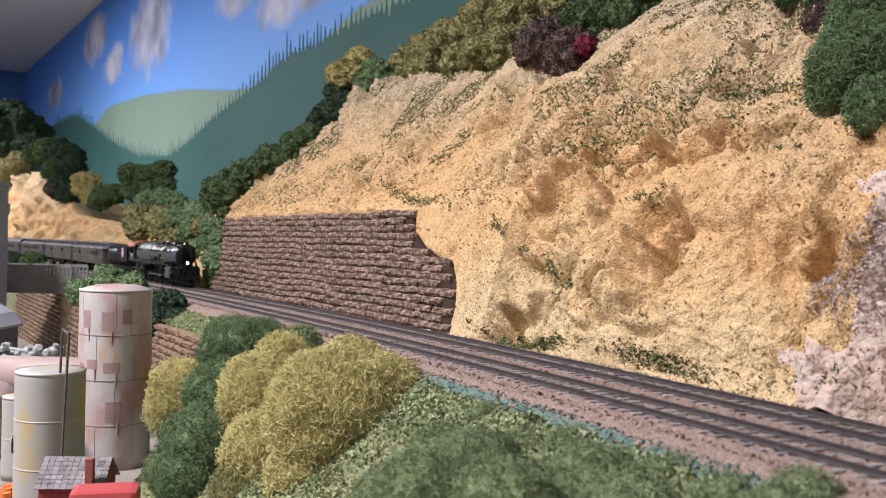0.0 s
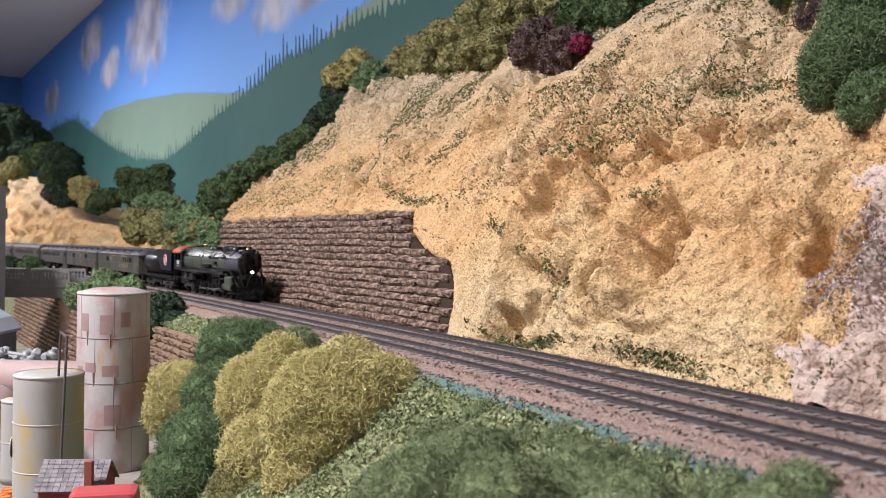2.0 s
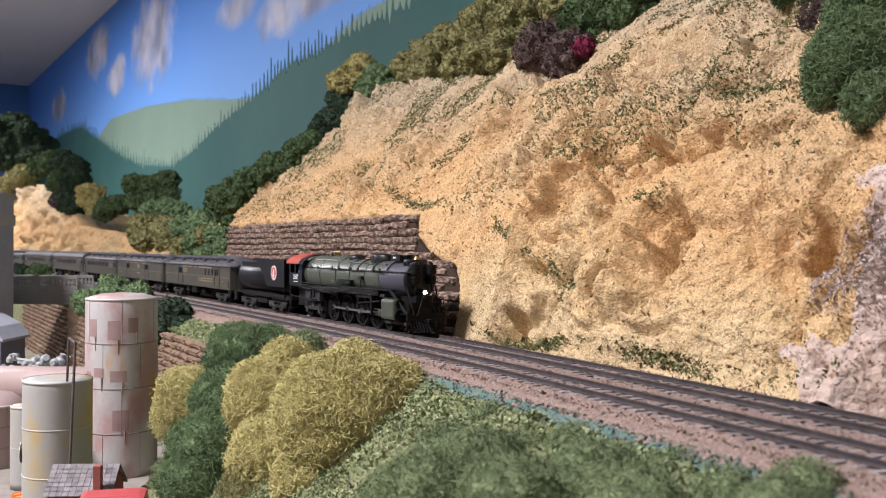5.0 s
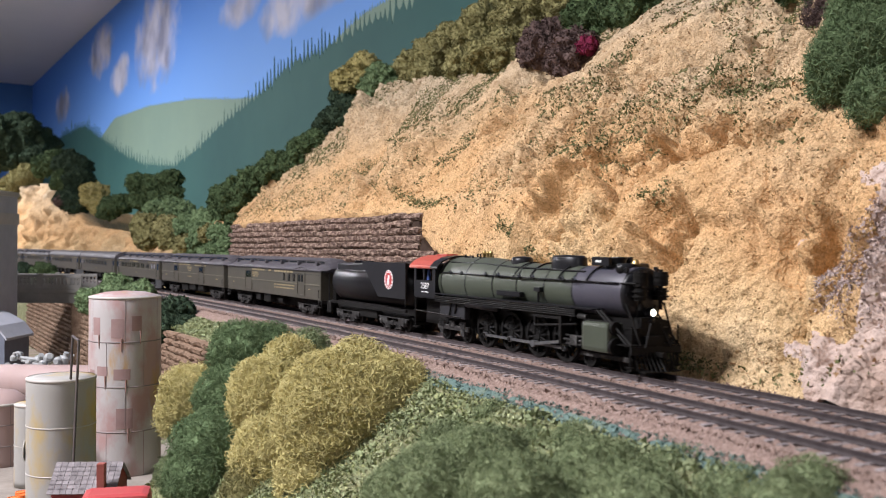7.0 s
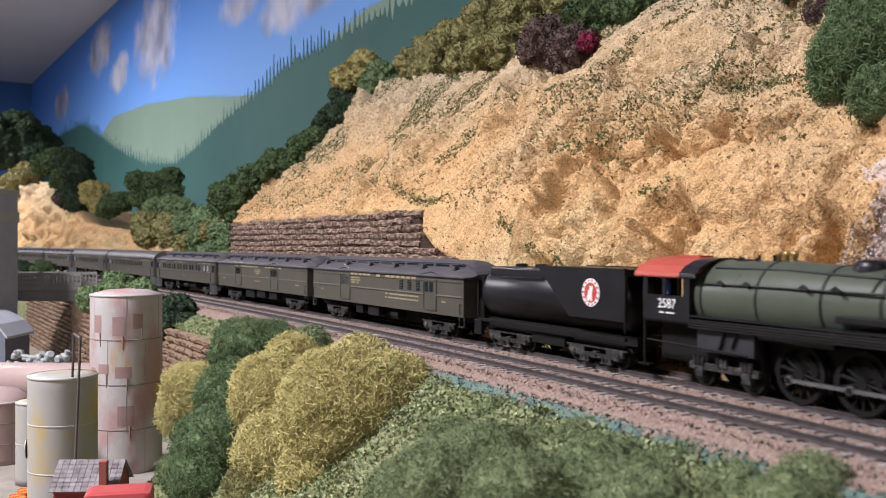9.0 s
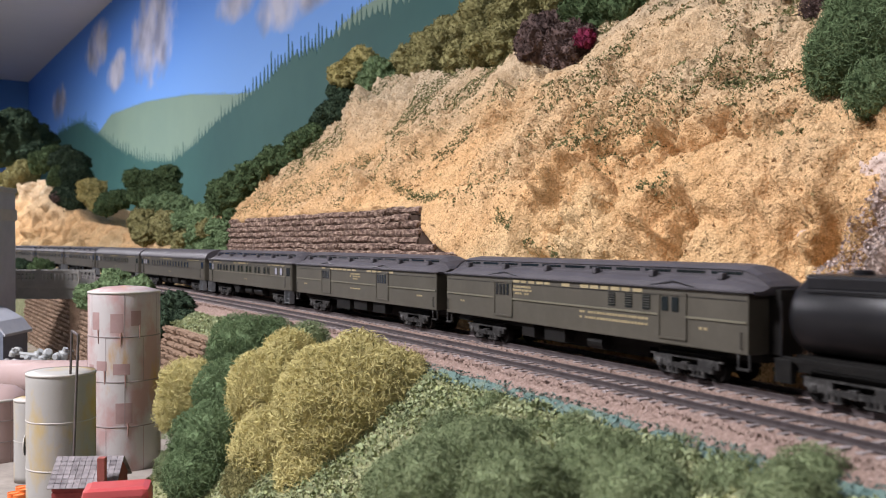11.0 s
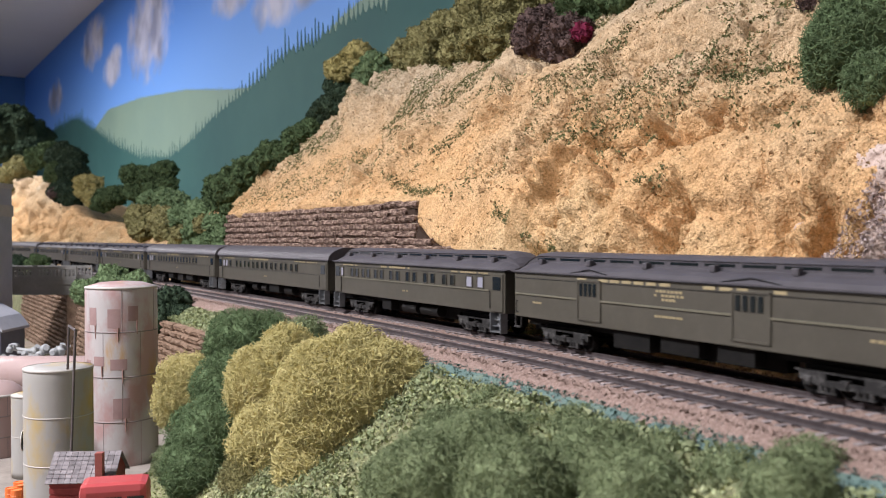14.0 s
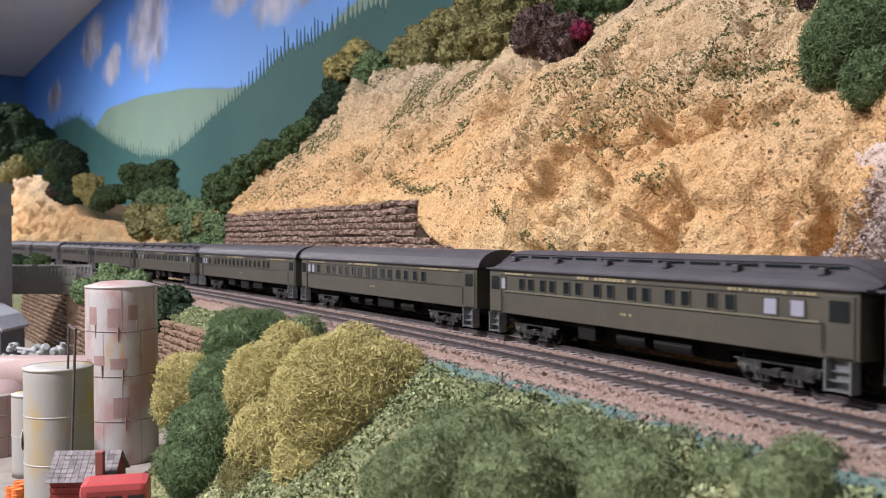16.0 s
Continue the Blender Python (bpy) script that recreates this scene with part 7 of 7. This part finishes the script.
def town_building(x, y, w, d, z0, z1, material, label, bands, seed):
    b = thing("town_building", label, "building")
    b.matrix_basis = pose(x, y, z0)
    bm = bmesh.new()
    box(bm, -w / 2, w / 2, -d / 2, d / 2, 0, z1 - z0, 0.0008)
    part("wall", bm, material, b)
    for z, h in bands:
        bm = bmesh.new()
        box(bm, -w / 2 - 0.0015, w / 2 + 0.0015, -d / 2 - 0.0015, d / 2 + 0.0015, z - z0, z - z0 + h, 0.0005)
        part("cornice", bm, CREAM, b)
    for i in range(3):
        for k in range(2):
            bm = bmesh.new()
            zz = (z1 - z0) * (0.62 + 0.2 * k)
            box(bm, -w / 2 + 0.012 + i * w / 3.4, -w / 2 + 0.024 + i * w / 3.4, -d / 2 - 0.0006, -d / 2 + 0.001, zz, zz + 0.014)
            part("window", bm, GLASS, b)
    return b


town_building(-0.628, 1.10, 0.16, 0.07, TOWN_Z, 0.124, PALE_GREY, "tall pale grey town building with cornice bands", ((0.084, 0.014), (0.119, 0.006)), 1)


def engine_house():
    b = thing("town_building", "dark blue-grey shed with curved roof under the bridge", "building")
    b.matrix_basis = pose(-0.562, 1.06, TOWN_Z)
    bm = bmesh.new()
    pts = [(-0.05, 0), (0.05, 0), (0.05, 0.066), (0.040, 0.078), (0.02, 0.088), (-0.01, 0.094), (-0.05, 0.096)]
    loft(bm, [[Vector((x, y, z)) for x, z in pts] for y in (-0.03, 0.03)])
    part("wall", bm, BLUE_GREY, b)
    bm = bmesh.new()
    top = [(0.054, 0.064), (0.043, 0.078), (0.022, 0.090), (-0.01, 0.096), (-0.05, 0.098)]
    loft(bm, [[Vector((x, y, z)) for x, z in top + [(x, z - 0.003) for x, z in top[::-1]]] for y in (-0.034, 0.034)])
    part("roof", bm, PALE_GREY, b, "pale grey curved roof edge")
    bm = bmesh.new()
    box(bm, 0.018, 0.040, -0.0312, -0.0298, 0.054, 0.061, 0.0006)
    part("sign", bm, YELLOW, b, "small yellow sign")


engine_house()


def machine_heap():
    rng = random.Random(4)
    m = thing("scrap_machinery", "heap of grey cast machine parts behind the tanks", "machinery")
    m.matrix_basis = pose(-0.395, 0.862, TOWN_Z)
    bm = bmesh.new()
    box(bm, -0.035, 0.04, -0.02, 0.02, 0, 0.052, 0.001)
    part("platform", bm, CREAM, m)
    for i in range(26):
        bm = bmesh.new()
        x, y, z, r = rng.uniform(-0.03, 0.03), rng.uniform(-0.016, 0.012), rng.uniform(0.052, 0.064), rng.uniform(0.002, 0.005)
        if rng.random() < 0.5:
            lathe(bm, [(0, -r), (r, -r), (r, r * 0.4), (r * 0.6, r * 0.8), (r * 0.6, r * 1.6), (0, r * 1.6)], 14, (x, y, z), pose(0, 0, 0, rng.uniform(0, 90), rng.uniform(0, 90), 0))
            part("casting", bm, GREY, m)
        else:
            rod(bm, (x - r * 2, y, z), (x + r * 2.4, y + rng.uniform(-r, r), z + rng.uniform(-r, r)), r * 0.4, seg=8)
            part("bar", bm, GREY, m)
    bm = bmesh.new()
    box(bm, -0.040, -0.024, -0.022, -0.012, 0.050, 0.058, 0.001)
    part("yellow_case", bm, YELLOW, m, "yellow machine case")


machine_heap()
# ---- what moves ----
SPEED = 0.1135


def motions():
    for car, s, reach in MOVING:
        walk(car, [(k / 2, line_pose(s + SPEED * k / 2, reach)) for k in range(33)])
    lo, wheels, rods, R, C = ENGINE
    times = [k / 15 for k in range(241)]
    spin = [SPEED * t / R for t in times]
    for w, x in wheels:
        walk(w, [(t, pose(x, 0, R, 0, math.degrees(a), 0)) for t, a in zip(times, spin)])
    for side, crank, side_rod, main_rod, crosshead in rods:
        rows_s, rows_m, rows_c = [], [], []
        for t, a in zip(times, spin):
            dx, dz = C * math.cos(crank - a), C * math.sin(crank - a)
            tilt = math.asin((0.0128 - R - dz) / 0.0400)
            rows_s.append((t, pose(dx, 0, R + dz)))
            rows_m.append((t, pose(0.0260 + dx, 0, R + dz, 0, -math.degrees(tilt), 0)))
            rows_c.append((t, pose(0.0260 + dx + 0.0400 * math.cos(tilt), 0, 0.0128)))
        walk(side_rod, rows_s)
        walk(main_rod, rows_m)
        walk(crosshead, rows_c)


for ob in list(scene.objects):
    if ob.name.split(".")[0] in ("lettering", "car_number") and ob.parent:
        ob["kind"] = "stuff"

motions()
